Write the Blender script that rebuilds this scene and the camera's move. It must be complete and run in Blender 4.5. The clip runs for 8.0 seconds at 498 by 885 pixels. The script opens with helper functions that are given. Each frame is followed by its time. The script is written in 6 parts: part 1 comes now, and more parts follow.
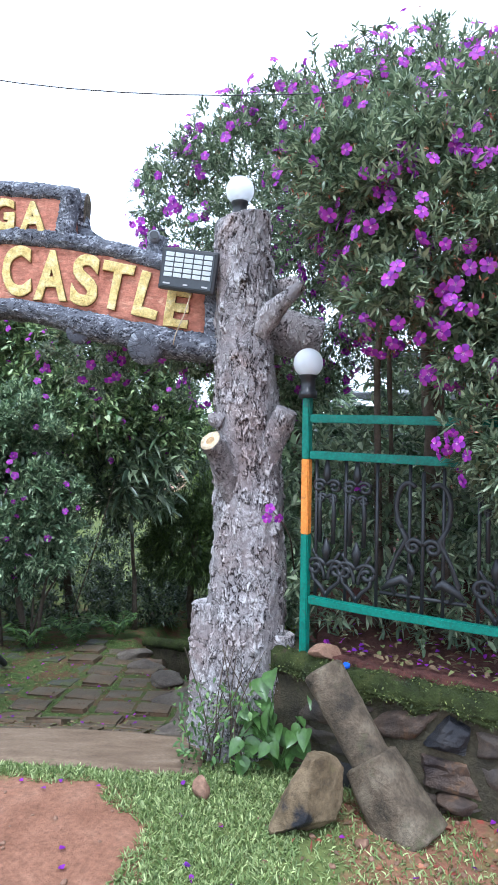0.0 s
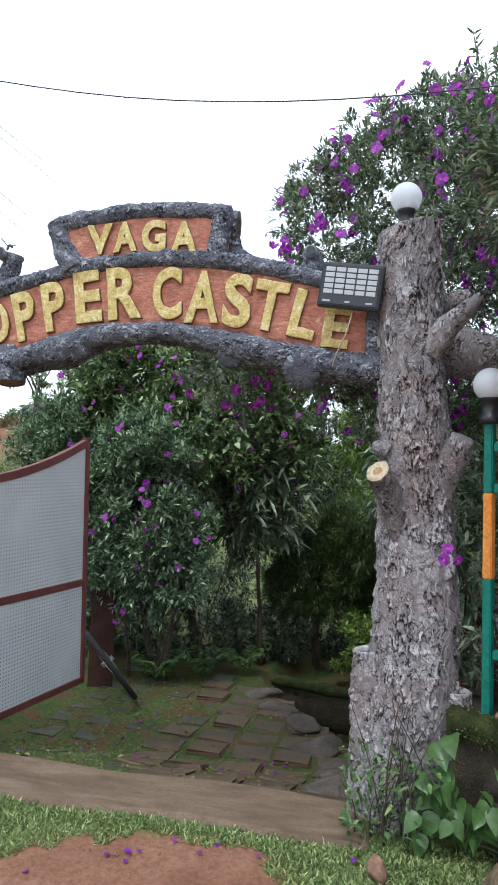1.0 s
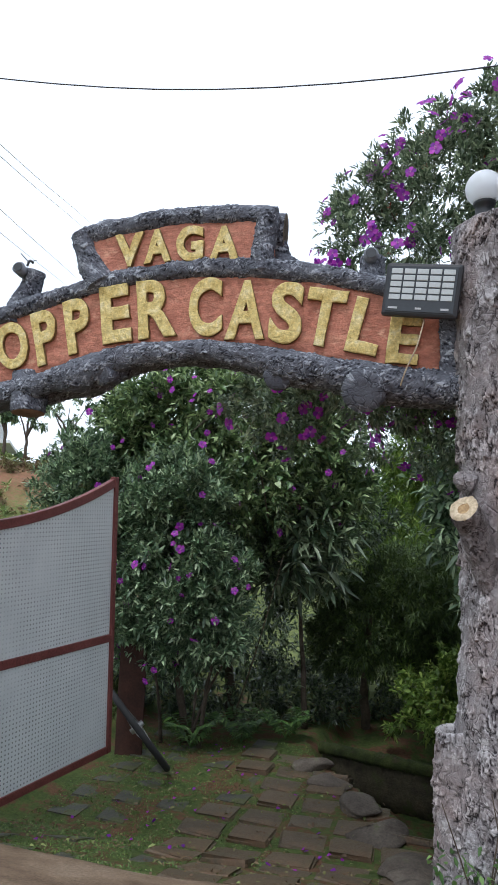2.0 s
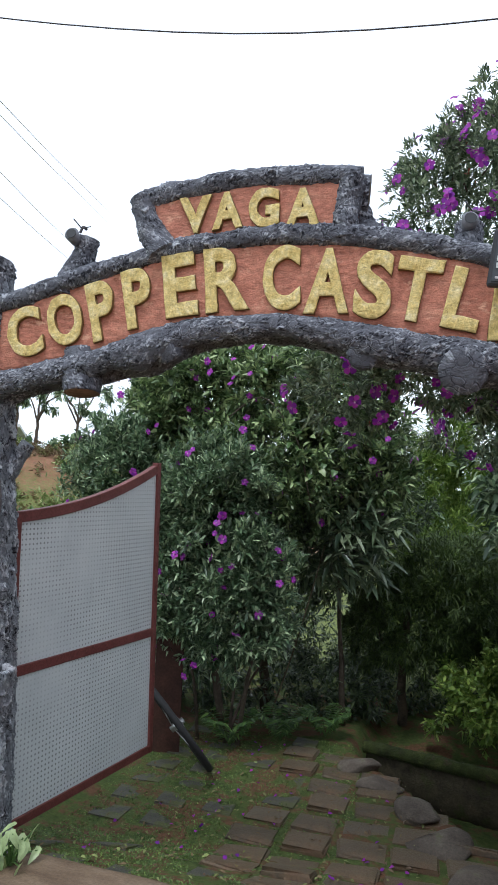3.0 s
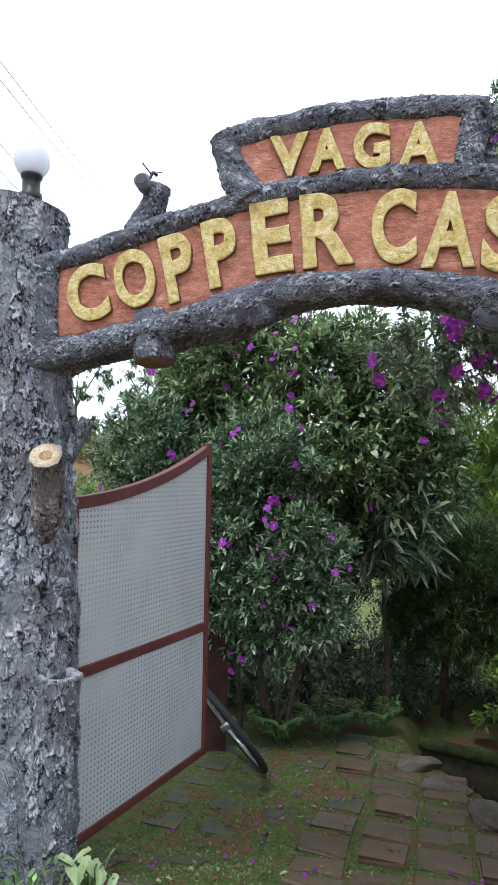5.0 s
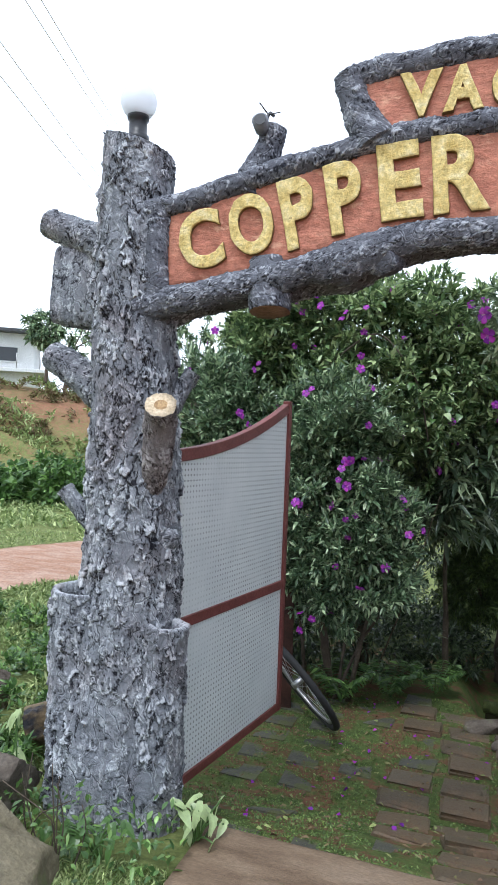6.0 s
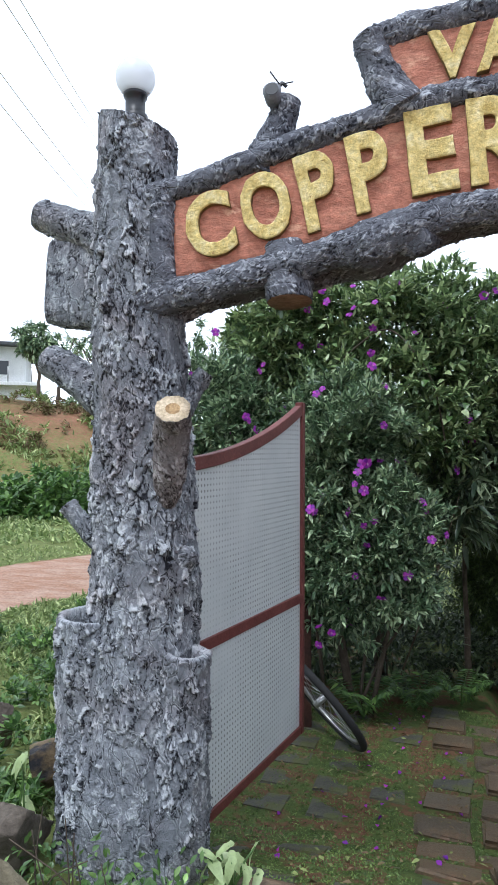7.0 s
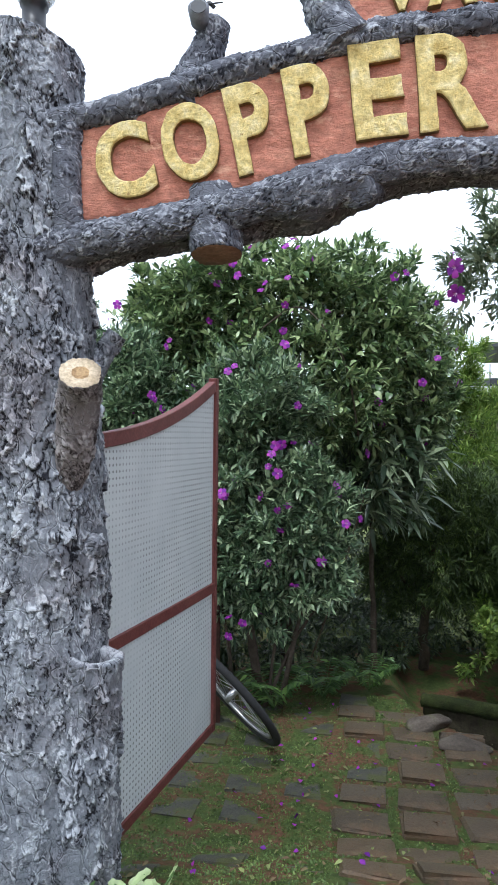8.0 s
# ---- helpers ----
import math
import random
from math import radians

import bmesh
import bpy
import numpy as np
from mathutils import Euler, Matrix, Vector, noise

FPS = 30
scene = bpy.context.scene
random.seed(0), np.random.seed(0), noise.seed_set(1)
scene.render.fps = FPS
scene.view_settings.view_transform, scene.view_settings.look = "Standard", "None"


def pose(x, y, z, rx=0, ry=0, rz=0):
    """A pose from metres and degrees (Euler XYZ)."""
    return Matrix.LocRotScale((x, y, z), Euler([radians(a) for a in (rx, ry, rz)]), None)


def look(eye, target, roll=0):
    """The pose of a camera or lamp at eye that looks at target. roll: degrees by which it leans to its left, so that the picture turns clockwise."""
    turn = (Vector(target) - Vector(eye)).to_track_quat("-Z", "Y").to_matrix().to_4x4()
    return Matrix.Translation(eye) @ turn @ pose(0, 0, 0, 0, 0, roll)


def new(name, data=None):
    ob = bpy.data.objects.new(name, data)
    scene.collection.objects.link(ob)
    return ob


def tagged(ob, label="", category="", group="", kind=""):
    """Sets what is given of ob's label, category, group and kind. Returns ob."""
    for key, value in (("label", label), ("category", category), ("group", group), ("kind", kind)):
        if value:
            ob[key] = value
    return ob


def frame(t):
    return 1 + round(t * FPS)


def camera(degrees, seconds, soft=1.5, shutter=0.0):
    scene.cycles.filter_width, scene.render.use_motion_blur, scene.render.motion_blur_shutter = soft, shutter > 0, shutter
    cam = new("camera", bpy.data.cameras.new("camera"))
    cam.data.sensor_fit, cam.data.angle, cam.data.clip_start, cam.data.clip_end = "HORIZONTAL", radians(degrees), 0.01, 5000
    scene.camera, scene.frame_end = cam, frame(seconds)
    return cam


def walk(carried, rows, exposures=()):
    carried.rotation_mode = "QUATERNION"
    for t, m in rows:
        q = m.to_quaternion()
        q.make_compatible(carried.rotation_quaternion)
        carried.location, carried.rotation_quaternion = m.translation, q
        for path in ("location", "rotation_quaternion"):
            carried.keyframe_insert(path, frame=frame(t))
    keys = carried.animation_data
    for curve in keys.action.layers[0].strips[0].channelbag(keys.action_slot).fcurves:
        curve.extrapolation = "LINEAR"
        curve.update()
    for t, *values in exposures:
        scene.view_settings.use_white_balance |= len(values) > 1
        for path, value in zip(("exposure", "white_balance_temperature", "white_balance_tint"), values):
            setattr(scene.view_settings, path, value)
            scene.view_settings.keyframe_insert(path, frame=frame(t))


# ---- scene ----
cam = camera(40.8, 8.0, soft=0.75)
PATH = [
    (0, (0.037, 0.011, 1.627), (-0.114, 2.005, 1.605), 0.8),
    (0.5, (-0.074, 0.109, 1.63), (-0.373, 2.082, 1.756), 2.6),
    (0.8, (-0.204, 0.2, 1.64), (-0.639, 2.15, 1.72), 0.0),
    (1, (-0.262, 0.229, 1.636), (-0.711, 2.178, 1.688), 1.1),
    (1.5, (-0.359, 0.358, 1.612), (-0.947, 2.266, 1.728), 0.6),
    (1.8, (-0.41, 0.588, 1.58), (-0.871, 2.527, 1.744), 2.0),
    (2, (-0.45, 0.647, 1.608), (-0.985, 2.566, 1.79), 0.7),
    (2.2, (-0.497, 0.731, 1.62), (-1.139, 2.62, 1.757), 2.7),
    (3.3, (-0.894, 0.81, 1.618), (-1.424, 2.734, 1.762), 1.0),
    (3.5, (-0.958, 0.815, 1.621), (-1.54, 2.723, 1.769), 2.5),
    (4, (-1.069, 0.895, 1.622), (-1.659, 2.789, 1.881), -0.3),
    (4.2, (-1.131, 0.969, 1.612), (-1.652, 2.888, 1.829), 0.2),
    (5.3, (-1.319, 1.015, 1.596), (-1.834, 2.946, 1.67), 1.6),
    (5.5, (-1.413, 0.997, 1.57), (-1.89, 2.938, 1.63), 2.0),
    (6, (-1.564, 0.969, 1.544), (-2.148, 2.882, 1.538), 2.2),
    (6.5, (-1.652, 1.046, 1.526), (-2.258, 2.952, 1.494), 1.4),
    (7, (-1.718, 1.167, 1.539), (-2.286, 3.085, 1.551), 0.2),
    (7.5, (-1.76, 1.257, 1.53), (-2.141, 3.22, 1.555), 0.6),
    (8, (-1.861, 1.392, 1.496), (-2.12, 3.375, 1.474), 0.6),
]
walk(cam, [(t, look(eye, target, roll)) for t, eye, target, roll in PATH], ((0, 0.94, 5400, 9), (0.5, 0.57, 5640, 9), (1.0, 0.20, 5850, 9), (1.5, 0.03, 5900, 9), (2.2, -0.06, 5920, 9), (3.5, 0.05, 5900, 9), (5.5, 0.33, 5820, 9), (6.0, 0.42, 5850, 9), (6.5, 0.32, 5880, 9), (7.0, 0.27, 5820, 9), (7.5, 0.32, 5800, 9), (8.0, 0.44, 5800, 9)))

# ---- light ----
world = bpy.data.worlds.new("overcast")
scene.world = world
world.use_nodes = True
wn, wl = world.node_tree.nodes, world.node_tree.links
wn.clear()
sky = wn.new("ShaderNodeTexSky")
sky.sky_type = "NISHITA"
sky.sun_disc = False
sky.sun_elevation = radians(64)
sky.sun_rotation = radians(200)
sky.dust_density = 4.0
dim = wn.new("ShaderNodeVectorMath")
dim.operation = "SCALE"
dim.inputs["Scale"].default_value = 0.12
cloud = wn.new("ShaderNodeMix")
cloud.data_type = "RGBA"
cloud.inputs["Factor"].default_value = 0.86
cloud.inputs["B"].default_value = (0.97, 1.0, 1.06, 1)
back = wn.new("ShaderNodeBackground")
back.inputs["Strength"].default_value = 1.4
wout = wn.new("ShaderNodeOutputWorld")
wl.new(sky.outputs["Color"], dim.inputs[0])
wl.new(dim.outputs["Vector"], cloud.inputs["A"])
wl.new(cloud.outputs["Result"], back.inputs["Color"])
wl.new(back.outputs["Background"], wout.inputs["Surface"])
sun = new("sun", bpy.data.lights.new("sun", "SUN"))
sun.data.energy = 1.5
sun.data.angle = radians(14)
sun.data.color = (1.0, 0.98, 0.95)
sun.matrix_world = look((-1.8, -1.2, 9.0), (-1.0, 3.0, 0.0))


# ---- materials ----
def material(name, build):
    m = bpy.data.materials.new(name)
    m.use_nodes = True
    nt = m.node_tree
    nt.nodes.clear()
    out = nt.nodes.new("ShaderNodeOutputMaterial")
    bsdf = nt.nodes.new("ShaderNodeBsdfPrincipled")
    nt.links.new(bsdf.outputs[0], out.inputs["Surface"])
    build(nt, bsdf, out)
    return m


def coords(nt, scale=(1, 1, 1)):
    tc = nt.nodes.new("ShaderNodeTexCoord")
    mp = nt.nodes.new("ShaderNodeMapping")
    mp.inputs["Scale"].default_value = scale
    nt.links.new(tc.outputs["Object"], mp.inputs["Vector"])
    return mp.outputs["Vector"]


def noise_tex(nt, vec, scale, detail=6, rough=0.6, warp=0.0):
    n = nt.nodes.new("ShaderNodeTexNoise")
    n.inputs["Scale"].default_value = scale
    n.inputs["Detail"].default_value = detail
    n.inputs["Roughness"].default_value = rough
    n.inputs["Distortion"].default_value = warp
    nt.links.new(vec, n.inputs["Vector"])
    return n.outputs["Fac"]


def noise_col(nt, vec, scale):
    n = nt.nodes.new("ShaderNodeTexNoise")
    n.inputs["Scale"].default_value = scale
    nt.links.new(vec, n.inputs["Vector"])
    return n.outputs["Color"]


def ramp(nt, fac, stops):
    r = nt.nodes.new("ShaderNodeValToRGB")
    while len(r.color_ramp.elements) < len(stops):
        r.color_ramp.elements.new(0.5)
    for e, (p, c) in zip(r.color_ramp.elements, stops):
        e.position = p
        e.color = (*c, 1) if len(c) == 3 else c
    nt.links.new(fac, r.inputs["Fac"])
    return r.outputs["Color"]


def mixc(nt, fac, a, b, mode="MIX"):
    m = nt.nodes.new("ShaderNodeMix")
    m.data_type = "RGBA"
    m.blend_type = mode
    for key, v in (("Factor", fac), ("A", a), ("B", b)):
        if hasattr(v, "links") or hasattr(v, "is_linked"):
            nt.links.new(v, m.inputs[key])
        elif key == "Factor":
            m.inputs[key].default_value = v
        else:
            m.inputs[key].default_value = (*v, 1)
    return m.outputs["Result"]


def bump(nt, bsdf, height, strength, dist=0.01):
    b = nt.nodes.new("ShaderNodeBump")
    b.inputs["Strength"].default_value = strength
    b.inputs["Distance"].default_value = dist
    nt.links.new(height, b.inputs["Height"])
    nt.links.new(b.outputs["Normal"], bsdf.inputs["Normal"])


def attr(nt, name):
    a = nt.nodes.new("ShaderNodeAttribute")
    a.attribute_name = name
    return a.outputs["Fac"]


def rough_mat(name, stops, scale=8, fine=60, rough=0.85, bump_s=0.5, dist=0.006, stretch=(1, 1, 1), spot=None, warp=0.3, spec=0.3, each=None):
    """Two-scale mottled solid surface."""
    def build(nt, bsdf, out):
        v = coords(nt, stretch)
        big = noise_tex(nt, v, scale, 5, 0.6, warp)
        small = noise_tex(nt, v, fine, 6, 0.7)
        col = ramp(nt, big, stops)
        shade = ramp(nt, small, [(0.3, (0.62, 0.62, 0.62)), (0.7, (1.25, 1.25, 1.25))])
        col = mixc(nt, 1.0, col, shade, "MULTIPLY")
        if spot:
            patch = ramp(nt, noise_tex(nt, v, spot[1], 4, 0.65), [(spot[2], (0, 0, 0)), (spot[2] + 0.1, (1, 1, 1))])
            col = mixc(nt, patch, col, spot[0])
        if each:
            info = nt.nodes.new("ShaderNodeObjectInfo")
            col = mixc(nt, 1.0, col, ramp(nt, info.outputs["Random"], each), "MULTIPLY")
        nt.links.new(col, bsdf.inputs["Base Color"])
        bsdf.inputs["Roughness"].default_value = rough
        bsdf.inputs["Specular IOR Level"].default_value = spec
        bump(nt, bsdf, small, bump_s, dist)
    return material(name, build)


def bark_mat(name, low, mid, high, tint=None, stretch=(1, 1, 0.5), cell=21):
    """Painted cement bark: cracks darkened as if shaded, dry-brushed flake rims over a mottled wash."""
    def build(nt, bsdf, out):
        v = coords(nt)
        mp = nt.nodes.new("ShaderNodeMapping")
        mp.inputs["Scale"].default_value = stretch
        nt.links.new(v, mp.inputs["Vector"])

        def cracks(scale, bend, freq):
            off = nt.nodes.new("ShaderNodeVectorMath")
            off.operation = "MULTIPLY_ADD"
            nt.links.new(noise_col(nt, v, freq), off.inputs[0])
            off.inputs[1].default_value = (bend, bend, bend)
            nt.links.new(mp.outputs["Vector"], off.inputs[2])
            vo = nt.nodes.new("ShaderNodeTexVoronoi")
            vo.feature = "DISTANCE_TO_EDGE"
            vo.inputs["Scale"].default_value = scale
            nt.links.new(off.outputs["Vector"], vo.inputs["Vector"])
            return vo.outputs["Distance"]
        d1, d2 = cracks(cell * 0.72, 0.13, 11), cracks(cell * 1.7, 0.075, 24)
        fine = noise_tex(nt, v, 85, 6, 0.72)
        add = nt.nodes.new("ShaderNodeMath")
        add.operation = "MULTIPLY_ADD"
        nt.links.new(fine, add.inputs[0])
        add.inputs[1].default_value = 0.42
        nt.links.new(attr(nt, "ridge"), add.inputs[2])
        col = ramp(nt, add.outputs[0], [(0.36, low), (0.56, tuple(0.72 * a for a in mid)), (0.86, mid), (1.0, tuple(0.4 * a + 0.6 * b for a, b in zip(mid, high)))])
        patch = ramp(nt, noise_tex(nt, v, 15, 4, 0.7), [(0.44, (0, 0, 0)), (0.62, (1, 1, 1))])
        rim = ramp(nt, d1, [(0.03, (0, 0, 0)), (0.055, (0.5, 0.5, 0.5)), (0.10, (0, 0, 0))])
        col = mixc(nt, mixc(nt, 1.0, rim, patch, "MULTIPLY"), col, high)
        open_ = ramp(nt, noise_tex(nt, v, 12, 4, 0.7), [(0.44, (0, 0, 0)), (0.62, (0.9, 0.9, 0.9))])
        # shade inside the cracks is put into the colour here
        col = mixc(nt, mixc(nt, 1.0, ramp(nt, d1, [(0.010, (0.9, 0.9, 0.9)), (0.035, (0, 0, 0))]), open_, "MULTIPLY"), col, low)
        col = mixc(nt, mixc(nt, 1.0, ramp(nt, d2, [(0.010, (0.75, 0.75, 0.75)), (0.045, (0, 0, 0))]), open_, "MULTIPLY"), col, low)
        mottle = ramp(nt, noise_tex(nt, v, 5.5, 5, 0.65, 0.4), [(0.3, (0.70, 0.70, 0.72)), (0.7, (1.22, 1.22, 1.2))])
        col = mixc(nt, 1.0, col, mottle, "MULTIPLY")
        if tint:
            p = ramp(nt, noise_tex(nt, v, 3.2, 4, 0.6, 0.5), [(0.48, (0, 0, 0)), (0.68, (0.75, 0.75, 0.75))])
            col = mixc(nt, p, col, mixc(nt, 1.0, col, tint, "MULTIPLY"))
        nt.links.new(col, bsdf.inputs["Base Color"])
        bsdf.inputs["Roughness"].default_value = 0.85
        bsdf.inputs["Specular IOR Level"].default_value = 0.2
        both = nt.nodes.new("ShaderNodeMath")
        both.operation = "MULTIPLY_ADD"
        nt.links.new(fine, both.inputs[0])
        both.inputs[1].default_value = 0.8
        nt.links.new(ramp(nt, d1, [(0.0, (0.5, 0.5, 0.5)), (0.06, (0.8, 0.8, 0.8)), (0.5, (0.7, 0.7, 0.7))]), both.inputs[2])
        both2 = nt.nodes.new("ShaderNodeMath")
        both2.operation = "ADD"
        nt.links.new(both.outputs[0], both2.inputs[0])
        nt.links.new(ramp(nt, d2, [(0.0, (0, 0, 0)), (0.08, (0.22, 0.22, 0.22))]), both2.inputs[1])
        bump(nt, bsdf, both2.outputs[0], 0.9, 0.010)
    return material(name, build)


def leaf_mat(name, dark, mid, light, rough=0.36, through_light=0.22):
    def build(nt, bsdf, out):
        geo = nt.nodes.new("ShaderNodeNewGeometry")
        col = ramp(nt, geo.outputs["Random Per Island"], [(0.0, dark), (0.55, mid), (0.93, light), (1.0, tuple(min(1, c * 1.5) for c in light))])
        vein = ramp(nt, noise_tex(nt, coords(nt), 38, 3), [(0.3, (0.75, 0.75, 0.75)), (0.7, (1.15, 1.15, 1.1))])
        col = mixc(nt, 1.0, col, vein, "MULTIPLY")
        nt.links.new(col, bsdf.inputs["Base Color"])
        bsdf.inputs["Roughness"].default_value = rough
        bsdf.inputs["Specular IOR Level"].default_value = 0.6
        tr = nt.nodes.new("ShaderNodeBsdfTranslucent")
        nt.links.new(col, tr.inputs["Color"])
        mx = nt.nodes.new("ShaderNodeMixShader")
        mx.inputs[0].default_value = through_light
        nt.links.new(bsdf.outputs[0], mx.inputs[1])
        nt.links.new(tr.outputs[0], mx.inputs[2])
        nt.links.new(mx.outputs[0], out.inputs["Surface"])
    return material(name, build)


def plain(name, color, rough=0.5, metal=0.0, vary=0.12, fine=70):
    def build(nt, bsdf, out):
        n = noise_tex(nt, coords(nt), fine, 5, 0.65)
        lo, hi = tuple(c * (1 - vary) for c in color), tuple(min(1, c * (1 + vary)) for c in color)
        nt.links.new(ramp(nt, n, [(0.3, lo), (0.7, hi)]), bsdf.inputs["Base Color"])
        bsdf.inputs["Roughness"].default_value = rough
        bsdf.inputs["Metallic"].default_value = metal
        bump(nt, bsdf, n, 0.15, 0.002)
    return material(name, build)


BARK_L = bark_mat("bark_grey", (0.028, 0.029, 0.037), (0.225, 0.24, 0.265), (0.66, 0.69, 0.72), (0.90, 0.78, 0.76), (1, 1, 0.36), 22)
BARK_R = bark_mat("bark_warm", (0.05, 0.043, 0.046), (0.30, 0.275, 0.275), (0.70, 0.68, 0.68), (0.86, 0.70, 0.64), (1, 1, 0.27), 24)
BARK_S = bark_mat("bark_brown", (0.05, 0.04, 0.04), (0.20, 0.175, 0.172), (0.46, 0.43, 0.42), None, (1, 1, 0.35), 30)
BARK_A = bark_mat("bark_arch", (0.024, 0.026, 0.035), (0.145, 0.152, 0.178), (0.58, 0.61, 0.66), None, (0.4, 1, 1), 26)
SAWN = rough_mat("sawn_face", [(0.35, (0.46, 0.36, 0.23)), (0.65, (0.62, 0.51, 0.36))], 30, 120, 0.8, 0.3)
SAWN_CORE = rough_mat("sawn_core", [(0.35, (0.22, 0.13, 0.06)), (0.65, (0.45, 0.30, 0.15))], 40, 120, 0.8, 0.3)
PANEL = rough_mat("terracotta_paint", [(0.3, (0.40, 0.15, 0.098)), (0.55, (0.53, 0.22, 0.145)), (0.8, (0.64, 0.32, 0.21))], 9, 42, 0.7, 1.0, 0.010, (1, 1, 1.7), ((0.66, 0.36, 0.24), 13, 0.58))
YELLOW = rough_mat("yellow_paint", [(0.3, (0.56, 0.40, 0.12)), (0.52, (0.75, 0.60, 0.24)), (0.75, (0.86, 0.76, 0.46))], 22, 70, 0.65, 1.0, 0.010, (1, 1, 1), ((0.34, 0.22, 0.08), 40, 0.63))
# dark brown standing for the shading on the letters' sides
LETTER_SIDE_SHADE = rough_mat("shaded_letter_side", [(0.3, (0.13, 0.075, 0.03)), (0.7, (0.30, 0.20, 0.07))], 20, 80, 0.7, 0.6)
MAROON = rough_mat("maroon_paint", [(0.3, (0.13, 0.036, 0.032)), (0.7, (0.19, 0.06, 0.052))], 9, 90, 0.5, 0.2, 0.002)
GREEN = rough_mat("green_paint", [(0.3, (0.008, 0.13, 0.095)), (0.7, (0.015, 0.20, 0.145))], 10, 80, 0.42, 0.3, 0.003, (1, 1, 1), ((0.05, 0.10, 0.075), 26, 0.60))
ORANGE = rough_mat("orange_paint", [(0.3, (0.62, 0.20, 0.03)), (0.7, (0.75, 0.30, 0.06))], 12, 80, 0.5, 0.3, 0.002, (1, 1, 1), ((0.30, 0.14, 0.05), 22, 0.62))
IRON = plain("cast_iron", (0.028, 0.030, 0.033), 0.5, 0.4)
BLACK = plain("black_plastic", (0.016, 0.017, 0.020), 0.42)
RUBBER = plain("tyre_rubber", (0.018, 0.018, 0.018), 0.8)
STEEL = plain("dull_steel", (0.42, 0.42, 0.42), 0.35, 0.9)
WIRE = plain("cable_sheath", (0.05, 0.05, 0.055), 0.6)
FARWIRE = plain("weathered_line", (0.60, 0.60, 0.62), 0.6)
PALEROCK = rough_mat("pale_rock", [(0.3, (0.12, 0.098, 0.058)), (0.55, (0.21, 0.18, 0.115)), (0.8, (0.30, 0.27, 0.19))], 6, 70, 0.8, 1.0, 0.012, (1, 1, 1), ((0.15, 0.16, 0.07), 7, 0.58))
CELL = plain("led_cell", (0.48, 0.51, 0.51), 0.25, 0.0, 0.08, 200)
GREYPAINT = plain("weathered_grey_paint", (0.17, 0.18, 0.20), 0.7, 0.0, 0.3, 40)
GREY = plain("grey_print", (0.45, 0.46, 0.47), 0.5)
def opal(nt, bsdf, out):
    bsdf.inputs["Base Color"].default_value = (0.90, 0.92, 0.94, 1)
    bsdf.inputs["Roughness"].default_value = 0.2
    tr = nt.nodes.new("ShaderNodeBsdfTranslucent")
    tr.inputs["Color"].default_value = (0.93, 0.95, 0.97, 1)
    mx = nt.nodes.new("ShaderNodeMixShader")
    mx.inputs[0].default_value = 0.55
    nt.links.new(bsdf.outputs[0], mx.inputs[1])
    nt.links.new(tr.outputs[0], mx.inputs[2])
    nt.links.new(mx.outputs[0], out.inputs["Surface"])


GLOBE = material("opal_glass", opal)
RUST = rough_mat("rusty_sheet", [(0.3, (0.030, 0.014, 0.010)), (0.7, (0.070, 0.028, 0.018))], 7, 60, 0.8, 0.5)
STONE = rough_mat("weathered_stone", [(0.3, (0.075, 0.06, 0.048)), (0.55, (0.145, 0.12, 0.095)), (0.8, (0.24, 0.21, 0.165))], 6, 70, 0.75, 1.0, 0.012, (1, 1, 1), ((0.13, 0.14, 0.06), 6, 0.60))
COLUMN = rough_mat("column_stone", [(0.3, (0.042, 0.034, 0.024)), (0.5, (0.140, 0.106, 0.070)), (0.72, (0.25, 0.205, 0.145))], 9, 75, 0.75, 1.0, 0.016, (1, 1, 1), ((0.11, 0.10, 0.055), 6, 0.56))
ROCK = rough_mat("tan_rock", [(0.40, (0.016, 0.016, 0.020)), (0.47, (0.12, 0.085, 0.045)), (0.7, (0.30, 0.22, 0.13))], 5, 60, 0.65, 1.0, 0.012, (1, 1, 1), ((0.17, 0.15, 0.06), 7, 0.60))
DARKROCK = rough_mat("dark_wall_stone", [(0.3, (0.022, 0.023, 0.028)), (0.55, (0.06, 0.056, 0.052)), (0.8, (0.13, 0.105, 0.08))], 7, 60, 0.5, 0.9, 0.010, (1, 1, 1), ((0.12, 0.09, 0.055), 6, 0.60), each=[(0.0, (0.45, 0.48, 0.58)), (0.4, (0.8, 0.75, 0.7)), (0.7, (1.3, 1.05, 0.85)), (1.0, (1.7, 1.2, 0.9))])
MORTAR = rough_mat("earth_mortar", [(0.3, (0.035, 0.03, 0.02)), (0.55, (0.07, 0.06, 0.036)), (0.8, (0.12, 0.09, 0.06))], 9, 60, 0.95, 1.0, 0.015, (1, 1, 1), ((0.05, 0.06, 0.018), 5, 0.55))
REDSTONE = rough_mat("reddish_stone", [(0.3, (0.16, 0.085, 0.055)), (0.7, (0.30, 0.18, 0.12))], 12, 70, 0.85, 0.9)
MOSS = rough_mat("moss", [(0.3, (0.020, 0.028, 0.008)), (0.55, (0.050, 0.066, 0.015)), (0.8, (0.11, 0.12, 0.035))], 11, 140, 0.95, 1.0, 0.02, (1, 1, 1), ((0.07, 0.05, 0.03), 9, 0.58))
BED = rough_mat("bed_soil", [(0.3, (0.06, 0.022, 0.018)), (0.6, (0.12, 0.045, 0.034)), (0.8, (0.20, 0.09, 0.06))], 14, 80, 0.95, 1.0, 0.02)
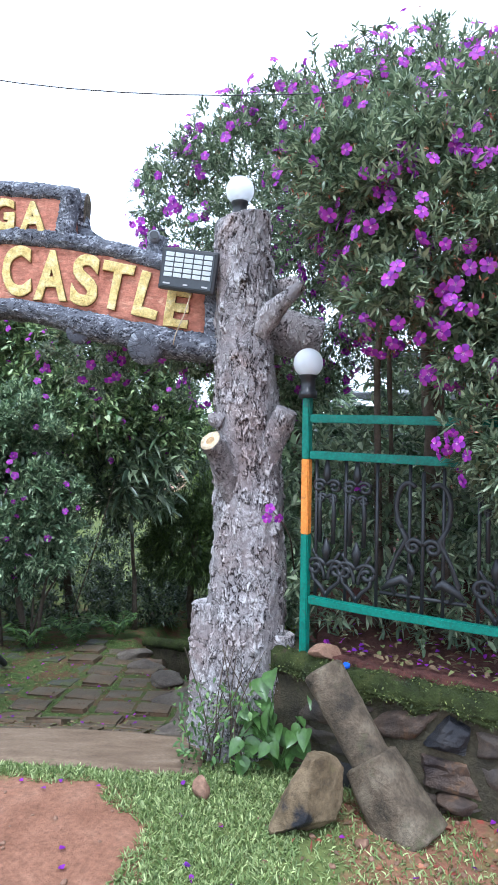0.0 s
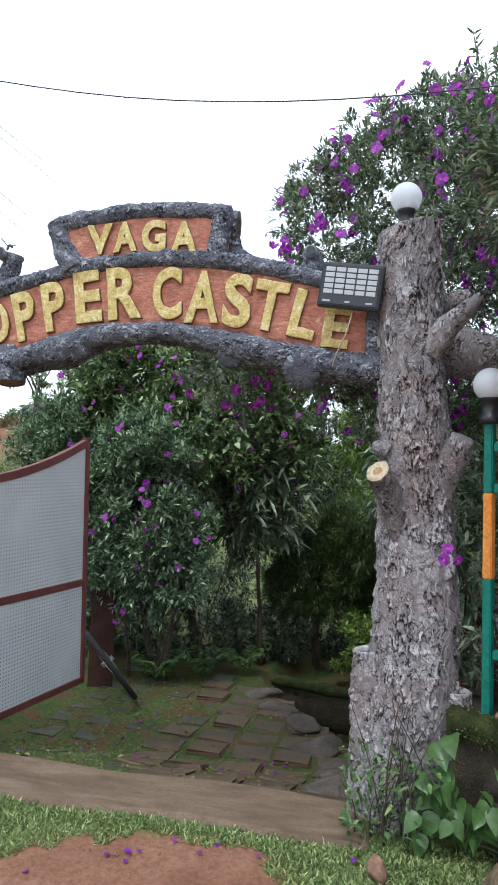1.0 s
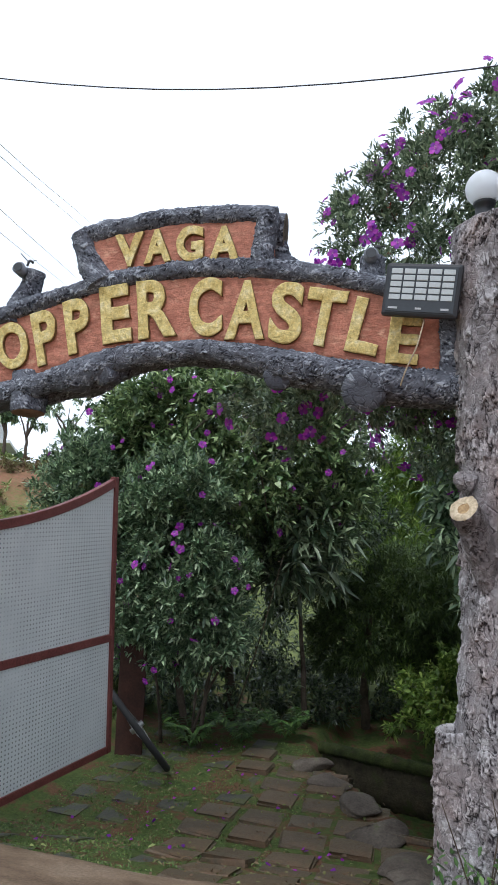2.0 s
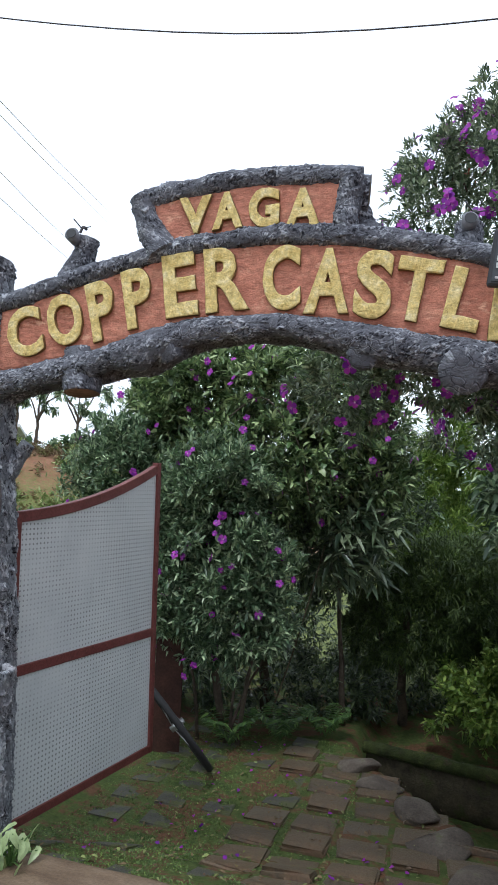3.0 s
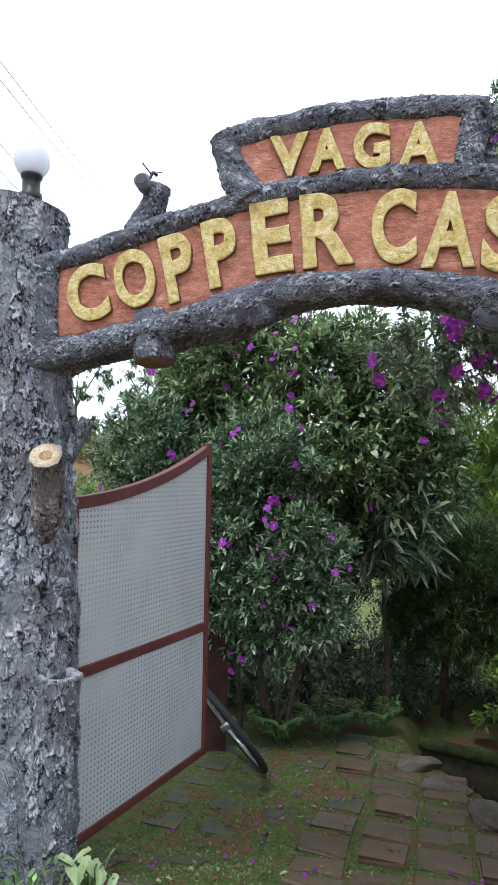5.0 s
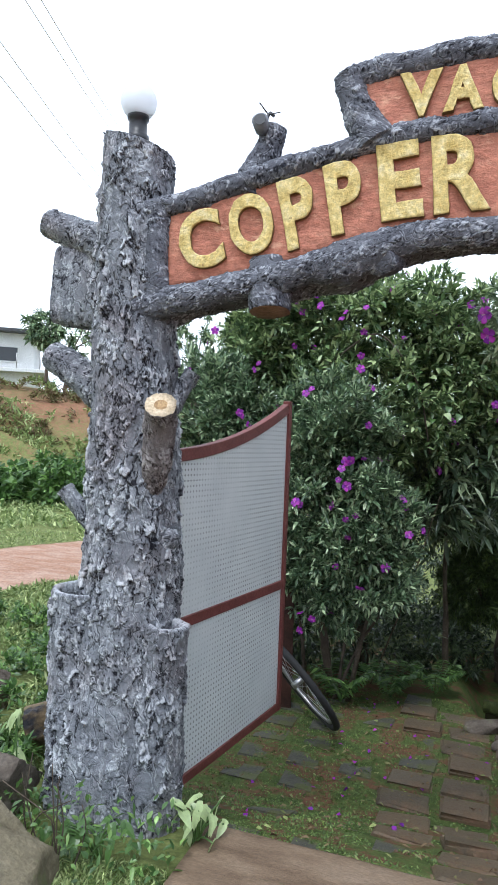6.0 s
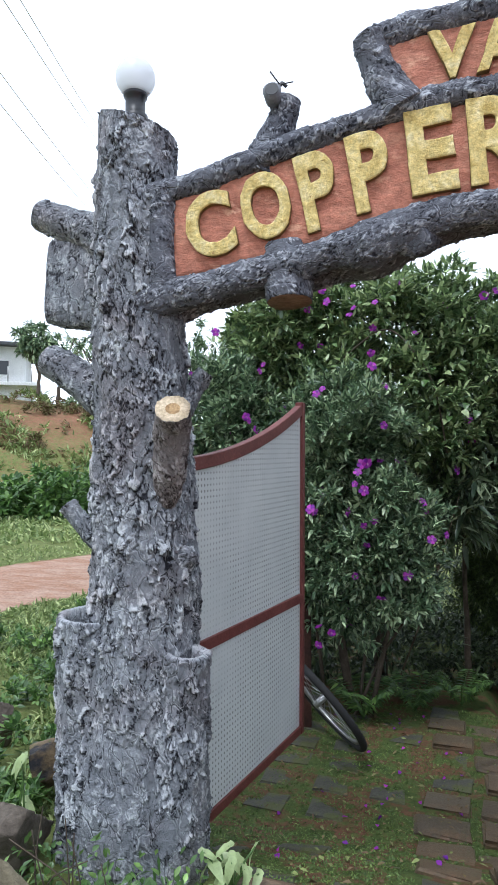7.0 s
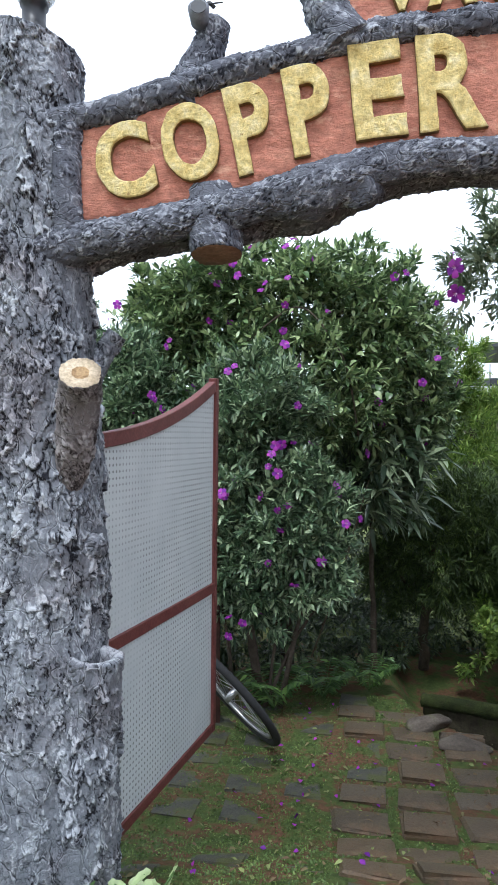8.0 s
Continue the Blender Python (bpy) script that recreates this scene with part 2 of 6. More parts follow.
SLAB = rough_mat("worn_threshold", [(0.3, (0.125, 0.082, 0.050)), (0.55, (0.20, 0.14, 0.09)), (0.8, (0.27, 0.205, 0.145))], 4, 60, 0.7, 0.8, 0.005, (1, 3, 2), ((0.08, 0.085, 0.035), 5, 0.66))
WOOD = rough_mat("branch_wood", [(0.3, (0.05, 0.038, 0.028)), (0.7, (0.13, 0.10, 0.075))], 9, 70, 0.9, 0.8)
WALLPAINT = rough_mat("pale_wall_paint", [(0.3, (0.62, 0.63, 0.62)), (0.7, (0.75, 0.76, 0.75))], 2, 20, 0.8, 0.1)
ROOF = rough_mat("dark_roof_sheet", [(0.3, (0.05, 0.055, 0.06)), (0.7, (0.09, 0.09, 0.095))], 3, 30, 0.6, 0.2)
WINDOW = plain("dark_window_glass", (0.03, 0.035, 0.04), 0.08)
L_TIB = leaf_mat("tibouchina_leaf", (0.06, 0.095, 0.055), (0.165, 0.225, 0.13), (0.36, 0.42, 0.27), 0.40, 0.28)
L_BUSH = leaf_mat("shrub_leaf", (0.032, 0.066, 0.034), (0.155, 0.245, 0.13), (0.45, 0.55, 0.34))
L_BROAD = leaf_mat("broad_leaf", (0.038, 0.076, 0.032), (0.175, 0.265, 0.11), (0.46, 0.56, 0.28), 0.34)
# leaf green darkened to stand for deep shade under and behind the shrubs
L_SHADE = leaf_mat("shaded_leaf", (0.022, 0.040, 0.020), (0.055, 0.088, 0.040), (0.14, 0.19, 0.08))
L_BRIGHT = leaf_mat("bright_leaf", (0.09, 0.16, 0.025), (0.19, 0.31, 0.055), (0.38, 0.48, 0.12), 0.5, 0.35)
L_MANGO = leaf_mat("long_leaf", (0.05, 0.085, 0.05), (0.14, 0.20, 0.11), (0.40, 0.48, 0.30), 0.32)
L_PINE = leaf_mat("conifer_needle", (0.022, 0.044, 0.012), (0.058, 0.098, 0.024), (0.13, 0.19, 0.045), 0.55)
L_MOSS = leaf_mat("moss_frond", (0.030, 0.045, 0.010), (0.075, 0.10, 0.022), (0.17, 0.20, 0.05), 0.7)
L_MOSSG = leaf_mat("moss_weed", (0.055, 0.10, 0.020), (0.095, 0.16, 0.034), (0.17, 0.24, 0.06), 0.6, 0.2)
L_DRY = leaf_mat("dry_weed", (0.12, 0.07, 0.04), (0.20, 0.14, 0.07), (0.20, 0.24, 0.08), 0.7)
L_HEART = leaf_mat("heart_leaf", (0.05, 0.11, 0.03), (0.095, 0.185, 0.05), (0.20, 0.33, 0.09), 0.36, 0.3)
L_PALE = leaf_mat("pale_arrow_leaf", (0.22, 0.32, 0.10), (0.42, 0.52, 0.26), (0.60, 0.68, 0.42), 0.4, 0.3)
L_GRASS = leaf_mat("grass_blade", (0.10, 0.155, 0.042), (0.23, 0.31, 0.10), (0.44, 0.50, 0.23), 0.6, 0.3)
L_RED = leaf_mat("red_calyx", (0.22, 0.04, 0.03), (0.34, 0.09, 0.06), (0.45, 0.18, 0.10), 0.5)
PETAL = leaf_mat("purple_petal", (0.15, 0.010, 0.32), (0.26, 0.018, 0.39), (0.43, 0.04, 0.45), 0.6, 0.35)
STAMEN = plain("pale_stamen", (0.55, 0.30, 0.50), 0.6)


def gate_sheet(nt, bsdf, out):
    """Pale painted sheet with rows of small punched dents."""
    tc = nt.nodes.new("ShaderNodeTexCoord")
    sep = nt.nodes.new("ShaderNodeSeparateXYZ")
    nt.links.new(tc.outputs["Object"], sep.inputs[0])

    def m(op, a, b=None):
        n = nt.nodes.new("ShaderNodeMath")
        n.operation = op
        for i, v in enumerate((a, b)):
            if v is None:
                continue
            if isinstance(v, (int, float)):
                n.inputs[i].default_value = v
            else:
                nt.links.new(v, n.inputs[i])
        return n.outputs[0]
    cells = []
    for ax in ("Y", "Z"):
        f = m("SUBTRACT", m("FRACT", m("MULTIPLY", sep.outputs[ax], 1 / 0.0235)), 0.5)
        cells.append(m("MULTIPLY", f, f))
    d = m("SQRT", m("ADD", cells[0], cells[1]))
    v = coords(nt)
    keep = ramp(nt, noise_tex(nt, v, 2.2, 3, 0.5), [(0.36, (0.25, 0.25, 0.25)), (0.55, (1, 1, 1))])
    dot = m("MULTIPLY", m("LESS_THAN", d, 0.21), keep)
    wash = ramp(nt, noise_tex(nt, v, 3, 6, 0.7), [(0.3, (0.54, 0.57, 0.57)), (0.7, (0.68, 0.70, 0.69))])
    grime = ramp(nt, noise_tex(nt, coords(nt, (1, 5, 0.7)), 7, 6, 0.7), [(0.62, (0, 0, 0)), (0.8, (0.35, 0.35, 0.35))])
    wash = mixc(nt, grime, wash, (0.30, 0.28, 0.25))
    col = mixc(nt, dot, wash, (0.22, 0.228, 0.222))
    nt.links.new(col, bsdf.inputs["Base Color"])
    bsdf.inputs["Roughness"].default_value = 0.45
    inv = m("SUBTRACT", 1.0, dot)
    bump(nt, bsdf, inv, 0.5, 0.003)


SHEET = material("punched_sheet", gate_sheet)


def ground_build(nt, bsdf, out):
    """Red laterite, grass and moss, sorted by zone weights on the terrain."""
    v = coords(nt)
    n1, n2 = noise_tex(nt, v, 3.5, 6, 0.65), noise_tex(nt, v, 45, 6, 0.7)
    dirt = ramp(nt, n1, [(0.3, (0.185, 0.083, 0.048)), (0.55, (0.265, 0.130, 0.080)), (0.8, (0.345, 0.195, 0.130))])
    grass = ramp(nt, noise_tex(nt, v, 9, 6, 0.7), [(0.3, (0.09, 0.11, 0.035)), (0.6, (0.16, 0.19, 0.06)), (0.8, (0.26, 0.20, 0.10))])
    mossy = ramp(nt, noise_tex(nt, v, 7, 6, 0.7), [(0.3, (0.040, 0.062, 0.016)), (0.48, (0.080, 0.110, 0.030)), (0.57, (0.125, 0.066, 0.037)), (0.8, (0.175, 0.088, 0.050))])

    def zone(name):
        a = nt.nodes.new("ShaderNodeMath")
        a.operation = "MULTIPLY_ADD"
        nt.links.new(noise_tex(nt, v, 11, 5, 0.7), a.inputs[0])
        a.inputs[1].default_value = 0.7
        nt.links.new(attr(nt, name), a.inputs[2])
        return ramp(nt, a.outputs[0], [(0.72, (0, 0, 0)), (0.92, (1, 1, 1))])
    col = mixc(nt, zone("dirt"), grass, dirt)
    pale = ramp(nt, noise_tex(nt, coords(nt, (1, 2.5, 1)), 2.2, 5, 0.65), [(0.35, (0.30, 0.16, 0.10)), (0.6, (0.41, 0.28, 0.21))])
    col = mixc(nt, zone("track"), col, pale)
    col = mixc(nt, zone("moss"), col, mossy)
    shade = ramp(nt, n2, [(0.3, (0.65, 0.65, 0.65)), (0.7, (1.25, 1.25, 1.25))])
    nt.links.new(mixc(nt, 1.0, col, shade, "MULTIPLY"), bsdf.inputs["Base Color"])
    bsdf.inputs["Roughness"].default_value = 0.9
    bsdf.inputs["Specular IOR Level"].default_value = 0.2
    bump(nt, bsdf, n2, 0.9, 0.012)


GROUND = material("terrain", ground_build)


def paver_build(nt, bsdf, out):
    info = nt.nodes.new("ShaderNodeObjectInfo")
    v = coords(nt)
    col = ramp(nt, info.outputs["Random"], [(0.0, (0.074, 0.056, 0.035)), (0.4, (0.104, 0.074, 0.044)), (0.8, (0.118, 0.081, 0.046)), (1.0, (0.100, 0.088, 0.066))])
    big = noise_tex(nt, v, 9, 6, 0.7)
    col = mixc(nt, ramp(nt, big, [(0.45, (0, 0, 0)), (0.62, (0.7, 0.7, 0.7))]), col, (0.088, 0.080, 0.036))
    col = mixc(nt, ramp(nt, noise_tex(nt, v, 5, 6, 0.75), [(0.48, (0, 0, 0)), (0.66, (0.8, 0.8, 0.8))]), col, (0.165, 0.088, 0.050))
    n2 = noise_tex(nt, v, 70, 6, 0.7)
    col = mixc(nt, 1.0, col, ramp(nt, n2, [(0.3, (0.65, 0.65, 0.65)), (0.7, (1.3, 1.3, 1.3))]), "MULTIPLY")
    nt.links.new(col, bsdf.inputs["Base Color"])
    bsdf.inputs["Roughness"].default_value = 0.55
    bump(nt, bsdf, n2, 0.9, 0.007)


PAVER = material("damp_paver", paver_build)
MOSSY_PAVER = rough_mat("mossy_paver", [(0.3, (0.055, 0.056, 0.048)), (0.55, (0.085, 0.082, 0.064)), (0.8, (0.125, 0.10, 0.07))], 8, 70, 0.6, 0.8, 0.006, (1, 1, 1), ((0.080, 0.088, 0.032), 11, 0.50))


# ---- shape helpers ----
rng = np.random.default_rng(7)


def hashed(ix, iy, iz, seed):
    h = (ix.astype(np.int64) * 374761393 + iy.astype(np.int64) * 668265263 + iz.astype(np.int64) * 2147483647 + seed * 1274126177) & 0xFFFFFFFF
    h = ((h ^ (h >> 13)) * 1274126177) & 0xFFFFFFFF
    h = ((h ^ (h >> 16)) * 2246822519) & 0xFFFFFFFF
    return ((h ^ (h >> 15)) & 0xFFFFFF) / 0xFFFFFF


def vnoise(p, seed=0):
    i = np.floor(p)
    f = p - i
    f = f * f * (3 - 2 * f)
    total = 0
    for a in (0, 1):
        for b in (0, 1):
            for c in (0, 1):
                w = (f[:, 0] if a else 1 - f[:, 0]) * (f[:, 1] if b else 1 - f[:, 1]) * (f[:, 2] if c else 1 - f[:, 2])
                total = total + w * hashed(i[:, 0] + a, i[:, 1] + b, i[:, 2] + c, seed)
    return total


def fbm(p, octaves=4, seed=0):
    total, amp, norm = 0, 1.0, 0.0
    for k in range(octaves):
        total = total + amp * vnoise(p * 2 ** k, seed + k)
        norm += amp
        amp *= 0.55
    return total / norm


def worley(p, seed=0):
    i = np.floor(p)
    f1, f2 = np.full(len(p), 9.0), np.full(len(p), 9.0)
    ident, off = np.zeros(len(p)), np.zeros((len(p), 3))
    for a in (-1, 0, 1):
        for b in (-1, 0, 1):
            for c in (-1, 0, 1):
                g = i + (a, b, c)
                o = np.stack([hashed(g[:, 0], g[:, 1], g[:, 2], seed + k) for k in (11, 12, 13)], 1)
                d = p - (g + o)
                r = np.sqrt((d * d).sum(1))
                near = r < f1
                f2 = np.where(near, f1, np.minimum(f2, r))
                ident = np.where(near, hashed(g[:, 0], g[:, 1], g[:, 2], seed + 14), ident)
                off = np.where(near[:, None], d, off)
                f1 = np.where(near, r, f1)
    return f1, f2, ident, off


def bark_height(p, size, seed=0, grain=(1.0, 1.0, 0.55)):
    """Relief of overlapping bark plates whose lower edges lift off, and its tone: grooves darkened as shade, lips paled
    as brushed paint and highlight.
    """
    g = p * np.array(grain) / size
    bend = np.stack([fbm(g * 0.9, 2, seed + 50 + 5 * k) for k in range(3)], 1) - 0.5
    frill = np.stack([fbm(g * 3.4, 3, seed + 70 + 5 * k) for k in range(3)], 1) - 0.5
    grit = fbm(p / 0.016, 3, seed + 30)

    def plates(scale, sd, curl):
        f1, f2, ident, off = worley(g * scale + 1.1 * bend + 1.0 * frill, sd)
        side = (ident * 7.31) % 1.0 * 2 * math.pi
        tilt = 0.75 * (off[:, 0] * np.cos(side) + off[:, 1] * np.sin(side)) - 0.7 * off[:, 2]
        lift = np.clip(0.55 + tilt, 0, 1.2) ** curl
        return lift, ident, np.clip((f2 - f1) / 0.10, 0, 1)
    l1, i1, c1 = plates(0.95, seed + 40, 3.0)
    l2, i2, c2 = plates(2.0, seed + 60, 2.6)
    worn = np.clip((fbm(g * 0.8, 3, seed + 5) - 0.40) / 0.14, 0.12, 1)
    calm = np.clip((fbm(g * 1.3, 3, seed + 15) - 0.44) / 0.14, 0.0, 1)
    h = 0.34 + worn * (0.36 * l1 + 0.14 * i1 - 0.22 * (1 - c1)) + calm * (0.26 * l2 + 0.08 * i2 - 0.16 * (1 - c2)) + 0.20 * (grit - 0.5)
    # groove shade and lip highlights go into the tone, on top of random variation
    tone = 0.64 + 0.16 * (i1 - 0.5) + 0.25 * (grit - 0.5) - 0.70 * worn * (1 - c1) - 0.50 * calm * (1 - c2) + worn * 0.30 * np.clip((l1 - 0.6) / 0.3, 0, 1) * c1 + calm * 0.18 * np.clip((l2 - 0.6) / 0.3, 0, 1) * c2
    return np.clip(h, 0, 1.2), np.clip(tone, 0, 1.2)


def mesh_object(name, verts, faces, mats, parent=None, smooth=True, attrs=None, face_mats=None):
    me = bpy.data.meshes.new(name)
    me.from_pydata(np.asarray(verts, float).tolist(), [], faces if isinstance(faces, list) else faces.tolist())
    for m in mats if isinstance(mats, (list, tuple)) else [mats]:
        me.materials.append(m)
    if smooth:
        me.polygons.foreach_set("use_smooth", np.ones(len(me.polygons), bool))
    if face_mats is not None:
        me.polygons.foreach_set("material_index", np.asarray(face_mats, np.int32))
    for key, values in (attrs or {}).items():
        me.attributes.new(key, "FLOAT", "POINT").data.foreach_set("value", np.asarray(values, np.float32))
    me.update()
    ob = new(name, me)
    ob.parent = parent
    return ob


def part(name, bm, mat, parent=None, label="", smooth=False):
    me = bpy.data.meshes.new(name)
    bmesh.ops.recalc_face_normals(bm, faces=bm.faces)
    bm.to_mesh(me)
    bm.free()
    me.materials.append(mat)
    if smooth:
        me.polygons.foreach_set("use_smooth", np.ones(len(me.polygons), bool))
    ob = new(name, me)
    ob.parent = parent
    return tagged(ob, label)


def empty(name, at=(0, 0, 0)):
    ob = new(name)
    ob.location = at
    return ob


def box(bm, size, m, bevel=0.0):
    geo = bmesh.ops.create_cube(bm, size=1.0, matrix=m @ Matrix.Diagonal((*size, 1)))
    if bevel:
        es = list({e for v in geo["verts"] for e in v.link_edges})
        bmesh.ops.bevel(bm, geom=es, offset=bevel, segments=2, affect="EDGES", profile=0.6)


def resample(pts, n, radii=None):
    pts = np.asarray(pts, float)
    s = np.concatenate([[0], np.cumsum(np.linalg.norm(np.diff(pts, axis=0), axis=1))])
    t = np.linspace(0, s[-1], n)
    if len(pts) > 2:
        fine = np.linspace(0, s[-1], 8 * len(pts))
        p = np.stack([np.interp(fine, s, pts[:, k]) for k in range(3)], 1)
        for _ in range(10):
            p[1:-1] = 0.25 * p[:-2] + 0.5 * p[1:-1] + 0.25 * p[2:]
        path = np.stack([np.interp(t, fine, p[:, k]) for k in range(3)], 1)
    else:
        path = np.stack([np.interp(t, s, pts[:, k]) for k in range(3)], 1)
    if radii is None:
        return path
    return path, np.interp(t, np.linspace(0, s[-1], len(radii)) if len(radii) != len(pts) else s, radii)


def tube_data(path, radius, seg, up=None, flat=1.0):
    """Rings of a tube along a path: vertices, outward normals."""
    tang = np.gradient(path, axis=0)
    tang /= np.linalg.norm(tang, axis=1)[:, None] + 1e-9
    if up is None:
        up = (0, 1, 0) if abs(tang[:, 2]).mean() > 0.6 else (0, 0, 1)
    a = np.cross(tang, np.asarray(up, float))
    a /= np.linalg.norm(a, axis=1)[:, None] + 1e-9
    b = np.cross(a, tang)
    th = np.linspace(0, 2 * math.pi, seg, endpoint=False)
    nrm = a[:, None] * np.cos(th)[None, :, None] + b[:, None] * (flat * np.sin(th))[None, :, None]
    v = path[:, None] + nrm * np.asarray(radius)[:, None, None]
    n = nrm / np.linalg.norm(nrm, axis=2)[..., None]
    return v.reshape(-1, 3), n.reshape(-1, 3)


def tube_faces(rings, seg, base=0):
    i, j = np.meshgrid(np.arange(rings - 1), np.arange(seg), indexing="ij")
    k = (j + 1) % seg
    return (np.stack([i * seg + j, i * seg + k, (i + 1) * seg + k, (i + 1) * seg + j], -1).reshape(-1, 4) + base)


def rod_data(pts, r, seg=6, smooth_path=False):
    path = np.asarray(pts, float) if not smooth_path else resample(pts, smooth_path)
    rad = np.full(len(path), r) if np.isscalar(r) else np.interp(np.linspace(0, 1, len(path)), np.linspace(0, 1, len(r)), r)
    v, _ = tube_data(path, rad, seg)
    return v, tube_faces(len(path), seg), len(path)


def rods(name, lines, mat, parent=None, seg=6):
    """Several bars or wires of one part in one mesh: (points, radius) each."""
    vs, fs, base = [], [], 0
    for pts, r in lines:
        v, f, n = rod_data(pts, r, seg)
        vs.append(v)
        fs += (f + base).tolist()
        fs += [list(range(base, base + seg))[::-1], list(range(base + (n - 1) * seg, base + n * seg))]
        base += len(v)
    return mesh_object(name, np.concatenate(vs), fs, mat, parent)


def bark_log(name, pts, radii, mat, parent=None, cell=0.05, amp=0.012, res=0.007, seed=0, end=None, flat=1.0, shape=None, label="", hollow=0.0, grain=(1.0, 1.0, 0.55), lumps=1.0):
    """A log of cement bark along a path; end: the material of its end faces; hollow: wall of an open top."""
    length = np.linalg.norm(np.diff(np.asarray(pts, float), axis=0), axis=1).sum()
    rings = max(6, int(length / res))
    seg = max(16, int(2 * math.pi * max(radii) / res))
    path, rad = resample(pts, rings, radii)
    v, n = tube_data(path, rad, seg, flat=flat)
    lump = fbm(v / 0.11, 2, seed + 90) - 0.5
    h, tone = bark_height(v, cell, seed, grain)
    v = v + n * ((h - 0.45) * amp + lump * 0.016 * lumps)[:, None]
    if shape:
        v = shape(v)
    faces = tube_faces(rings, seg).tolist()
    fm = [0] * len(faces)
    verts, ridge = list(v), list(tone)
    last = (rings - 1) * seg
    inner = path[-1]
    ring = list(range(last, last + seg))
    if hollow:
        rim = np.array([v[k] for k in ring])
        mid = rim.mean(0)
        for depth, f in ((0.006, 1 - 0.5 * hollow), (0.0, 1 - hollow), (-0.10, 1 - hollow * 1.3)):
            start = len(verts)
            d = path[-1] - path[-2]
            d = d / np.linalg.norm(d) * depth
            for p in rim:
                verts.append(mid + (p - mid) * f + d)
                # pale rim; the inside is toned dark for the shade in the hollow
                ridge.append(0.8 if depth >= 0 else 0.15)
            for j in range(seg):
                k = (j + 1) % seg
                faces.append([ring[j], ring[k], start + k, start + j])
                fm.append(0)
            ring = list(range(start, start + seg))
    for rg, flip in ((ring, False), (list(range(seg)), True)):
        c = np.mean([verts[k] for k in rg], axis=0)
        inner_r = []
        for k in rg:
            inner_r.append(len(verts))
            verts.append(c + (verts[k] - c) * 0.42)
            ridge.append(0.55)
        ci = len(verts)
        verts.append(c)
        ridge.append(0.55)
        for j in range(seg):
            k = (j + 1) % seg
            q = [rg[j], rg[k], inner_r[k], inner_r[j]]
            t = [inner_r[j], inner_r[k], ci]
            faces += [q[::-1], t[::-1]] if flip else [q, t]
            fm += [1, 2]
    mats = [mat, end or mat, (SAWN_CORE if end is SAWN else end) or mat]
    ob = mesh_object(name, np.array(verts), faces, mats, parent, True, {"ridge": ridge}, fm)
    return tagged(ob, label)


def unit(a):
    return a / (np.linalg.norm(a, axis=-1, keepdims=True) + 1e-9)


def leaf_cloud(name, base, way, length, width, mat, parent=None, droop=0.25, fold=0.12, seed=0, kind="stuff"):
    """Many folded leaves in one mesh; base, way, length and width per leaf."""
    r = np.random.default_rng(seed)
    n = len(base)
    way = unit(way)
    side = unit(np.cross(way, unit(np.array((0, 0, 1.0)) + 0.35 * r.normal(size=(n, 3)))))
    upn = np.cross(side, way)
    L, W = length[:, None], width[:, None]
    tip_drop = -droop * r.uniform(0.3, 1.4, n)[:, None] * L
    z = np.array((0, 0, 1.0))
    p0 = base
    p1 = base + way * L * 0.35 - side * W * 0.5 + upn * fold * W
    p2 = base + way * L * 0.38 + tip_drop * 0.15 * z
    p3 = base + way * L * 0.35 + side * W * 0.5 + upn * fold * W
    p4 = base + way * L * 0.72 - side * W * 0.34 + upn * fold * W * 0.6 + tip_drop * 0.5 * z
    p5 = base + way * L * 0.72 + side * W * 0.34 + upn * fold * W * 0.6 + tip_drop * 0.5 * z
    p6 = base + way * L + tip_drop * z
    v = np.stack([p0, p1, p2, p3, p4, p5, p6], 1).reshape(-1, 3)
    k = np.array([[0, 1, 2], [0, 2, 3], [1, 4, 2], [2, 5, 3], [2, 4, 6], [2, 6, 5]])
    f = (np.arange(n)[:, None, None] * 7 + k[None]).reshape(-1, 3)
    me = bpy.data.meshes.new(name)
    me.vertices.add(len(v))
    me.vertices.foreach_set("co", v.astype(np.float32).ravel())
    me.loops.add(len(f) * 3)
    me.loops.foreach_set("vertex_index", f.astype(np.int32).ravel())
    me.polygons.add(len(f))
    me.polygons.foreach_set("loop_start", np.arange(0, len(f) * 3, 3, dtype=np.int32))
    me.polygons.foreach_set("use_smooth", np.ones(len(f), bool))
    me.update(calc_edges=True)
    me.materials.append(mat)
    ob = new(name, me)
    ob.parent = parent
    return tagged(ob, kind=kind)


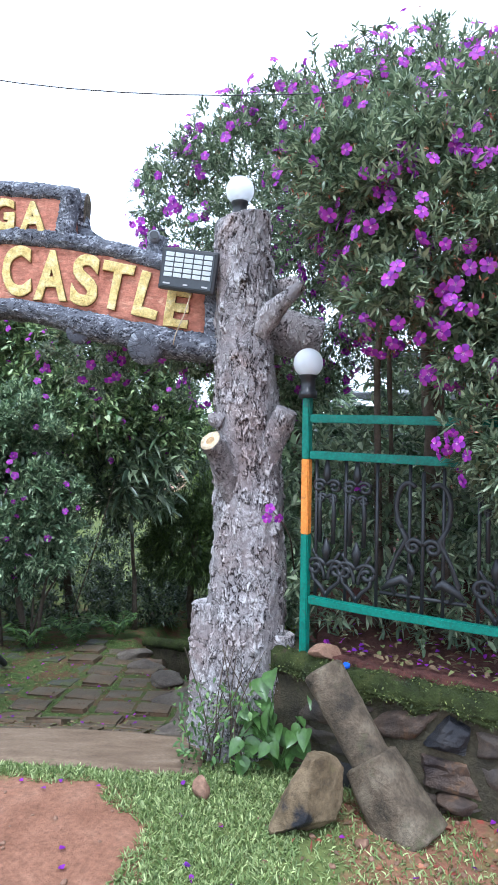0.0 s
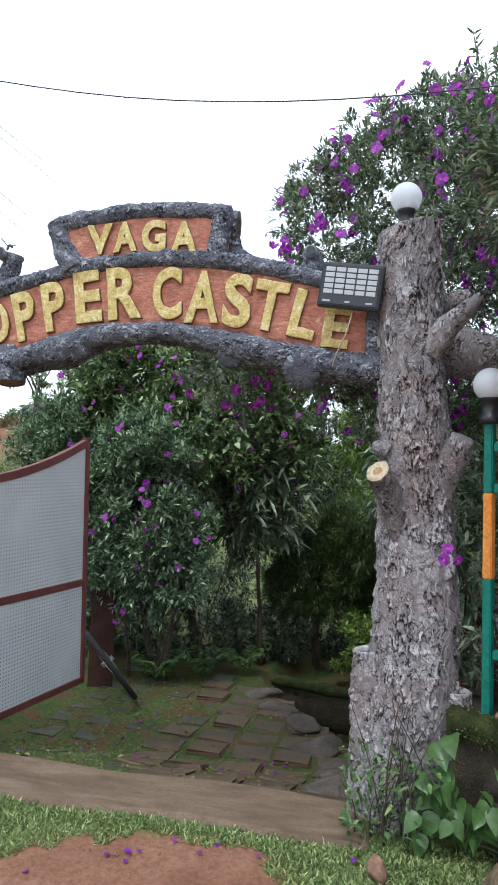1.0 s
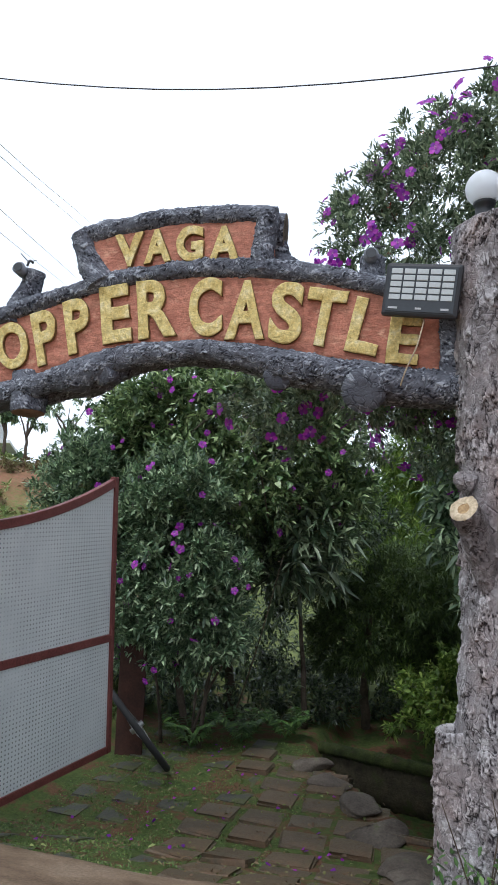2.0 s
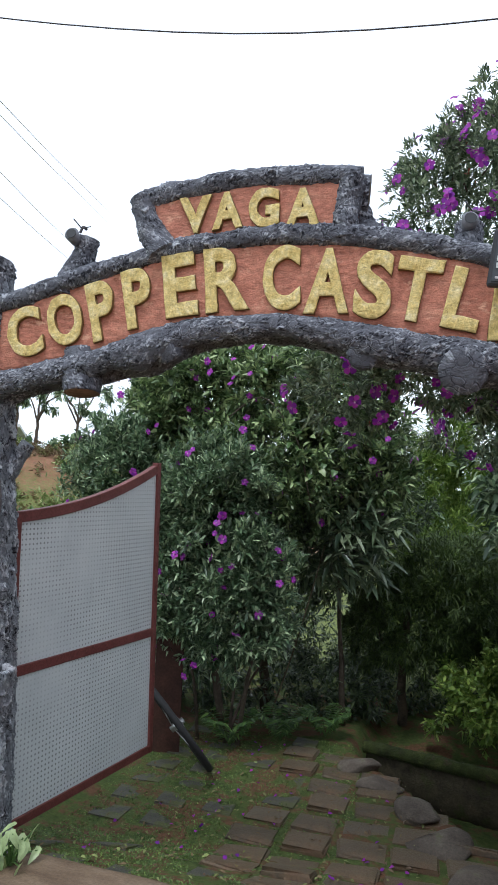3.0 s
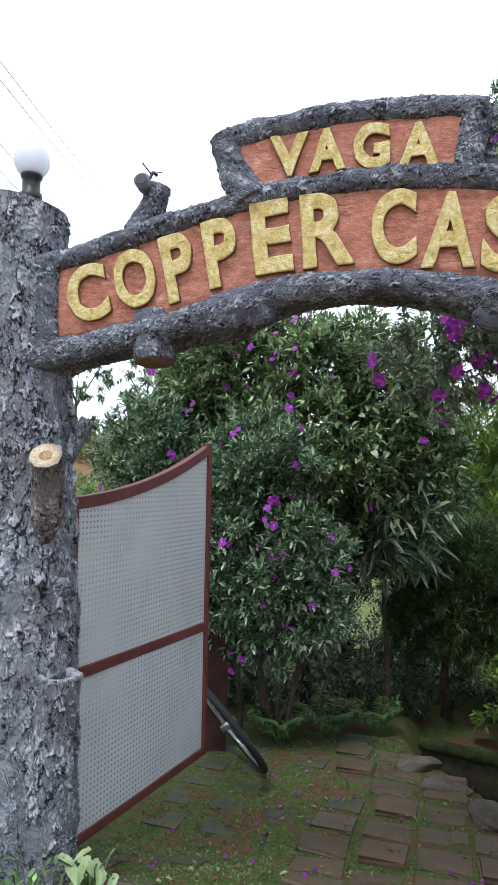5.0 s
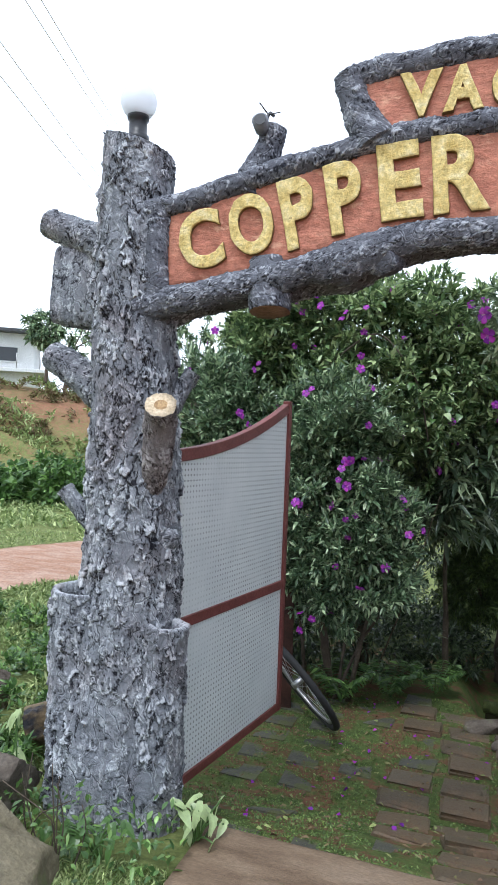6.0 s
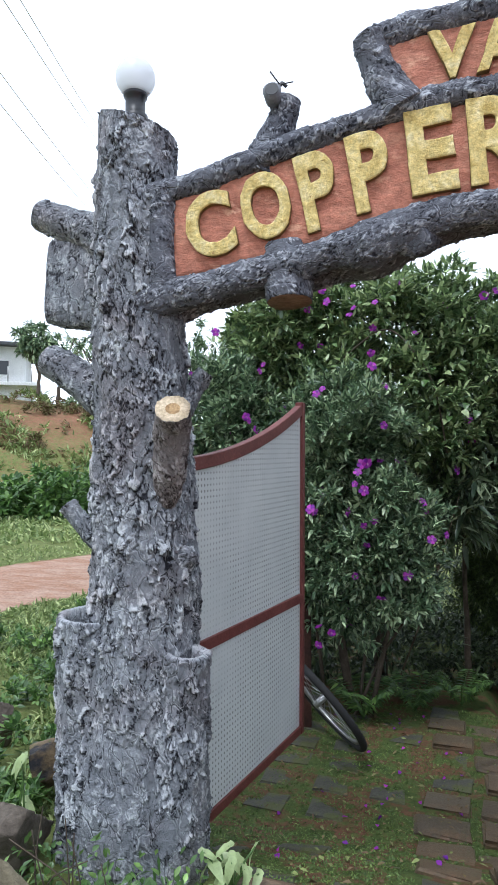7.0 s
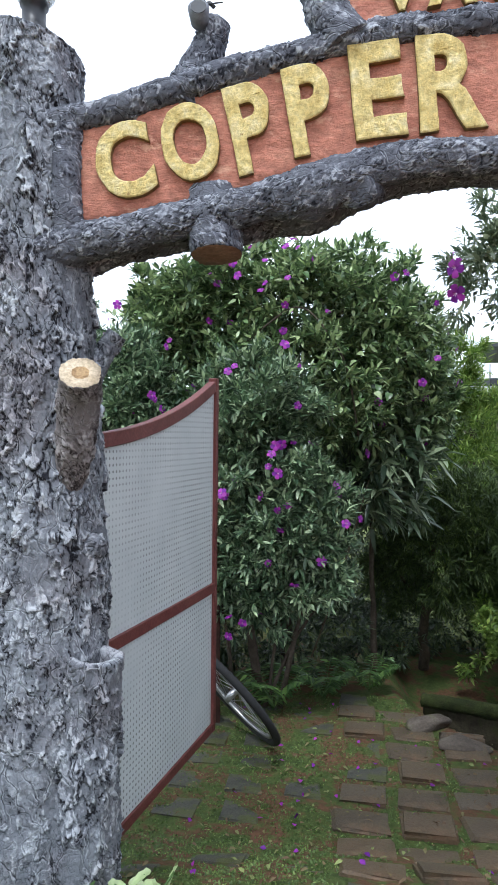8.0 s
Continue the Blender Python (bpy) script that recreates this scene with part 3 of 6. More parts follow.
def crown_points(lobes, n, seed, shell=0.35, tuft=0):
    """Points and outward ways on the uneven outside of a heap of ellipsoids (x, y, z, rx, ry, rz)."""
    r = np.random.default_rng(seed)
    lobes = np.asarray(lobes, float)
    area = (lobes[:, 3] * lobes[:, 4] + lobes[:, 4] * lobes[:, 5] + lobes[:, 3] * lobes[:, 5])
    pick = r.choice(len(lobes), n * 2, p=area / area.sum())
    d = unit(r.normal(size=(n * 2, 3)))
    u = 1.0 - shell * r.random(n * 2) ** 1.5 + np.where(r.random(n * 2) < 0.10, r.uniform(0, 0.22, n * 2), 0)
    rough = 0.62 + 0.76 * fbm(d * 2.6 + pick[:, None] * 7.1, 3, seed)
    p = lobes[pick, :3] + d * lobes[pick, 3:] * (u * rough)[:, None]
    way = unit(d / lobes[pick, 3:] * lobes[pick, 3:].mean(1)[:, None])
    deep = np.full(len(p), 9.0)
    for k, lb in enumerate(lobes):
        q = np.linalg.norm((p - lb[:3]) / lb[3:], axis=1)
        deep = np.where(pick == k, deep, np.minimum(deep, q))
    keep = deep > 0.72
    gaps = fbm(p / 0.20, 2, seed + 5) > 0.40
    keep &= gaps
    p, way, pick = p[keep][:n], way[keep][:n], pick[keep][:n]
    if tuft > 1 and len(p) > 3 * tuft:
        # gather the shoots into tufts round every few of them, with gaps between
        m = len(p) // tuft
        home = r.integers(0, m, len(p))
        home[:m] = np.arange(m)
        rad = np.clip(0.17 * lobes[pick[home], 3:].mean(1), 0.05, 0.30)
        out = unit(r.normal(size=p.shape) + 0.7 * way[home])
        loose = (r.random(len(p)) < 0.18)[:, None]
        q = p[home] + out * (rad * r.random(len(p)) ** 0.4)[:, None]
        w = unit(way[home] * 0.6 + out * 0.9)
        p, way = np.where(loose, p, q), np.where(loose, way, w)
    return p, way


def sprigs(name, pts, ways, mat, parent, leaves=7, length=0.08, ratio=0.32, spread=0.9, droop=0.3, seed=0, up=0.35):
    """Whorls of leaves round shoot tips."""
    r = np.random.default_rng(seed + 1)
    n = len(pts)
    ax = unit(ways + np.array((0, 0, up)) + 0.45 * r.normal(size=(n, 3)))
    e1 = unit(np.cross(ax, r.normal(size=(n, 3))))
    e2 = np.cross(ax, e1)
    ang = 2 * math.pi * (np.arange(leaves) / leaves)[None] + r.uniform(-0.5, 0.5, (n, leaves)) + r.uniform(0, 6.3, (n, 1))
    sp = spread * r.uniform(0.5, 1.35, (n, leaves))
    way = ax[:, None] * np.cos(sp)[..., None] + (e1[:, None] * np.cos(ang)[..., None] + e2[:, None] * np.sin(ang)[..., None]) * np.sin(sp)[..., None]
    along = r.uniform(-0.9, 0.25, (n, leaves))[..., None] * length
    base = pts[:, None] + ax[:, None] * along + way * 0.006
    ln = length * r.uniform(0.55, 1.25, n * leaves)
    return leaf_cloud(name, base.reshape(-1, 3), way.reshape(-1, 3), ln, ln * ratio * r.uniform(0.8, 1.25, n * leaves), mat, parent, droop, 0.14, seed)


def limbs(name, lines, parent, mat=None):
    """Tapered trunk or limb, one mesh for each line of points and end radii."""
    for k, (pts, r0, r1) in enumerate(lines):
        path = resample(pts, 14)
        path = path + (np.stack([vnoise(path * 6, 70 + k + j) for j in range(3)], 1) - 0.5) * r0 * 0.8
        v, nrm = tube_data(path, np.linspace(r0, r1, 14), 9)
        v = v + nrm * ((fbm(v / 0.05, 2, 33) - 0.5) * r0 * 0.5)[:, None]
        f = tube_faces(14, 9).tolist() + [list(range(9))[::-1], list(range(13 * 9, 14 * 9))]
        mesh_object(name if k == 0 else "limb", v, f, mat or WOOD, parent)


def sky_shoots(parent, spots, mat, seed, length=0.055):
    """Thin upright shoots with leaves: x, y, z of the foot and the height."""
    r = np.random.default_rng(seed)
    for x, y, z, h in spots:
        pts = resample([(x, y, z), (x + r.normal() * 0.04, y, z + h * 0.5), (x + r.normal() * 0.10, y, z + h)], 9)
        rods("shoot", [(pts, (0.005, 0.002))], WOOD, parent, 5)
        n = int(26 * h / 0.3)
        k = r.integers(3, 9, n)
        leaf_cloud("shoot_leaves", pts[k], r.normal(size=(n, 3)) + (0, 0, 0.6), r.uniform(0.5, 1.2, n) * length, r.uniform(0.25, 0.4, n) * length, mat, parent, 0.1, 0.1, seed)


def flower_mesh():
    vs, fs, fm = [], [], []
    for k in range(5):
        a = 2 * math.pi * k / 5
        out, sd = np.array((math.cos(a), math.sin(a), 0)), np.array((-math.sin(a), math.cos(a), 0))
        b = len(vs)
        for s, w, h in ((0.05, 0.05, 0.0), (0.5, 0.36, 0.12), (0.85, 0.42, 0.10), (1.0, 0.16, 0.02)):
            vs += [out * s - sd * w + (0, 0, h), out * s + (0, 0, h - 0.05), out * s + sd * w + (0, 0, h)]
        for j in range(3):
            q = b + 3 * j
            fs += [[q, q + 1, q + 4, q + 3], [q + 1, q + 2, q + 5, q + 4]]
            fm += [0, 0]
    for k in range(6):
        a = 1.05 * k
        b = len(vs)
        for s, h in ((0.0, 0.0), (0.12, 0.25), (0.26, 0.34)):
            c = np.array((math.cos(a) * s, math.sin(a) * s, h))
            w = np.array((-math.sin(a), math.cos(a), 0)) * 0.025
            vs += [c - w, c + w]
        fs += [[b, b + 1, b + 3, b + 2], [b + 2, b + 3, b + 5, b + 4]]
        fm += [1, 1]
    me = bpy.data.meshes.new("flower")
    me.from_pydata([tuple(v) for v in vs], [], fs)
    me.materials.append(PETAL)
    me.materials.append(STAMEN)
    me.polygons.foreach_set("material_index", np.array(fm, np.int32))
    me.polygons.foreach_set("use_smooth", np.ones(len(fs), bool))
    return me


FLOWER = flower_mesh()


def flowers(parent, pts, ways, size, seed, label="purple five-petalled flower"):
    r = np.random.default_rng(seed)
    for p, w in zip(pts, ways):
        ob = new("flower", FLOWER)
        ob.parent = parent
        w = Vector(w) + Vector(r.normal(size=3) * 0.45) + Vector((0, -0.35, 0.1))
        s = size * r.uniform(0.65, 1.15)
        q = w.to_track_quat("Z", "Y")
        ob.matrix_basis = Matrix.Translation(Vector(p) + 0.03 * Vector(w).normalized()) @ q.to_matrix().to_4x4() @ Matrix.Rotation(r.uniform(0, 6), 4, "Z") @ Matrix.Diagonal((s, s, s, 1))
        tagged(ob, label)


def boulder(name, at, size, mat, seed, turn=(0, 0, 0), facets=9, detail=4, label="", category="rock", group="", parent=None):
    """A broken stone: a ball cut by random planes and roughened."""
    r = np.random.default_rng(seed)
    bm = bmesh.new()
    bmesh.ops.create_icosphere(bm, subdivisions=detail, radius=1.0)
    p = np.array([v.co[:] for v in bm.verts])
    for k in range(facets):
        nrm = unit(r.normal(size=3))
        cut = r.uniform(0.42, 0.74)
        d = p @ nrm
        p = p - np.where(d > cut, d - cut, 0)[:, None] * nrm * 0.97
    q = p + seed * 3.1
    p = p + unit(p) * ((fbm(q * 2.2, 4, seed) - 0.5) * 0.22 + (fbm(q * 9, 3, seed) - 0.5) * 0.06)[:, None]
    for v, c in zip(bm.verts, p):
        v.co = c
    bmesh.ops.transform(bm, matrix=pose(*at, *turn) @ Matrix.Diagonal((*size, 1)), verts=bm.verts)
    ob = part(name, bm, mat, parent, label, True)
    if parent is None:
        tagged(ob, label, category, group)
    return ob


# ---- terrain ----
def sstep(a, b, x):
    t = np.clip((x - a) / (b - a), 0, 1)
    return t * t * (3 - 2 * t)


def far_way(x, y):
    """Distance along the open side towards the track and the bank, and across it."""
    return (x + 1.65) * -0.555 + (y - 1.05) * 0.83, (x + 1.65) * 0.83 + (y - 1.05) * 0.555


def ground_z(x, y):
    inside = np.interp(y, [-60, 2.75, 3.25, 4.15, 6.0, 7.4, 11, 30, 60], [0.19, 0.19, 0.12, -0.20, -0.23, -0.45, -0.6, 0.3, 1.0])
    s, u = far_way(x, y)
    outside = 0.19 + (2.9 - 0.12 * np.clip(u, -4, 8)) * sstep(17, 25, s) + 0.5 * sstep(25, 60, s)
    w = sstep(-2.75, -3.5, x)
    z = inside * (1 - w) + outside * w
    edge = (y - 5.7) + (x + 1.3) * 1.4
    ditch = sstep(-0.02, 0.16, edge) * sstep(-1.45, -1.2, x) * sstep(0.3, -0.1, x) * sstep(3.6, 4.2, y) * sstep(7.5, 6.2, y)
    z = z - 0.34 * ditch
    p = np.stack([x, y, np.zeros_like(x)], 1)
    rough = 0.03 + 0.9 * sstep(14, 22, s) * w
    return z + (fbm(p * 1.7, 3, 4) - 0.5) * rough + (fbm(p * 9, 3, 8) - 0.5) * 0.02


gx = np.concatenate([np.linspace(-90, -12, 26), np.linspace(-11.6, -4, 36), np.linspace(-3.95, 1.5, 110), np.linspace(1.7, 8, 22), np.linspace(10, 90, 18)])
gy = np.concatenate([np.linspace(-60, 0, 14), np.linspace(0.3, 1.4, 8), np.linspace(1.45, 7, 112), np.linspace(7.2, 18, 44), np.linspace(19, 120, 30)])
X, Y = np.meshgrid(gx, gy, indexing="ij")
X, Y = X.ravel(), Y.ravel()
S, U = far_way(X, Y)
path_dirt = sstep(0.62, 0.30, np.hypot((X + 0.95) / np.where(X < -0.95, 1.9, 1.06), (Y - 2.17) / 1.22)) + sstep(2.15, 1.7, Y) * sstep(-3.0, -2.2, X)
red_right = sstep(0.0, 0.3, X) * sstep(3.0, 2.6, Y) * 0.55
track = sstep(1.1, 0.75, np.abs(S - 7.2 - U + 0.5 * np.sin(0.8 * U)) / 1.15) * sstep(-3.0, -3.6, X)
bank = sstep(16.5, 18.5, S) * sstep(-3.2, -4, X) * (0.14 + 0.62 * fbm(np.stack([X, Y, 0 * X], 1) * 0.55, 3, 77))
dirt_w = np.clip(path_dirt + red_right + track + bank + 0.25 * sstep(9.5, 11, S) * sstep(14, 12.5, S) * sstep(-3.2, -4, X), 0, 1)
moss_w = sstep(3.2, 3.5, Y) * sstep(-3.1, -2.8, X) * sstep(1.0, 0.4, X) * sstep(9, 7, Y) * 0.9
idx = np.arange(len(gx) * len(gy)).reshape(len(gx), len(gy))
gf = np.stack([idx[:-1, :-1], idx[1:, :-1], idx[1:, 1:], idx[:-1, 1:]], -1).reshape(-1, 4)
ground = mesh_object("ground", np.stack([X, Y, ground_z(X, Y)], 1), gf, GROUND, None, True, {"dirt": dirt_w, "moss": moss_w, "track": track})
tagged(ground, "red laterite earth with patchy grass and damp moss", "ground", kind="structure")


def gz(x, y):
    return float(ground_z(np.array([float(x)]), np.array([float(y)]))[0])


def blades(name, x, y, h, mat, label, seed, lean=0.6, wide=0.05):
    r = np.random.default_rng(seed)
    n = len(x)
    base = np.stack([x, y, ground_z(x, y) - 0.004], 1)
    way = np.stack([r.normal(size=n) * lean, r.normal(size=n) * lean, np.ones(n)], 1)
    ln = h * r.uniform(0.5, 1.3, n)
    ob = leaf_cloud(name, base, way, ln, ln * wide * 3.2, mat, None, 0.35, 0.1, seed)
    return tagged(ob, label, "grass", kind="stuff")


r = np.random.default_rng(3)
for k in range(150):
    x, y = r.uniform(-2.2, 0.95), r.uniform(1.95, 2.75)
    s = r.uniform(0.006, 0.017) if k < 75 else r.uniform(0.004, 0.009)
    if 40 < k < 75:
        x = r.uniform(0.1, 0.95)
    boulder("pebble", (x, y, gz(x, y) + s * 0.3), (s, s * 0.8, s * 0.6), REDSTONE, 300 + k, (0, 0, k * 37), 5, 2, "small reddish pebble on the earth", "pebble", "pebbles")
gx1, gy1 = r.uniform(-2.8, 0.7, 90000), 2.93 - 1.0 * r.random(90000)
keep = (fbm(np.stack([gx1, gy1, 0 * gx1], 1) * 6, 3, 2) * 0.6 + np.interp(np.hypot((gx1 + 0.95) / np.where(gx1 < -0.95, 1.9, 1.06), (gy1 - 2.17) / 1.22), [0.28, 0.50], [-0.3, 0.3])) > 0.38
keep &= ~((gx1 > -2.35) & (gx1 < -0.42) & (gy1 > 2.815)) & ~((gx1 > 0.05) & (r.random(90000) > 0.22))
blades("lawn_grass", gx1[keep], gy1[keep], 0.034, L_GRASS, "short green lawn grass growing beside the red dirt path", 5)
gx2, gy2 = r.uniform(-2.75, -1.25, 40000), r.uniform(3.26, 5.9, 40000)
keep = fbm(np.stack([gx2, gy2, 0 * gx2], 1) * 4, 3, 9) + 0.30 * (-1.85 - gx2) > 0.40
blades("moss_tufts", gx2[keep], gy2[keep], 0.017, L_MOSSG, "low green moss and weeds between the paving stones", 6, 0.9, 0.11)
sx, sy = np.concatenate([r.uniform(-9, -3.0, 24000), r.uniform(-5.6, -2.95, 30000)]), np.concatenate([r.uniform(2.0, 9, 24000), r.uniform(2.6, 6.6, 30000)])
s_, u_ = far_way(sx, sy)
keep = (np.abs(s_ - 7.2 - u_ + 0.5 * np.sin(0.8 * u_)) > 1.1) & (fbm(np.stack([sx, sy, 0 * sx], 1) * 2.5, 3, 9) > 0.42)
blades("verge_grass", sx[keep], sy[keep], 0.075, L_GRASS, "rough green verge grass beside the dirt track", 8, 0.8)

# ---- paving ----
slab = bmesh.new()
bmesh.ops.create_grid(slab, x_segments=60, y_segments=16, size=1.0)
for v in slab.verts:
    a, b = v.co.x, v.co.y
    x, y = -1.36 + 0.99 * a, 3.02 + 0.225 * b + 0.02 * math.sin(5 * a)
    v.co = (x, y, 0.205 - 0.045 * (b + 1) / 2 + 0.012 * noise.noise((x * 3, y * 3, 0)) - (0.05 if b < -0.97 else 0.012 if b > 0.97 else 0.0))
bmesh.ops.solidify(slab, geom=slab.faces[:], thickness=0.07)
tagged(part("threshold_slab", slab, SLAB, None, "", True), "worn brown cement threshold slab across the gateway", "threshold", kind="structure")

paving = empty("brick_paving")
tagged(paving, "damp mossy stone setts in loose rows with earth joints", "paving", kind="structure")


def paver_mesh(w, d, seed):
    rr = random.Random(seed)
    bm = bmesh.new()
    bmesh.ops.create_cube(bm, size=1.0, matrix=Matrix.Diagonal((w, d, 0.05, 1)))
    bmesh.ops.bevel(bm, geom=bm.edges[:], offset=0.010, segments=2, affect="EDGES")
    for v in bm.verts:
        v.co += Vector([rr.uniform(-0.008, 0.008) for _ in range(3)]) + 0.018 * noise.noise_vector((v.co.x * 9 + seed * 5, v.co.y * 9, 0)) * Vector((1, 1, 0.4)).length / 1.5
    me = bpy.data.meshes.new("paver")
    bm.to_mesh(me)
    bm.free()
    me.materials.append(MOSSY_PAVER if w < 0.22 else PAVER)
    return me


PAVERS = [paver_mesh(w, d, k) for k, (w, d) in enumerate(((0.238, 0.205), (0.225, 0.212), (0.248, 0.198), (0.205, 0.178), (0.190, 0.170)))]
rr = random.Random(4)
for row in range(11):
    y = 3.39 + row * 0.243
    shift = rr.uniform(-0.025, 0.025)
    for col in range(9):
        x = -2.55 + col * 0.278 + shift + rr.uniform(-0.012, 0.012)
        if (y - 5.62) + (x + 1.3) * 1.4 > -0.05:
            continue
        mossy = x + 0.25 * noise.noise((x * 3, y * 3, 1)) < -1.72
        if rr.random() < (0.14 if mossy else 0.04):
            continue
        ob = new("paver", PAVERS[rr.choice((3, 4)) if mossy else rr.randrange(3)])
        ob.parent = paving
        h = 0.22
        slope = math.degrees(math.atan2(gz(x, y + h) - gz(x, y - h), 2 * h))
        ob.matrix_basis = pose(x, y + rr.uniform(-0.012, 0.012), gz(x, y) + (-0.022 if mossy else -0.019) + rr.uniform(-0.006, 0.006), slope + rr.uniform(-1.3, 1.3), rr.uniform(-1.3, 1.3), rr.uniform(-3, 3)) @ Matrix.Diagonal((1, 1.0 / math.cos(math.radians(slope)), 1, 1))
stone_rng = random.Random(9)
for k, (x, y, sx_, sy_) in enumerate(((-1.12, 5.18, 0.17, 0.15), (-0.92, 4.88, 0.19, 0.16), (-0.78, 4.55, 0.18, 0.17), (-0.62, 4.22, 0.19, 0.17), (-0.55, 3.88, 0.16, 0.16), (-0.60, 3.56, 0.17, 0.14), (-1.3, 5.45, 0.16, 0.13))):
    boulder("flagstone", (x, y, gz(x, y) + 0.018), (sx_, sy_, 0.045), STONE, 40 + k, (0, stone_rng.uniform(-4, 4), stone_rng.uniform(0, 90)), 8, 3, "broken grey edge flagstone", parent=paving)
bark_log("edging_kerb", [(-1.29, 5.79, -0.19), (-0.95, 5.60, -0.16), (-0.5, 5.42, -0.14), (-0.1, 5.28, -0.13)], [0.040, 0.044, 0.042, 0.042], MOSS, None, 0.06, 0.02, 0.014, 5)
bark_log("drain_wall", [(-1.27, 5.83, -0.34), (-0.95, 5.645, -0.34), (-0.5, 5.465, -0.33), (-0.1, 5.325, -0.32)], [0.045] * 4, MORTAR, None, 0.06, 0.02, 0.016, 6, flat=3.4)
tagged(bpy.data.objects["drain_wall"], "dark earthy side wall of the sunken drain", "wall", kind="structure")
tagged(bpy.data.objects["edging_kerb"], "mossy cement edging kerb beside the sunken drain", "kerb")


# ---- gate pillars ----
def slant(top, drop, xc, r0):
    def f(v):
        w = np.clip((v[:, 2] - (top - 0.16)) / 0.16, 0, 1)
        v = v.copy()
        v[:, 2] += w * (v[:, 0] - xc) / r0 * drop
        return v
    return f


left = tagged(empty("gate_pillar", (-2.78, 3.3, 0.0)), "grey cement gate pillar moulded like a tree trunk with a lamp on top", "pillar", "gate pillars")
right = tagged(empty("gate_pillar", (-0.23, 3.2, 0.0)), "warm grey cement tree-trunk gate pillar beside the green fence", "pillar", "gate pillars")


def rel(parent, pts):
    return [tuple(np.array(p) - np.array(parent.location)) for p in pts]


def stub(parent, pts, radii, mat, seed, end=None, label="", cell=0.038, amp=0.013, name="branch_stub", hollow=0.0, shape=None, res=0.0046, grain=(1.0, 1.0, 0.50)):
    return bark_log(name, rel(parent, pts), radii, mat, parent, cell, amp, res, seed, end, label=label, hollow=hollow, shape=shape, grain=grain)


def slab_end(v):
    """Square a round log off into a flat upright slab with rounded corners."""
    y, z = v[:, 1] - 0.06, v[:, 2] - 2.14
    rad = np.hypot(y, z) + 1e-9
    k = 1 / (np.abs(y / rad) ** 5 + np.abs(z / rad) ** 5) ** 0.2
    return np.stack([v[:, 0], 0.07 + y * k * 0.42, 2.14 + z * k * 0.98], 1)


stub(left, [(-2.775, 3.3, -0.05), (-2.755, 3.3, 0.5), (-2.722, 3.3, 1.0), (-2.728, 3.3, 1.4), (-2.753, 3.3, 1.9), (-2.760, 3.3, 2.3), (-2.766, 3.3, 2.66)], [0.248, 0.223, 0.188, 0.172, 0.157, 0.145, 0.133], BARK_L, 1, name="trunk", cell=0.046, amp=0.024, shape=slant(2.66, -0.045, 0.0, 0.145))
stub(left, [(-2.865, 3.25, -0.05), (-2.865, 3.25, 0.3), (-2.868, 3.25, 0.7), (-2.868, 3.25, 0.955)], [0.158, 0.148, 0.143, 0.145], BARK_L, 2, name="hollow_stump", cell=0.046, amp=0.025, hollow=0.16, label="open-topped grey bark sleeve")
stub(left, [(-2.60, 3.23, -0.05), (-2.585, 3.23, 0.3), (-2.56, 3.225, 0.6), (-2.535, 3.215, 0.865)], [0.125, 0.115, 0.095, 0.080], BARK_L, 3, name="hollow_stump", cell=0.044, amp=0.024, hollow=0.35, label="small open-topped bark sleeve")
stub(left, [(-2.62, 3.22, 1.32), (-2.59, 3.185, 1.44), (-2.568, 3.15, 1.55), (-2.545, 3.115, 1.615), (-2.527, 3.075, 1.655)], [0.035, 0.050, 0.056, 0.056, 0.058], BARK_S, 4, SAWN, "branch stub with a pale sawn face")
stub(left, [(-2.9, 3.34, 1.70), (-3.02, 3.36, 1.79), (-3.155, 3.38, 1.865)], [0.075, 0.068, 0.062], BARK_L, 5)
stub(left, [(-2.9, 3.3, 1.20), (-2.97, 3.29, 1.27), (-3.02, 3.28, 1.33)], [0.04, 0.034, 0.03], BARK_L, 6)
stub(left, [(-2.62, 3.34, 1.66), (-2.57, 3.36, 1.74), (-2.53, 3.37, 1.80)], [0.045, 0.038, 0.034], BARK_L, 7)
stub(left, [(-2.58, 3.26, 1.16), (-2.545, 3.25, 1.17), (-2.52, 3.245, 1.165)], [0.045, 0.038, 0.02], BARK_L, 8, name="knot")
stub(left, [(-2.85, 3.34, 2.26), (-3.0, 3.34, 2.33), (-3.17, 3.33, 2.40)], [0.085, 0.07, 0.055], BARK_L, 9)
stub(left, [(-2.85, 3.36, 2.13), (-3.0, 3.36, 2.14), (-3.13, 3.36, 2.15)], [0.175, 0.17, 0.155], BARK_L, 10, name="beam_end", shape=slab_end)

stub(right, [(-0.27, 3.2, -0.05), (-0.235, 3.2, 0.4), (-0.205, 3.2, 0.8), (-0.195, 3.2, 1.1), (-0.215, 3.2, 1.6), (-0.232, 3.2, 2.1), (-0.248, 3.2, 2.655)], [0.205, 0.198, 0.186, 0.170, 0.150, 0.140, 0.130], BARK_R, 11, name="trunk", cell=0.044, amp=0.025, grain=(1.0, 1.0, 0.36), shape=slant(2.655, 0.022, 0.0, 0.13))
stub(right, [(-0.375, 3.17, -0.05), (-0.385, 3.17, 0.4), (-0.40, 3.17, 0.83)], [0.10, 0.085, 0.065], BARK_R, 12, name="hollow_stump", cell=0.044, amp=0.022, hollow=0.3, label="open-topped bark sleeve")
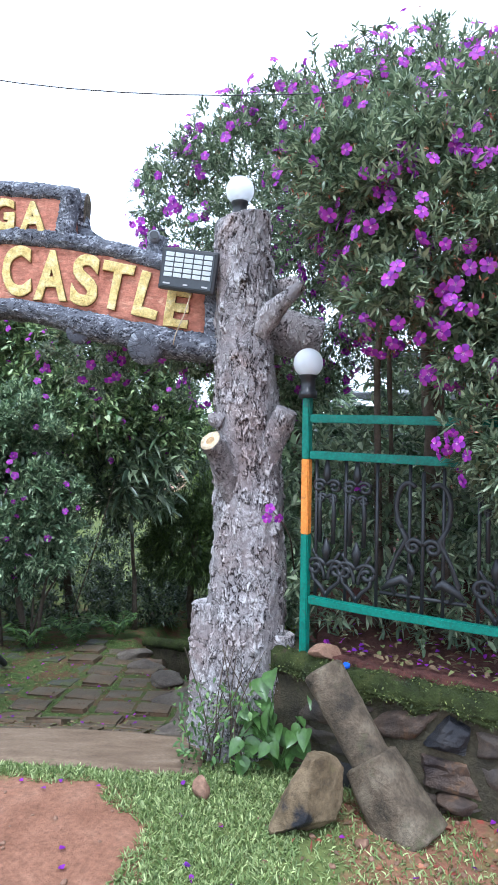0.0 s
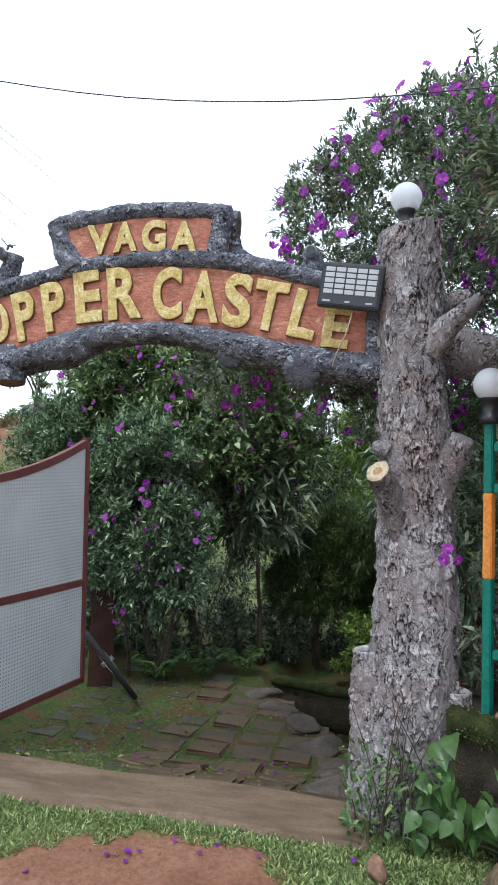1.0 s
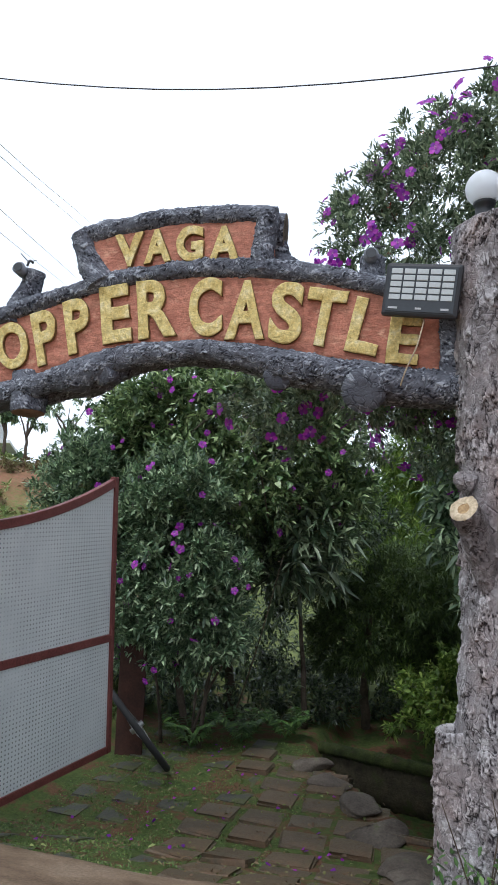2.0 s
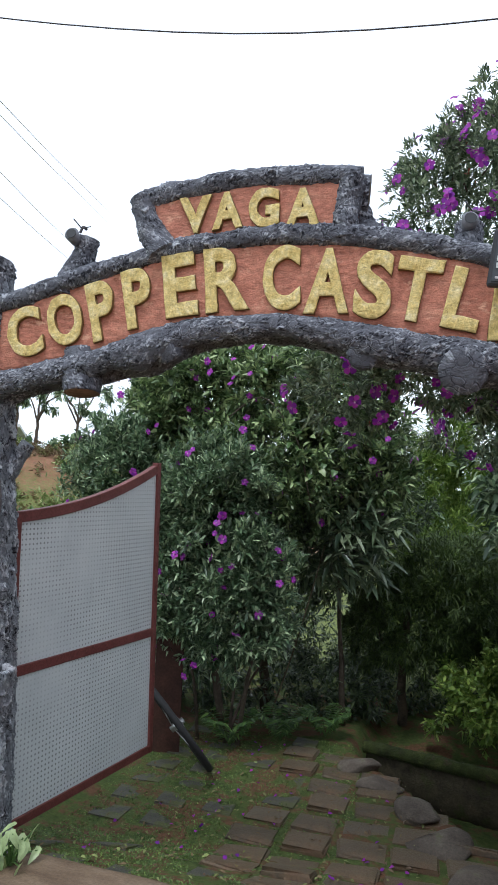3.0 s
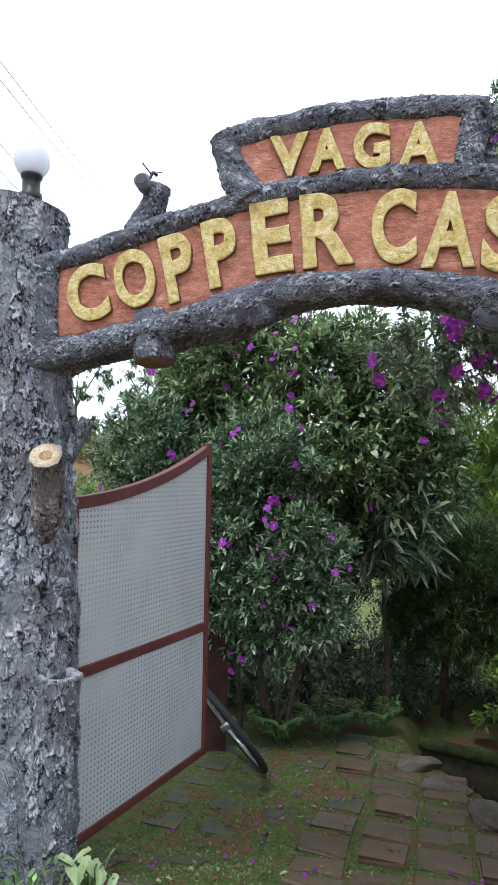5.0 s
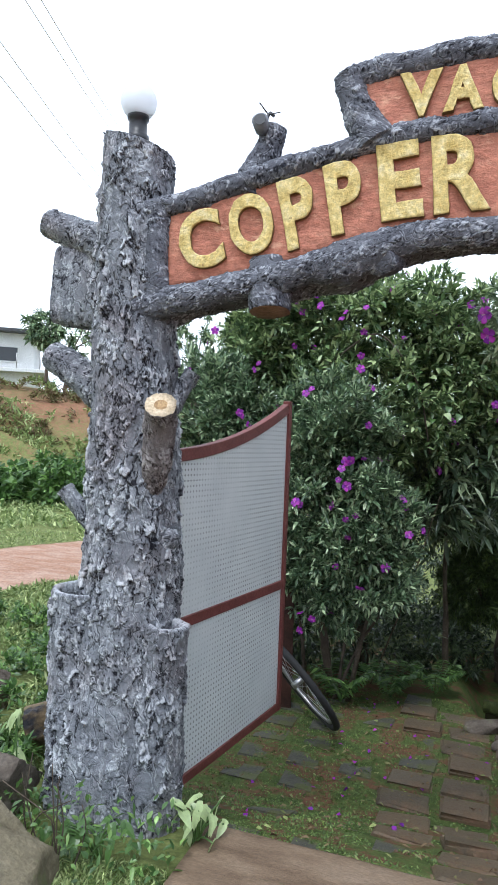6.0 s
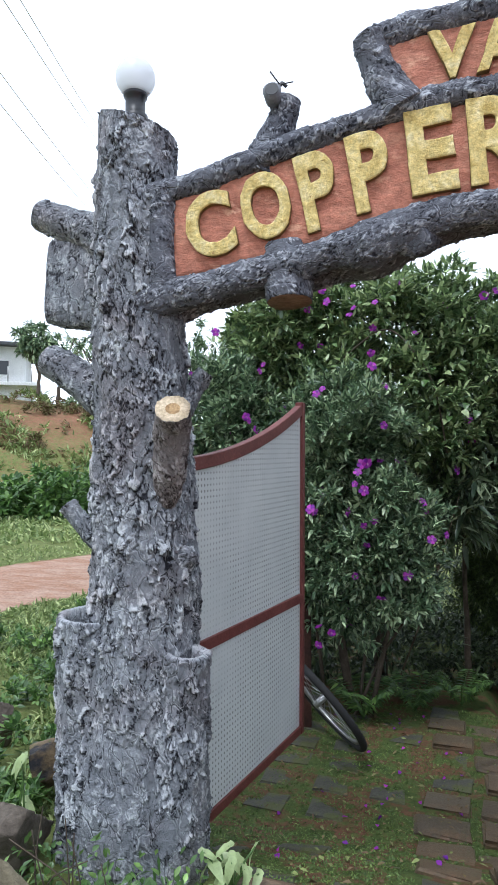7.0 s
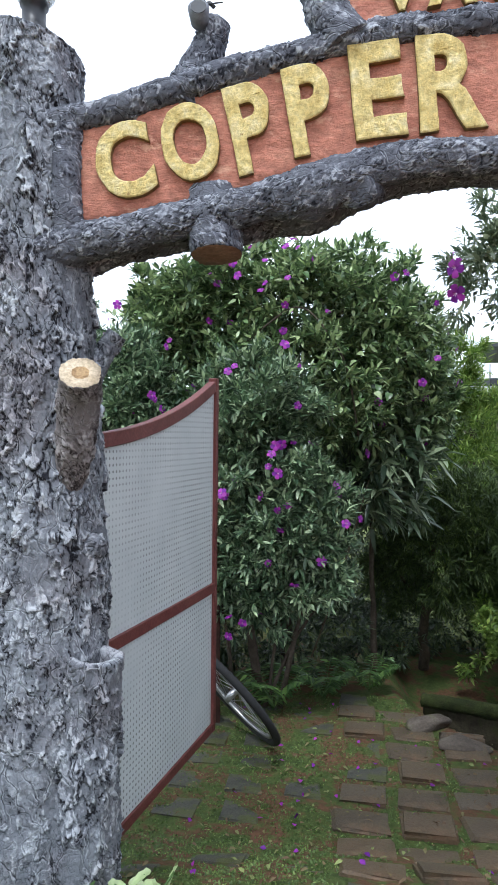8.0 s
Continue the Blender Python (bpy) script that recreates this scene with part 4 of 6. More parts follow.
stub(right, [(-0.07, 3.14, 0.2), (-0.05, 3.14, 0.45), (-0.035, 3.14, 0.70)], [0.09, 0.085, 0.06], BARK_R, 13, name="hollow_stump", cell=0.044, amp=0.022, hollow=0.3, label="small bark sleeve")
stub(right, [(-0.27, 3.10, 1.33), (-0.30, 3.06, 1.45), (-0.33, 3.03, 1.55), (-0.362, 2.975, 1.60)], [0.042, 0.050, 0.050, 0.050], BARK_S, 14, SAWN, "branch stub with a pale sawn face")
stub(right, [(-0.12, 3.14, 1.50), (-0.07, 3.10, 1.64), (-0.025, 3.07, 1.745)], [0.055, 0.056, 0.05], BARK_R, 15)
stub(right, [(-0.16, 3.12, 2.10), (-0.09, 3.08, 2.20), (-0.02, 3.05, 2.255), (0.04, 3.03, 2.31)], [0.05, 0.05, 0.034, 0.022], BARK_R, 16)
stub(right, [(-0.33, 3.1, 1.68), (-0.37, 3.09, 1.70), (-0.385, 3.085, 1.70)], [0.04, 0.034, 0.02], BARK_R, 17, name="knot")
stub(right, [(-0.15, 3.30, 2.17), (0.0, 3.32, 2.12), (0.13, 3.33, 2.09)], [0.115, 0.11, 0.10], BARK_R, 18, name="beam_end")
stub(right, [(-0.15, 3.32, 2.33), (-0.05, 3.33, 2.35), (0.02, 3.34, 2.37)], [0.05, 0.05, 0.045], BARK_R, 19, name="beam_end")


def globe_lamp(x, y, z, r, label):
    lamp = tagged(empty("globe_lamp", (x, y, z)), label, "lamp", "globe lamps")
    bm = bmesh.new()
    prof = ((0.0, 0.62), (0.03, 0.62), (0.035, 0.50), (0.085, 0.50), (0.09, 0.60), (0.115, 0.60), (0.118, 0.42))
    rings = []
    for h, f in prof:
        rings.append([bm.verts.new((math.cos(a) * r * f, math.sin(a) * r * f, h * r / 0.065)) for a in np.linspace(0, 2 * math.pi, 24, endpoint=False)])
    for a, b in zip(rings, rings[1:]):
        for j in range(24):
            bm.faces.new((a[j], a[(j + 1) % 24], b[(j + 1) % 24], b[j]))
    bm.faces.new(rings[0])
    bm.faces.new(rings[-1])
    part("lamp_holder", bm, BLACK, lamp, "black plastic lamp holder", True)
    bm = bmesh.new()
    bmesh.ops.create_uvsphere(bm, u_segments=40, v_segments=24, radius=r, matrix=Matrix.Translation((0, 0, 0.095 * r / 0.065 + r * 0.9)))
    part("globe", bm, GLOBE, lamp, "white opal glass globe", True)
    return lamp


globe_lamp(-2.76, 3.28, 2.655, 0.069, "white globe lamp on a black holder on the grey pillar")
globe_lamp(-0.262, 3.18, 2.625, 0.067, "white globe lamp on a black holder on the warm grey pillar")

# ---- arch sign ----
sign = tagged(empty("arch_sign", (-1.5, 3.25, 2.3)), "arched terracotta sign with raised yellow letters framed by bark logs", "sign")
AX = [-2.60, -2.38, -2.18, -1.95, -1.72, -1.45, -1.18, -0.92, -0.68, -0.42]
TOP = [2.350, 2.405, 2.455, 2.505, 2.545, 2.562, 2.548, 2.500, 2.435, 2.340]
BOT = [2.095, 2.130, 2.165, 2.225, 2.278, 2.282, 2.262, 2.205, 2.150, 2.085]


def smooth_curve(xs_, zs_):
    def f(x):
        d = np.linspace(-0.05, 0.05, 9)
        return float(np.mean(np.interp(x + d, xs_, zs_)))
    return f


arch_top, arch_bot = smooth_curve(AX, TOP), smooth_curve(AX, BOT)
O = sign.location


def panel_strip(name, x0, x1, zlo, zhi, y0, y1, mat, n=60, label=""):
    vs, fs = [], []
    for k in range(n + 1):
        x = x0 + (x1 - x0) * k / n
        lo, hi = zlo(x), zhi(x)
        for y in (y0, y1):
            for j in range(9):
                z = lo + (hi - lo) * j / 8
                wob = 0.004 * noise.noise((x * 9, z * 9, 1)) if y == y0 else 0
                vs.append((x - O.x, y + wob - O.y, z - O.z))
    for k in range(n):
        a, b = k * 18, (k + 1) * 18
        for j in range(8):
            fs += [[a + j, b + j, b + j + 1, a + j + 1], [a + 9 + j + 1, b + 9 + j + 1, b + 9 + j, a + 9 + j]]
        fs += [[a, a + 9, b + 9, b], [a + 8, b + 8, b + 17, a + 17]]
    for a, flip in ((0, 0), (n * 18, 1)):
        for j in range(8):
            q = [a + j, a + j + 1, a + 9 + j + 1, a + 9 + j]
            fs.append(q[::-1] if flip else q)
    return tagged(mesh_object(name, vs, fs, mat, sign), label)


panel_strip("sign_panel", -2.60, -0.425, lambda x: arch_bot(x) - 0.02, lambda x: arch_top(x) + 0.02, 3.215, 3.30, PANEL, label="brushed terracotta painted panel")
panel_strip("sign_panel", -1.90, -1.08, lambda x: 2.55, lambda x: 2.80 - 0.22 * (x + 1.5) ** 2, 3.215, 3.30, PANEL, 30, "small terracotta painted panel")


def arch_log(name, pts, radii, seed, cell=0.027, amp=0.012, end=None, mat=BARK_A, label="", flat=1.0):
    pts = [(p[0] - O.x, p[1] - O.y, p[2] - O.z) for p in pts]
    return bark_log(name, pts, radii, mat, sign, cell, amp, 0.0055, seed, end, flat, label=label, grain=(0.7, 1.0, 1.0), lumps=1.3)


arch_log("upper_log", [(x, 3.225, arch_top(x) + 0.030) for x in np.linspace(-2.68, -0.36, 18)], [0.040] * 18, 30)
arch_log("backing_log", [(x, 3.31, arch_top(x) + 0.008) for x in np.linspace(-2.68, -0.36, 18)], [0.055] * 18, 31)
LOW = [(-2.70, 2.010, 0.062), (-2.58, 2.040, 0.056), (-2.42, 2.070, 0.050), (-2.26, 2.098, 0.052), (-2.16, 2.110, 0.062), (-2.06, 2.138, 0.054), (-1.95, 2.152, 0.072), (-1.82, 2.200, 0.060), (-1.68, 2.235, 0.052), (-1.5, 2.240, 0.045), (-1.3, 2.232, 0.044), (-1.12, 2.190, 0.056), (-1.0, 2.152, 0.066), (-0.85, 2.125, 0.060), (-0.70, 2.090, 0.070), (-0.56, 2.062, 0.062), (-0.36, 2.045, 0.060)]
arch_log("lower_log", [(x, 3.225, z) for x, z, q in LOW], [q for x, z, q in LOW], 32, 0.028, 0.012)
arch_log("backing_log", [(x, 3.34, z + 0.01) for x, z, q in LOW], [q * 1.15 for x, z, q in LOW], 33, 0.028, 0.012)
arch_log("log_end", [(-2.21, 3.28, 2.16), (-2.205, 3.25, 2.08), (-2.20, 3.24, 1.998)], [0.090, 0.084, 0.074], 34, end=REDSTONE, label="cut log end with a reddish face")
arch_log("log_end", [(-1.78, 3.33, 2.22), (-1.80, 3.24, 2.165), (-1.815, 3.19, 2.15)], [0.05, 0.055, 0.046], 35)
arch_log("log_end", [(-0.69, 3.34, 2.12), (-0.70, 3.22, 2.055), (-0.71, 3.15, 2.03)], [0.075, 0.082, 0.078], 36)
arch_log("log_end", [(-1.05, 3.34, 2.16), (-1.05, 3.24, 2.125), (-1.05, 3.19, 2.11)], [0.05, 0.056, 0.05], 37)
arch_log("side_log", [(-2.625, 3.225, 2.40), (-2.628, 3.22, 2.22), (-2.63, 3.225, 2.02)], [0.042, 0.046, 0.05], 38)
arch_log("side_log", [(-0.385, 3.235, 2.40), (-0.38, 3.235, 2.22), (-0.38, 3.235, 2.02)], [0.045, 0.05, 0.055], 39)
arch_log("crest_log", [(-1.975, 3.235, 2.770), (-1.85, 3.235, 2.798), (-1.6, 3.235, 2.820), (-1.4, 3.235, 2.820), (-1.18, 3.235, 2.800), (-1.065, 3.235, 2.780)], [0.038, 0.044, 0.042, 0.040, 0.042, 0.046], 40)
arch_log("crest_log", [(-1.95, 3.31, 2.745), (-1.5, 3.31, 2.795), (-1.07, 3.31, 2.76)], [0.06, 0.06, 0.06], 41)
arch_log("crest_log", [(-1.25, 3.30, 2.765), (-1.14, 3.31, 2.755), (-1.045, 3.32, 2.745)], [0.070, 0.078, 0.080], 42, end=COLUMN)
arch_log("crest_post", [(-1.945, 3.235, 2.79), (-1.925, 3.235, 2.70), (-1.885, 3.235, 2.62), (-1.845, 3.235, 2.55)], [0.055, 0.05, 0.062, 0.075], 43)
arch_log("crest_post", [(-1.10, 3.235, 2.79), (-1.11, 3.235, 2.70), (-1.125, 3.235, 2.62), (-1.12, 3.235, 2.55)], [0.05, 0.046, 0.052, 0.06], 44)
arch_log("crest_post", [(-1.09, 3.33, 2.70), (-1.06, 3.32, 2.62), (-0.97, 3.30, 2.545)], [0.05, 0.046, 0.042], 45)
arch_log("lamp_stub", [(-2.30, 3.27, 2.42), (-2.275, 3.27, 2.52), (-2.235, 3.28, 2.59), (-2.215, 3.28, 2.665)], [0.075, 0.05, 0.047, 0.047], 46)
arch_log("lamp_stub", [(-0.69, 3.30, 2.44), (-0.685, 3.30, 2.52), (-0.68, 3.31, 2.60)], [0.06, 0.05, 0.048], 47)

# letters: character, left x, right x, lower z, upper z, lean in degrees
LETTERS = (
    ("C", -2.538, -2.374, 2.138, 2.372, 12), ("O", -2.350, -2.188, 2.180, 2.418, 13), ("P", -2.160, -2.042, 2.200, 2.462, 13),
    ("P", -2.004, -1.882, 2.243, 2.500, 10), ("E", -1.834, -1.694, 2.280, 2.545, 6), ("R", -1.662, -1.486, 2.294, 2.556, 4),
    ("C", -1.428, -1.282, 2.290, 2.540, 0), ("A", -1.266, -1.096, 2.266, 2.516, -3), ("S", -1.082, -0.944, 2.236, 2.498, -6),
    ("T", -0.942, -0.784, 2.216, 2.462, -11), ("L", -0.762, -0.634, 2.176, 2.412, -15), ("E", -0.618, -0.496, 2.134, 2.335, -8),
    ("V", -1.774, -1.638, 2.614, 2.764, 2), ("A", -1.640, -1.512, 2.620, 2.770, 2), ("G", -1.490, -1.368, 2.614, 2.770, 0), ("A", -1.348, -1.210, 2.600, 2.756, -1))


def letter(ch, x0, x1, z0, z1, lean, seed):
    cu = bpy.data.curves.new("letter", "FONT")
    cu.body = ch
    cu.offset = 0.034 if z1 - z0 < 0.17 else 0.022
    cu.extrude = 0.014
    cu.bevel_depth = 0.020
    cu.bevel_resolution = 2
    cu.resolution_u = 6
    src = bpy.data.objects.new("letter", cu)
    me = bpy.data.meshes.new_from_object(src)
    bpy.data.objects.remove(src)
    bm = bmesh.new()
    bm.from_mesh(me)
    bpy.data.meshes.remove(me)
    bmesh.ops.remove_doubles(bm, verts=bm.verts, dist=1e-4)
    bmesh.ops.triangulate(bm, faces=[f for f in bm.faces if len(f.verts) > 4])
    bmesh.ops.subdivide_edges(bm, edges=[e for e in bm.edges if e.calc_length() > 0.14], cuts=2)
    bmesh.ops.triangulate(bm, faces=bm.faces[:])
    xs_, ys_ = [v.co.x for v in bm.verts], [v.co.y for v in bm.verts]
    w, h = max(xs_) - min(xs_), max(ys_) - min(ys_)
    a = radians(lean)
    run = x1 - x0
    rise = (z1 - z0) - abs(math.sin(a)) * (x1 - x0) * 0.5
    cx, cz = (x0 + x1) / 2, (z0 + z1) / 2
    for v in bm.verts:
        u, t, d = (v.co.x - min(xs_) - w / 2) / w * run, (v.co.y - min(ys_) - h / 2) / h * rise, v.co.z
        wob = noise.noise_vector((u * 22 + seed, t * 22, 0)) * 0.0035 + noise.noise_vector((u * 70 + seed, t * 70, 3)) * 0.002
        depth = 0.024 * (d + 0.034) / 0.068
        v.co = (cx + u * math.cos(a) - t * math.sin(a) + wob.x - O.x, 3.218 - depth + (wob.y if d > 0 else 0) - O.y, cz + u * math.sin(a) + t * math.cos(a) + wob.z - O.z)
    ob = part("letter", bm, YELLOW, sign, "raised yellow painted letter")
    ob.data.materials.append(LETTER_SIDE_SHADE)
    # faces turned sideways get the darker brown as their painted-in shading
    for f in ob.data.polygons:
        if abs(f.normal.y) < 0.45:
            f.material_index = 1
    return ob


for k, row in enumerate(LETTERS):
    letter(*row, k)


def spotlight(x, y, z, label):
    ob = tagged(empty("spotlight", (x, y, z)), label, "lamp", "spotlights")
    bm = bmesh.new()
    m = pose(0, 0, 0, 78, 0, 8)
    bmesh.ops.create_cone(bm, cap_ends=True, segments=28, radius1=0.024, radius2=0.030, depth=0.06, matrix=m)
    bmesh.ops.bevel(bm, geom=[e for e in bm.edges if len(e.link_faces) == 2 and any(len(f.verts) > 8 for f in e.link_faces)], offset=0.005, segments=2, affect="EDGES")
    part("housing", bm, GREYPAINT, ob, "grey painted round housing", True)
    bm = bmesh.new()
    bmesh.ops.create_cone(bm, cap_ends=True, segments=28, radius1=0.021, radius2=0.021, depth=0.006, matrix=m @ Matrix.Translation((0, 0, 0.029)))
    part("lens", bm, IRON, ob, "dark glass lens")
    rods("cable", [(resample([(0.01, 0.03, 0.03), (0.02, 0.035, 0.06), (0.035, 0.04, 0.045)], 12), 0.006), ([(0.015, 0.03, 0.05), (-0.012, 0.01, 0.085)], 0.0025), ([(0.02, 0.03, 0.05), (0.06, 0.03, 0.052)], 0.002)], WIRE, ob)
    return ob


spotlight(-2.25, 3.215, 2.65, "small round spotlight fixed to the grey arch stub")
spotlight(-0.685, 3.25, 2.585, "small round spotlight on the grey stub near the floodlight")

# floodlight with five rows of LED cells
flood = tagged(empty("floodlight", (-0.488, 3.10, 2.385)), "black LED floodlight with rows of pale cells hung on the arch", "lamp")
flood.rotation_euler = (radians(4), radians(9), radians(-8))
bm = bmesh.new()
box(bm, (0.275, 0.035, 0.195), Matrix(), 0.012)
box(bm, (0.20, 0.03, 0.12), Matrix.Translation((0, 0.03, 0)), 0.008)
part("housing", bm, BLACK, flood)
bm = bmesh.new()
box(bm, (0.245, 0.004, 0.165), Matrix.Translation((0, -0.0185, 0.002)), 0.001)
part("front_glass", bm, WINDOW, flood, "dark front glass")
for i in range(5):
    for j in range(5):
        bm = bmesh.new()
        box(bm, (0.0405, 0.004, 0.0185), Matrix.Translation((-0.0935 + i * 0.0467, -0.0215, 0.066 - j * 0.0235)), 0.0015)
        part("led_cell", bm, CELL, flood, "pale rectangular LED cell")
for x, w in ((-0.095, 0.034), (-0.002, 0.022), (0.092, 0.028)):
    bm = bmesh.new()
    box(bm, (w, 0.002, 0.007), Matrix.Translation((x, -0.0215, -0.068)))
    part("print_bar", bm, GREY, flood, "small grey printed mark")
bm = bmesh.new()
box(bm, (0.03, 0.09, 0.02), Matrix.Translation((0.06, 0.07, -0.02)), 0.004)
part("bracket", bm, BLACK, flood)
rods("cable", [(resample([(0.02, 0.01, -0.10), (0.015, -0.02, -0.2), (-0.02, -0.015, -0.30), (-0.05, 0.06, -0.38)], 20), 0.0028)], SAWN, flood)

# ---- gate leaf ----
leaf = tagged(empty("gate_leaf", (-2.655, 3.46, 0.06)), "open maroon steel gate leaf with pale punched sheet panels", "gate")
GO = leaf.location


def gate_pt(s, z, off=0.0):
    """A point on the leaf: s 0..1 from hinge to latch."""
    return (-2.655 + 0.20 * s + off - GO.x, 3.46 + 1.165 * s - GO.y, z - GO.z)


def gate_top(s):
    return 1.495 + 0.06 * s + 0.215 * s ** 2.1


def gate_low(s):
    return 0.067 - 0.024 * s


def gate_mid(s):
    return 0.77 - 0.02 * s


def gate_bar(name, path, w, depth):
    """A flat bar through points (s, z) widened in the leaf's plane."""
    bm = bmesh.new()
    rings = []
    for k, (s, z) in enumerate(path):
        a, b = path[max(0, k - 1)], path[min(len(path) - 1, k + 1)]
        ds, dz = (b[0] - a[0]) * 1.165, b[1] - a[1]
        ln = math.hypot(ds, dz)
        ns, nz = -dz / ln / 1.165, ds / ln
        ring = []
        for off, side in ((depth / 2, 1), (depth / 2, -1), (-depth / 2, -1), (-depth / 2, 1)):
            ring.append(bm.verts.new(gate_pt(s + ns * side * w / 2, z + nz * side * w / 2, off)))
        rings.append(ring)
    for a, b in zip(rings, rings[1:]):
        for j in range(4):
            bm.faces.new((a[j], a[(j + 1) % 4], b[(j + 1) % 4], b[j]))
    bm.faces.new(rings[0])
    bm.faces.new(rings[-1])
    bmesh.ops.recalc_face_normals(bm, faces=bm.faces)
    bmesh.ops.bevel(bm, geom=[e for e in bm.edges if len(e.link_faces) == 2 and e.calc_face_angle(0) > 1.0], offset=0.003, segments=1, affect="EDGES")
    return part(name, bm, MAROON, leaf, "maroon painted steel bar")


def lin(f, n=14, a=0.0, b=1.0):
    return [(a + (b - a) * k / n, f(a + (b - a) * k / n)) for k in range(n + 1)]


gate_bar("top_rail", lin(lambda s: gate_top(s) - 0.026, 20, 0.03, 0.972), 0.052, 0.036)
gate_bar("bottom_rail", lin(lambda s: gate_low(s) + 0.022, 6, 0.03, 0.972), 0.044, 0.036)
gate_bar("middle_rail", lin(gate_mid, 6, 0.03, 0.972), 0.048, 0.036)
gate_bar("hinge_stile", [(0.015, gate_low(0)), (0.015, gate_top(0.0) + 0.002)], 0.042, 0.040)
gate_bar("latch_stile", [(0.987, gate_low(1)), (0.987, gate_top(1))], 0.036, 0.040)
for lo, hi in ((gate_low, gate_mid), (gate_mid, gate_top)):
    bm = bmesh.new()
    grid = []
    for k in range(25):
        s = 0.02 + 0.965 * k / 24
        dent = 0.004 * math.sin(3 * s)
        grid.append([[bm.verts.new(gate_pt(s, lo(s) + 0.01 + (hi(s) - lo(s) - 0.02) * j / 6, off + dent)) for j in range(7)] for off in (0.006, 0.000)])
    for k in range(24):
        for j in range(6):
            for g in (0, 1):
                bm.faces.new((grid[k][g][j], grid[k + 1][g][j], grid[k + 1][g][j + 1], grid[k][g][j + 1]))
    part("sheet_panel", bm, SHEET, leaf, "pale grey punched metal sheet", True)
# ---- bicycle wheel leaning behind the gate ----
wheel = tagged(empty("bicycle_wheel", (-2.40, 4.93, 0.105)), "old bicycle wheel with black tyre leaning behind the gate", "wheel")
e1 = Vector((0.72, -0.12, -0.68)).normalized()
e2 = Vector((-0.404, 0.87, -0.282))
e2 = (e2 - e1 * e2.dot(e1)).normalized()
nrm = e1.cross(e2)


def ring_part(name, R, r, mat, knobs=0.0):
    n, m = 120, 12
    vs = []
    for i in range(n):
        a = 2 * math.pi * i / n
        d = e1 * math.cos(a) + e2 * math.sin(a)
        for j in range(m):
            b = 2 * math.pi * j / m
            rr_ = r * (1 + (knobs if (i % 2 and math.cos(b) > 0.3) else 0))
            vs.append(tuple(d * (R + rr_ * math.cos(b)) + nrm * rr_ * math.sin(b)))
    fs = [[i * m + j, ((i + 1) % n) * m + j, ((i + 1) % n) * m + (j + 1) % m, i * m + (j + 1) % m] for i in range(n) for j in range(m)]
    return mesh_object(name, vs, fs, mat, wheel)


ring_part("tyre", 0.325, 0.020, RUBBER, 0.22)
ring_part("rim", 0.292, 0.011, STEEL)
for k in range(24):
    a = 2 * math.pi * k / 24
    d = e1 * math.cos(a) + e2 * math.sin(a)
    hub_d = e1 * math.cos(a + (0.6 if k % 2 else -0.6)) + e2 * math.sin(a + (0.6 if k % 2 else -0.6))
    rods("spoke", [([tuple(hub_d * 0.022 + nrm * (0.03 if k % 4 < 2 else -0.03)), tuple(d * 0.285)], 0.0016)], STEEL, wheel, 5)
rods("hub", [([tuple(nrm * -0.05), tuple(nrm * 0.05)], 0.02)], STEEL, wheel, 14)

# ---- retaining wall, bed and fence ----
FENCE = [(0.07, 3.005), (0.20, 2.925), (0.345, 2.845), (0.50, 2.77), (0.65, 2.70), (0.80, 2.64), (1.05, 2.56), (1.4, 2.47), (1.9, 2.38)]


def fence_at(x):
    return float(np.interp(x, [p[0] for p in FENCE], [p[1] for p in FENCE]))


WALL_X = np.linspace(-0.08, 2.2, 58)
vs, fs = [], []
for x in WALL_X:
    yf = fence_at(x) - 0.075 + (0.0 if x > 0.1 else (0.1 - x) * 0.9)
    for j in range(9):
        t = j / 8
        bulge = 0.02 * math.sin(3.14 * t)
        vs.append((x, yf - bulge - 0.01 * (1 - t) + 0.015 * noise.noise((x * 7, t * 4, 2)), 0.10 + 0.50 * t))
    vs += [(x, yf + 0.03, 0.645 + 0.012 * noise.noise((x * 8, 0, 3))), (x, yf + 0.30, 0.645), (x, yf + 0.34, 0.10)]
for k in range(len(WALL_X) - 1):
    for j in range(11):
        a, b = k * 12 + j, (k + 1) * 12 + j
        fs.append([a, b, b + 1, a + 1])
fs += [list(range(12))[::-1], list(range((len(WALL_X) - 1) * 12, len(WALL_X) * 12))]
wall = mesh_object("retaining_wall", vs, fs, MORTAR)
tagged(wall, "low dark rubble retaining wall with a mossy coping", "wall", kind="structure")
wr = random.Random(11)
ROWS_Z = (0.13, 0.285, 0.42, 0.555)
corner = {}


def wall_corner(row, col):
    key = (row, col)
    if key not in corner:
        corner[key] = (0.06 + col * 0.20 + 0.10 * (row % 2) + wr.uniform(-0.065, 0.065), ROWS_Z[row] + wr.uniform(-0.045, 0.045))
    return corner[key]


